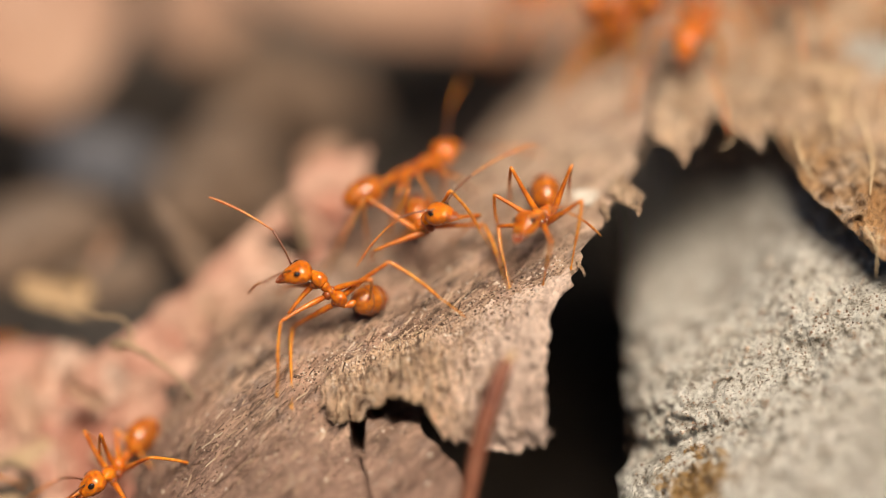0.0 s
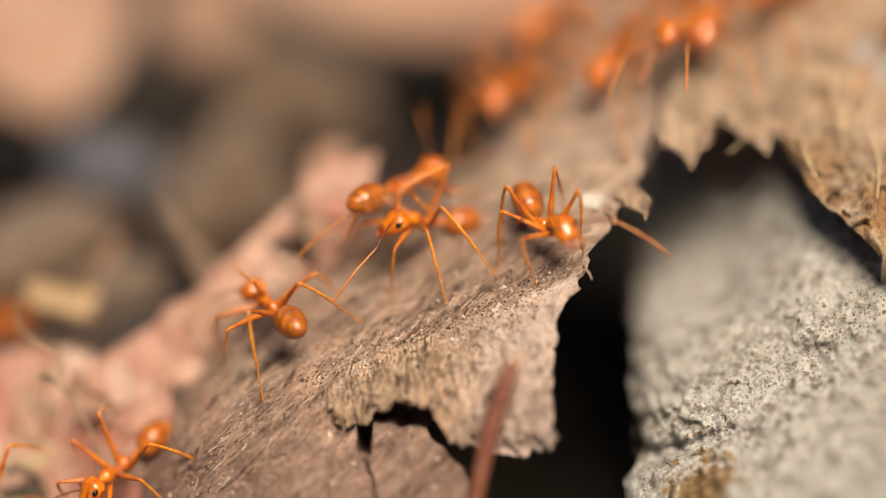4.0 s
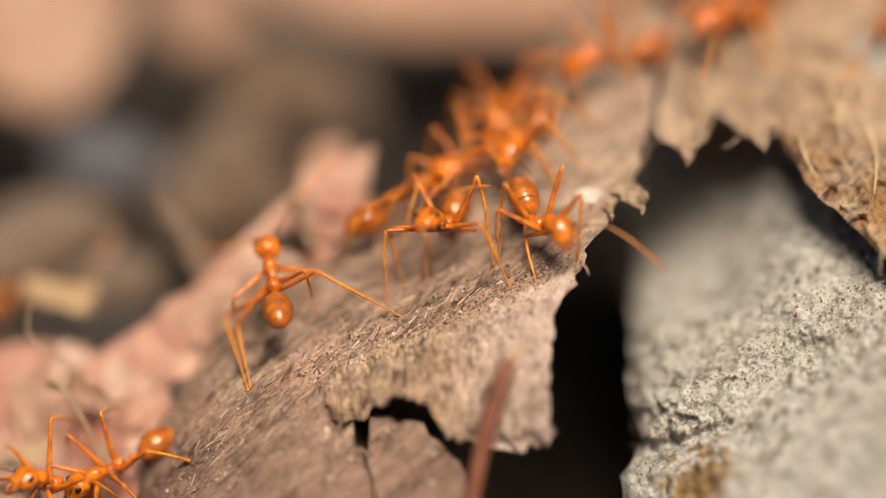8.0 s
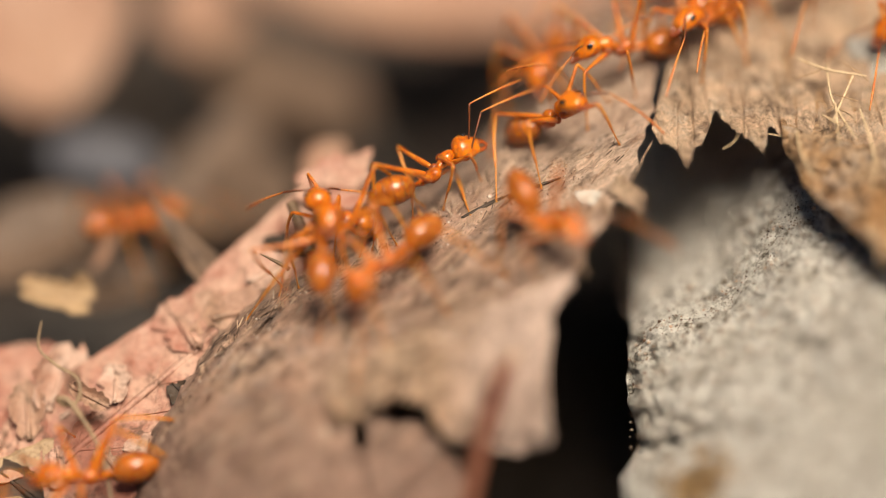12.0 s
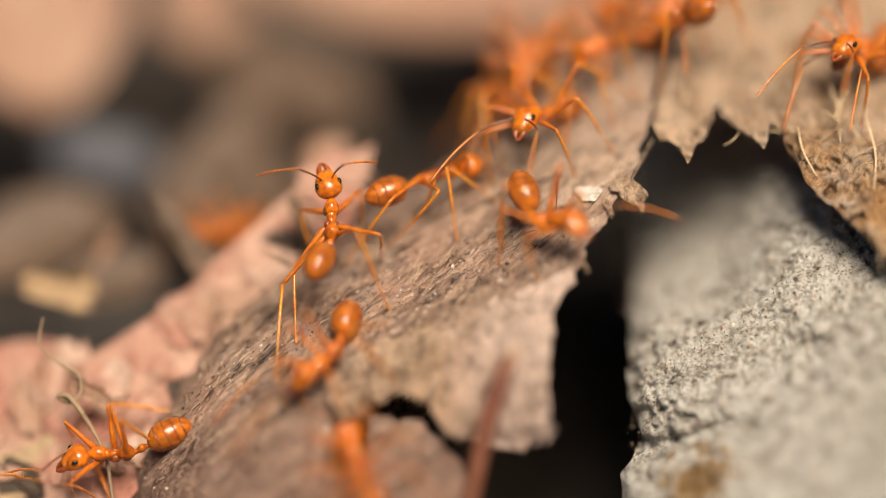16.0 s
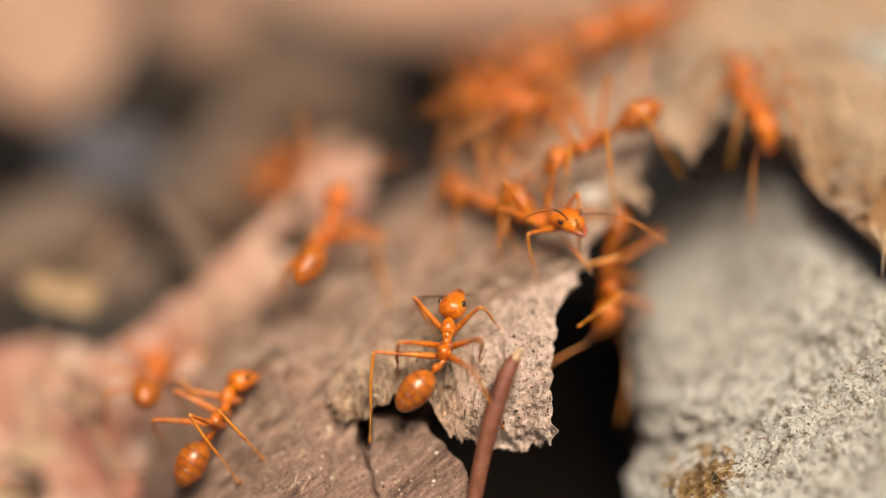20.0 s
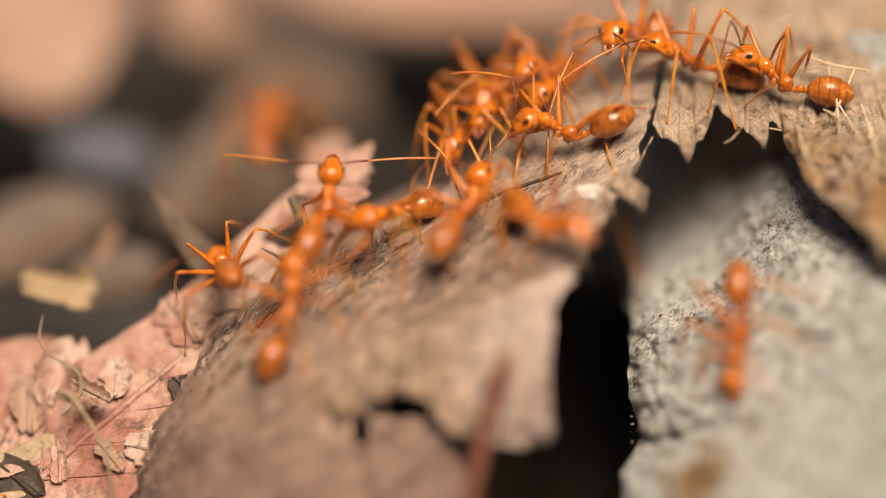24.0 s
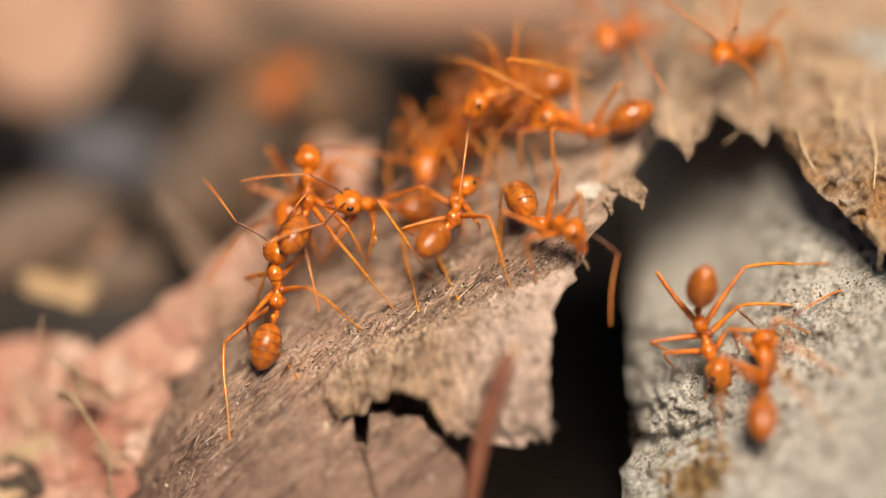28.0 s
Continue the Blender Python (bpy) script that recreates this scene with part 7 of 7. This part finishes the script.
        (12, 8.42, 9.77, 5.17, 7.54, -1), (14.5, 6.23, 8.74, 8.0, 8.92, 1), (15, 5.7, 8.71, 8.35, 8.99, 1), (16, 5.1, 8.14, 7.93, 8.74, 1),
        (18, 4.81, 9.77, 6.76, 8.88, 1), (19, 5.27, 9.8, 5.98, 8.03, -1), (20, 5.0, 9.3, 7.5, 8.6, 1), (21, 4.6, 9.0, 7.4, 8.6, 1),
        (23.5, 4.5, 7.61, 10.44, 7.79, 1), (24, 4.57, 7.65, 10.76, 7.82, 1), (25, 4.85, 7.79, 11.22, 7.61, 1), (26, 5.31, 8.0, 12.39, 7.65, 1),
        (27, 5.56, 7.61, 12.28, 8.14, 1), (28, 6.16, 7.79, 12.53, 8.32, 1),
    ]),
    "plate": ("plate", ((0, 1.9), (25.4, 1.9), (26.6, -0.6), (28, -3.0)), [
        (0, 16.1, 13.49, 17.34, 15.26, 1), (3, 15.72, 14.26, 15.18, 15.86, 1), (6, 18.76, 15.04, 21.59, 15.4, 1), (9, 16.14, 14.9, 19.68, 15.08, 1),
        (10, 17.2, 14.16, 15.79, 15.57, 1), (11, 15.22, 14.72, 17.87, 15.61, 1), (12, 15.96, 14.97, 18.79, 15.54, 1),
        (15, 14.37, 12.78, 10.83, 12.95, -1), (16, 13.95, 13.98, 16.42, 14.87, -1), (18, 17.03, 13.24, 21.27, 12.18, 1),
        (19, 18.02, 10.69, 21.91, 9.8, 1), (20, 20.14, 7.54, 19.08, 10.9, 1), (21, 26.58, 9.84, 22.33, 10.72, -1),
        (22.5, 23.1, 10.65, 27.34, 9.95, 1), (23.5, 19.29, 11.68, 23.89, 9.91, 1), (24, 18.9, 11.72, 23.68, 9.77, 1),
        (24.6, 16.03, 10.99, 20.27, 10.99, 1), (25, 11.4, 9.38, 17.77, 10.62, 1), (26, 8.7, 10.75, 14.8, 10.3, 1),
        (27, 4.2, 10.3, 9.6, 11.0, 1), (28, 1.8, 9.0, 6.8, 9.9, 1),
    ]),
    "plate_two": ("plate", 1.9, [
        (0, 21.59, 19.5, 24.78, 19.86, 1), (9, 21.8, 19.15, 24.99, 19.5, 1), (14, 24.64, 17.62, 27.83, 18.33, 1),
        (16, 25.63, 12.57, 28.81, 13.27, 1), (17.6, 25.17, 16.72, 28.35, 15.66, 1),
        (18.2, 19.13, 14.02, 23.38, 14.73, 1), (18.6, 14.36, 12.34, 19.11, 13.12, 1), (19, 8.99, 8.39, 14.48, 10.51, 1), (20, 6.87, 5.42, 12, 8, 1), (21, 4.81, 7.01, 9.59, 7.36, 1),
        (24, 12.88, 12.25, 16.42, 11.18, 1), (25, 19.18, 15.2, 22.37, 15.2, 1), (25.6, 18.76, 14.6, 21.59, 14.37, 1),
        (26, 18.05, 13.13, 20.88, 13.49, 1), (27, 17.59, 11.86, 20.42, 12.67, 1), (28, 17.31, 11.96, 20.14, 12.46, 1),
    ]),
    "far": ("bark", 2.2, [
        (0, 10.62, 14.37, 13.45, 15.61, -1), (3, 14.65, 15.15, 16.95, 13.91, 1), (6, 13.1, 13.1, 15.93, 13.45, 1), (8, 8.25, 12.18, 13.2, 12.88, 1),
        (9, 9.06, 13.49, 13.66, 12.95, -1), (10, 8.35, 12.57, 13.31, 12.74, 1), (11, 9.2, 13.84, 13.27, 12.78, 1),
        (12, 9.42, 13.13, 14.19, 13.31, 1), (15, 9.42, 12.6, 13.66, 12.78, 1), (16, 8.99, 12.74, 13.59, 13.8, 1), (18, 9.24, 13.31, 13.13, 14.37, 1),
        (19, 10.23, 14.05, 13.77, 14.41, 1), (21, 8.88, 13.91, 12.78, 14.26, 1), (24, 10.76, 13.84, 13.95, 13.84, 1),
        (28, 10.41, 13.45, 12.53, 13.8, 1),
    ]),
    "wander": ("hollow", 2.4, [
        (0, -29.73, -7.04, -32.92, -8.46, -1), (1, -29.02, -5.7, -31.86, -7.11, -1), (3, -27.47, -5.03, -30.3, -6.09, -1),
        (5, -31.18, -4.04, -35.08, -5.46, -1), (9.5, -29.87, -3.52, -33.06, -4.23, -1), (10, -26.69, -1.95, -29.17, -3.54, -1),
        (11, -24.07, 0.92, -26.72, -0.85, -1), (12, -18.72, 2.51, -22.62, 1.45, -1), (12.5, -19.93, 2.83, -23.47, 1.77, -1),
        (14.5, -17.13, 2.19, -20.32, 1.31, -1), (15, -14.48, 1.63, -17.84, 0.92, -1), (16, -13.31, 1.42, -16.14, 0.35, -1),
        (17, -11.65, 3.75, -13.77, 1.98, -1), (20, -10.3, 5.59, -11.72, 3.82, -1), (24, -11.89, 9.59, -12.25, 6.41, -1),
        (25, -10.37, 9.91, -10.9, 7.43, -1), (28, -10.48, 12.03, -11.54, 9.56, -1),
    ]),
    "far_two": ("hind", 2.2, [
        (0, 7.08, 18.09, 9.2, 19.5, 1), (6, 4.96, 13.63, 7.08, 15.04, 1), (8, 3.29, 8.46, 5.06, 9.7, 1), (9.5, 5.17, 9.57, 7.29, 10.99, 1),
        (12, 6.23, 11.72, 7.65, 13.49, 1), (20, 3.86, 10.19, 5.98, 10.9, 1), (24, 2.27, 9.59, 4.04, 11.01, 1), (26, 7.43, 10.65, 10.62, 9.59, -1),
        (28, 2.62, 9.91, 5.8, 10.97, 1),
    ]),
    "far_three": ("hind", 2.2, [
        (0, 11.33, 19.5, 14.16, 20.21, 1), (12, 10.48, 18.79, 12.95, 19.5, 1), (15, 6.23, 13.31, 8.35, 14.72, 1), (18, 3.22, 10.12, 5.17, 11.72, 1),
        (21, 1.45, 9.31, 3.4, 10.9, 1), (24, 0.32, 6.41, 2.44, 8.18, 1), (28, -1.45, 4.96, 0.5, 6.55, 1),
    ]),
    "far_four": ("hind", 2.2, [
        (0, 16.64, 19.5, 19.47, 19.86, 1), (14, 14.03, 17.62, 16.86, 18.33, 1), (17, 9.24, 14.72, 12.07, 15.43, 1),
        (21, 4.99, 11.08, 7.65, 12.32, 1), (24, 2.4, 8.4, 4.7, 9.6, 1), (28, 1.2, 6.9, 3.3, 8.4, 1),
    ]),
    "far_five": ("hind", 2.2, [
        (0, 22.65, 17.73, 25.48, 18.44, 1), (20, 12.71, 15.15, 15.54, 15.86, 1), (24, 6.2, 9.9, 8.7, 10.8, 1),
        (28, 4.6, 8.6, 7.4, 9.5, 1),
    ]),
}


def scaled(m):
    return Matrix.Translation(m.translation * MM) @ m.to_3x3().to_4x4()


def limited(way, axis, most):
    """way, turned back to at most so many degrees from axis."""
    a = way.angle(axis)
    return way if a <= radians(most) else axis.lerp(way, radians(most) / a).normalized()


def bend_knee(hip, d, x, h, up, near):
    """The knee on its circle, where it shows nearest to its place."""
    side = d.cross(up)
    best = None
    for k in range(-16, 17):
        q = hip + d * x + (up * math.cos(k * 0.16) + side * math.sin(k * 0.16)) * h
        miss = (seen(q) - near).length + 0.012 * abs(k)
        if best is None or miss < best[0]:
            best = (miss, q)
    return best[1]


def best_foot(kind, surf, hip, a, b, up, known):
    """The foot on the surface near its place, from which the knee can reach its own."""
    knee, foot = Vector(known[:2]), Vector(known[2:])
    best = None
    for k in (-0.36, -0.24, -0.12, 0.0, 0.12, 0.24, 0.36):
        for side in (-0.2, 0.0, 0.2):
            shift = (foot - knee) * k + Vector((knee.y - foot.y, foot.x - knee.x)) * side
            p = foot + shift
            q = lifted(p.x, p.y, float(surf(p.x, p.y)))
            for _ in range(2):
                q = lifted(p.x, p.y, footing(kind, q.copy(), 0.35).z)
            q = footing(kind, q, 0.35)
            d = q - hip
            dist = min(max(d.length, abs(a - b) + 0.15), a + b - 0.05)
            over = abs(d.length - dist)
            d.normalize()
            x = (a * a - b * b + dist * dist) / (2 * dist)
            h = math.sqrt(max(a * a - x * x, 0.0))
            miss = (seen(bend_knee(hip, d, x, h, (up - d * up.dot(d)).normalized(), knee)) - knee).length + 0.45 * shift.length + over
            if best is None or miss < best[0]:
                best = (miss, q)
    return best[1]


def animate_ant(parts, kind, high, rows, told, seed):
    root, head, feelers, legs, rear = parts
    surf = SURFACE[kind]
    rnd = random.Random(seed)
    heights = high if isinstance(high, tuple) else ((0, high), (28, high))

    def high_at(t):
        return float(np.interp(t, [q[0] for q in heights], [q[1] for q in heights]))
    stances = [(t, full_stance(surf, high_at(t), row, limbs)) for t, row, limbs in told]
    stances += [(t, stance(surf, high_at(t), *r)) for t, *r in rows if all(abs(t - q[0]) > 0.35 for q in told)]
    stances.sort(key=lambda q: q[0])
    # finer steps, so that the legs walk while the body glides
    times = set()
    for (t0, s0), (t1, s1) in zip(stances, stances[1:]):
        n = max(1, min(8, int((s1[0] - s0[0]).length / 1.6)), int((t1 - t0) / 0.8) if t1 - t0 < 6 else 2)
        times |= {round(t0 + (t1 - t0) * k / n, 3) for k in range(n)}
    times = sorted(times | {stances[-1][0]})
    keyt = [t for t, _ in stances]
    poses, planted = [], {}
    tracks = {id(o): (o, []) for leg in legs for o in leg[2:]}
    heads, tails, swing = [], [], [[], [], [], []]
    for t in times:
        k = max(i for i, q in enumerate(keyt) if q <= t + 1e-3)
        k2 = min(k + 1, len(keyt) - 1)
        f = 0 if k2 == k else max(0.0, (t - keyt[k]) / (keyt[k2] - keyt[k]))
        f = 0 if f < 1e-3 else f
        (p0, f0, n0, h0, g0, l0), (p1, f1, n1, h1, g1, l1) = stances[k][1], stances[k2][1]
        mid, fwd, n = p0.lerp(p1, f), f0.lerp(f1, f), n0.lerp(n1, f)
        if fwd.length < 0.3:
            fwd = f0 + n0.cross(f0) * 0.6
        fwd.normalize()
        m = aim(mid, fwd, n)
        high = high_at(t)
        if f:
            q = float(surf(mid.x, mid.y)) + (high - 0.1) / max(n.z, 0.45)
            m.translation.z = max(mid.z, min(q, mid.z + 2))
        poses.append((t, BENCH @ scaled(m)))
        inv, turn = m.inverted(), m.to_3x3()
        along = (fwd - n * fwd.dot(n))
        along = along.normalized() if along.length > 0.2 else Vector((0, 1, 0))
        across = n.cross(along)
        ground = m.translation - n * (high + 0.1)
        # head and gaster
        droop = radians((36 if fwd.z > 0.45 else 20) + rnd.uniform(-8, 8))
        yaw = radians(rnd.uniform(-12, 12))
        plain = turn @ Vector((math.cos(droop) * math.cos(yaw), math.sin(yaw), -math.sin(droop)))
        face = (h0 or plain).lerp(h1 or plain, f).normalized() if h0 or h1 else plain
        crown = n + Vector((0, 0.6, 0)) - fwd * 0.3
        hm = aim(m @ Vector(HEAD_AT), limited(face, fwd, 88), crown)
        heads.append((t, scaled(inv @ hm)))
        plain = turn @ Vector((-1, 0, 0.08))
        tail = limited((g0 or plain).lerp(g1 or plain, f).normalized(), -fwd, 80)
        pivot = Vector((WAIST_X, 0, -0.08))
        bent = inv.to_3x3() @ tail
        tails.append((t, scaled(aim(pivot, -bent, Vector((0, 0, 1))) @ Matrix.Translation(-pivot))))

        def place_of(key):
            a, b = l0.get(key), l1.get(key)
            if a and b:
                return tuple(p + (q - p) * f for p, q in zip(a, b))
            return (a if f < 0.5 else None) or (b if f >= 0.5 else None)
        for row, side, upper, lower in legs:
            a, b = REACH[row]
            hip = m @ Vector((HIPS[row][0], HIPS[row][1] * side, HIPS[row][2]))
            known = place_of(("L" if side > 0 else "R") + str(row + 1))
            if known:
                foot = best_foot(kind, surf, hip, a, b, n, known)
            else:
                want = footing(kind, ground + along * FEET[row][0] + across * FEET[row][1] * side)
                old = planted.get((row, side))
                slack = 1.2 + 0.6 * ((row + (side > 0)) % 2)
                foot = old if old and (old - want).length < slack and (old - hip).length < a + b - 0.1 else want
                if foot is want:
                    foot = footing(kind, want + (along * rnd.uniform(-0.4, 0.4) + across * rnd.uniform(-0.3, 0.3)))
            planted[(row, side)] = foot
            d = foot - hip
            dist = min(max(d.length, abs(a - b) + 0.15), a + b - 0.05)
            d.normalize()
            x = (a * a - b * b + dist * dist) / (2 * dist)
            h = math.sqrt(max(a * a - x * x, 0.0))
            up = n * 1.0 + across * side * 0.25 + along * (0.25 if row == 0 else -0.2 * (row == 2))
            up = up - d * up.dot(d)
            up.normalize()
            knee = bend_knee(hip, d, x, h, up, Vector(known[:2])) if known else hip + d * x + up * h
            m1 = inv @ aim(hip, knee - hip, up)
            thigh = m @ m1
            m2 = thigh.inverted() @ aim(knee, hip + d * dist - knee, up)
            tracks[id(upper)][1].append((t, scaled(m1)))
            tracks[id(lower)][1].append((t, scaled(m2)))
        back = hm.inverted()
        for i, side in enumerate((1, -1)):
            base = hm @ Vector((FEELER_AT[0], FEELER_AT[1] * side, FEELER_AT[2]))
            known = place_of("AL" if side > 0 else "AR")
            if known:
                first = lean_to((lifted(known[0], known[1], base.z) - base).to_2d(), SCAPE_LONG, 1 if face.z > -0.2 else -1)
                elbow = base + first * SCAPE_LONG
                second = lean_to((lifted(known[2], known[3], elbow.z) - elbow).to_2d(), FLAGELLUM_LONG, -0.5)
            else:
                spread, lift = rnd.uniform(0.4, 1.0), rnd.uniform(-0.15, 0.30)
                first = (hm.to_3x3() @ Vector((0.75, spread * side, lift))).normalized()
                elbow = base + first * SCAPE_LONG
                second = (hm.to_3x3() @ Vector((0.9, side * rnd.uniform(0, 0.6), lift - rnd.uniform(0.3, 0.7)))).normalized()
            swing[2 * i].append((t, scaled(back @ aim(base, first, crown + Vector((0.01, 0.02, 0))))))
            swing[2 * i + 1].append((t, scaled(back @ aim(elbow, second, crown + Vector((0.01, 0.02, 0))))))
    if times[-1] < 28.0:
        poses.append((28.0, poses[-1][1]))
    walk(root, poses)
    walk(head, heads)
    for o in rear:
        walk(o, tails)
    for o, rows_of in zip((*feelers[0], *feelers[1]), swing):
        walk(o, rows_of)
    for o, rows_of in tracks.values():
        walk(o, rows_of)


LABELS = {"bark": "orange weaver ant on the weathered bark", "rock": "orange weaver ant on the pale rock", "plate": "orange weaver ant on the spiked bark plate",
          "leaf": "orange weaver ant on the dry leaf litter", "hind": "orange weaver ant on the far side of the ridge", "hollow": "orange weaver ant walking deep in the litter", "edge": "orange weaver ant crossing from bark to rock"}


def motions():
    walk(focus, [(t, BENCH @ Matrix.Translation((0, 0, w * MM))) for t, w in FOCUS])
    for k, (name, (surface, high, rows)) in enumerate(TRACKS.items()):
        animate_ant(build_ant(LABELS[surface]), surface, high, rows, POSES.get(name, ()), 300 + k)
    knob = Vector((-24.4, -9.8, -5.0))
    walk(TENDRIL, [(t, BENCH @ Matrix.Translation((knob + Vector((du, dv, 0))) * MM) @ pose(0, 0, 0, 0, 0, turn) @ Matrix.Translation(-knob * MM)) for t, du, dv, turn in (
        (0, 3.75, 3.5, 25), (1, 3.85, 3.55, 26), (2.6, 3.7, 3.5, 25), (3, 1.6, 4.2, 20), (3.3, -1.6, 4.4, 15), (3.5, -2.0, 3.0, 10),
        (5.5, -0.8, 1.0, 0), (8, -0.8, 1.0, 0), (8.8, 0, 0, 0), (16.5, 0, 0, 0), (28, 0, 0, 0))])


motions()
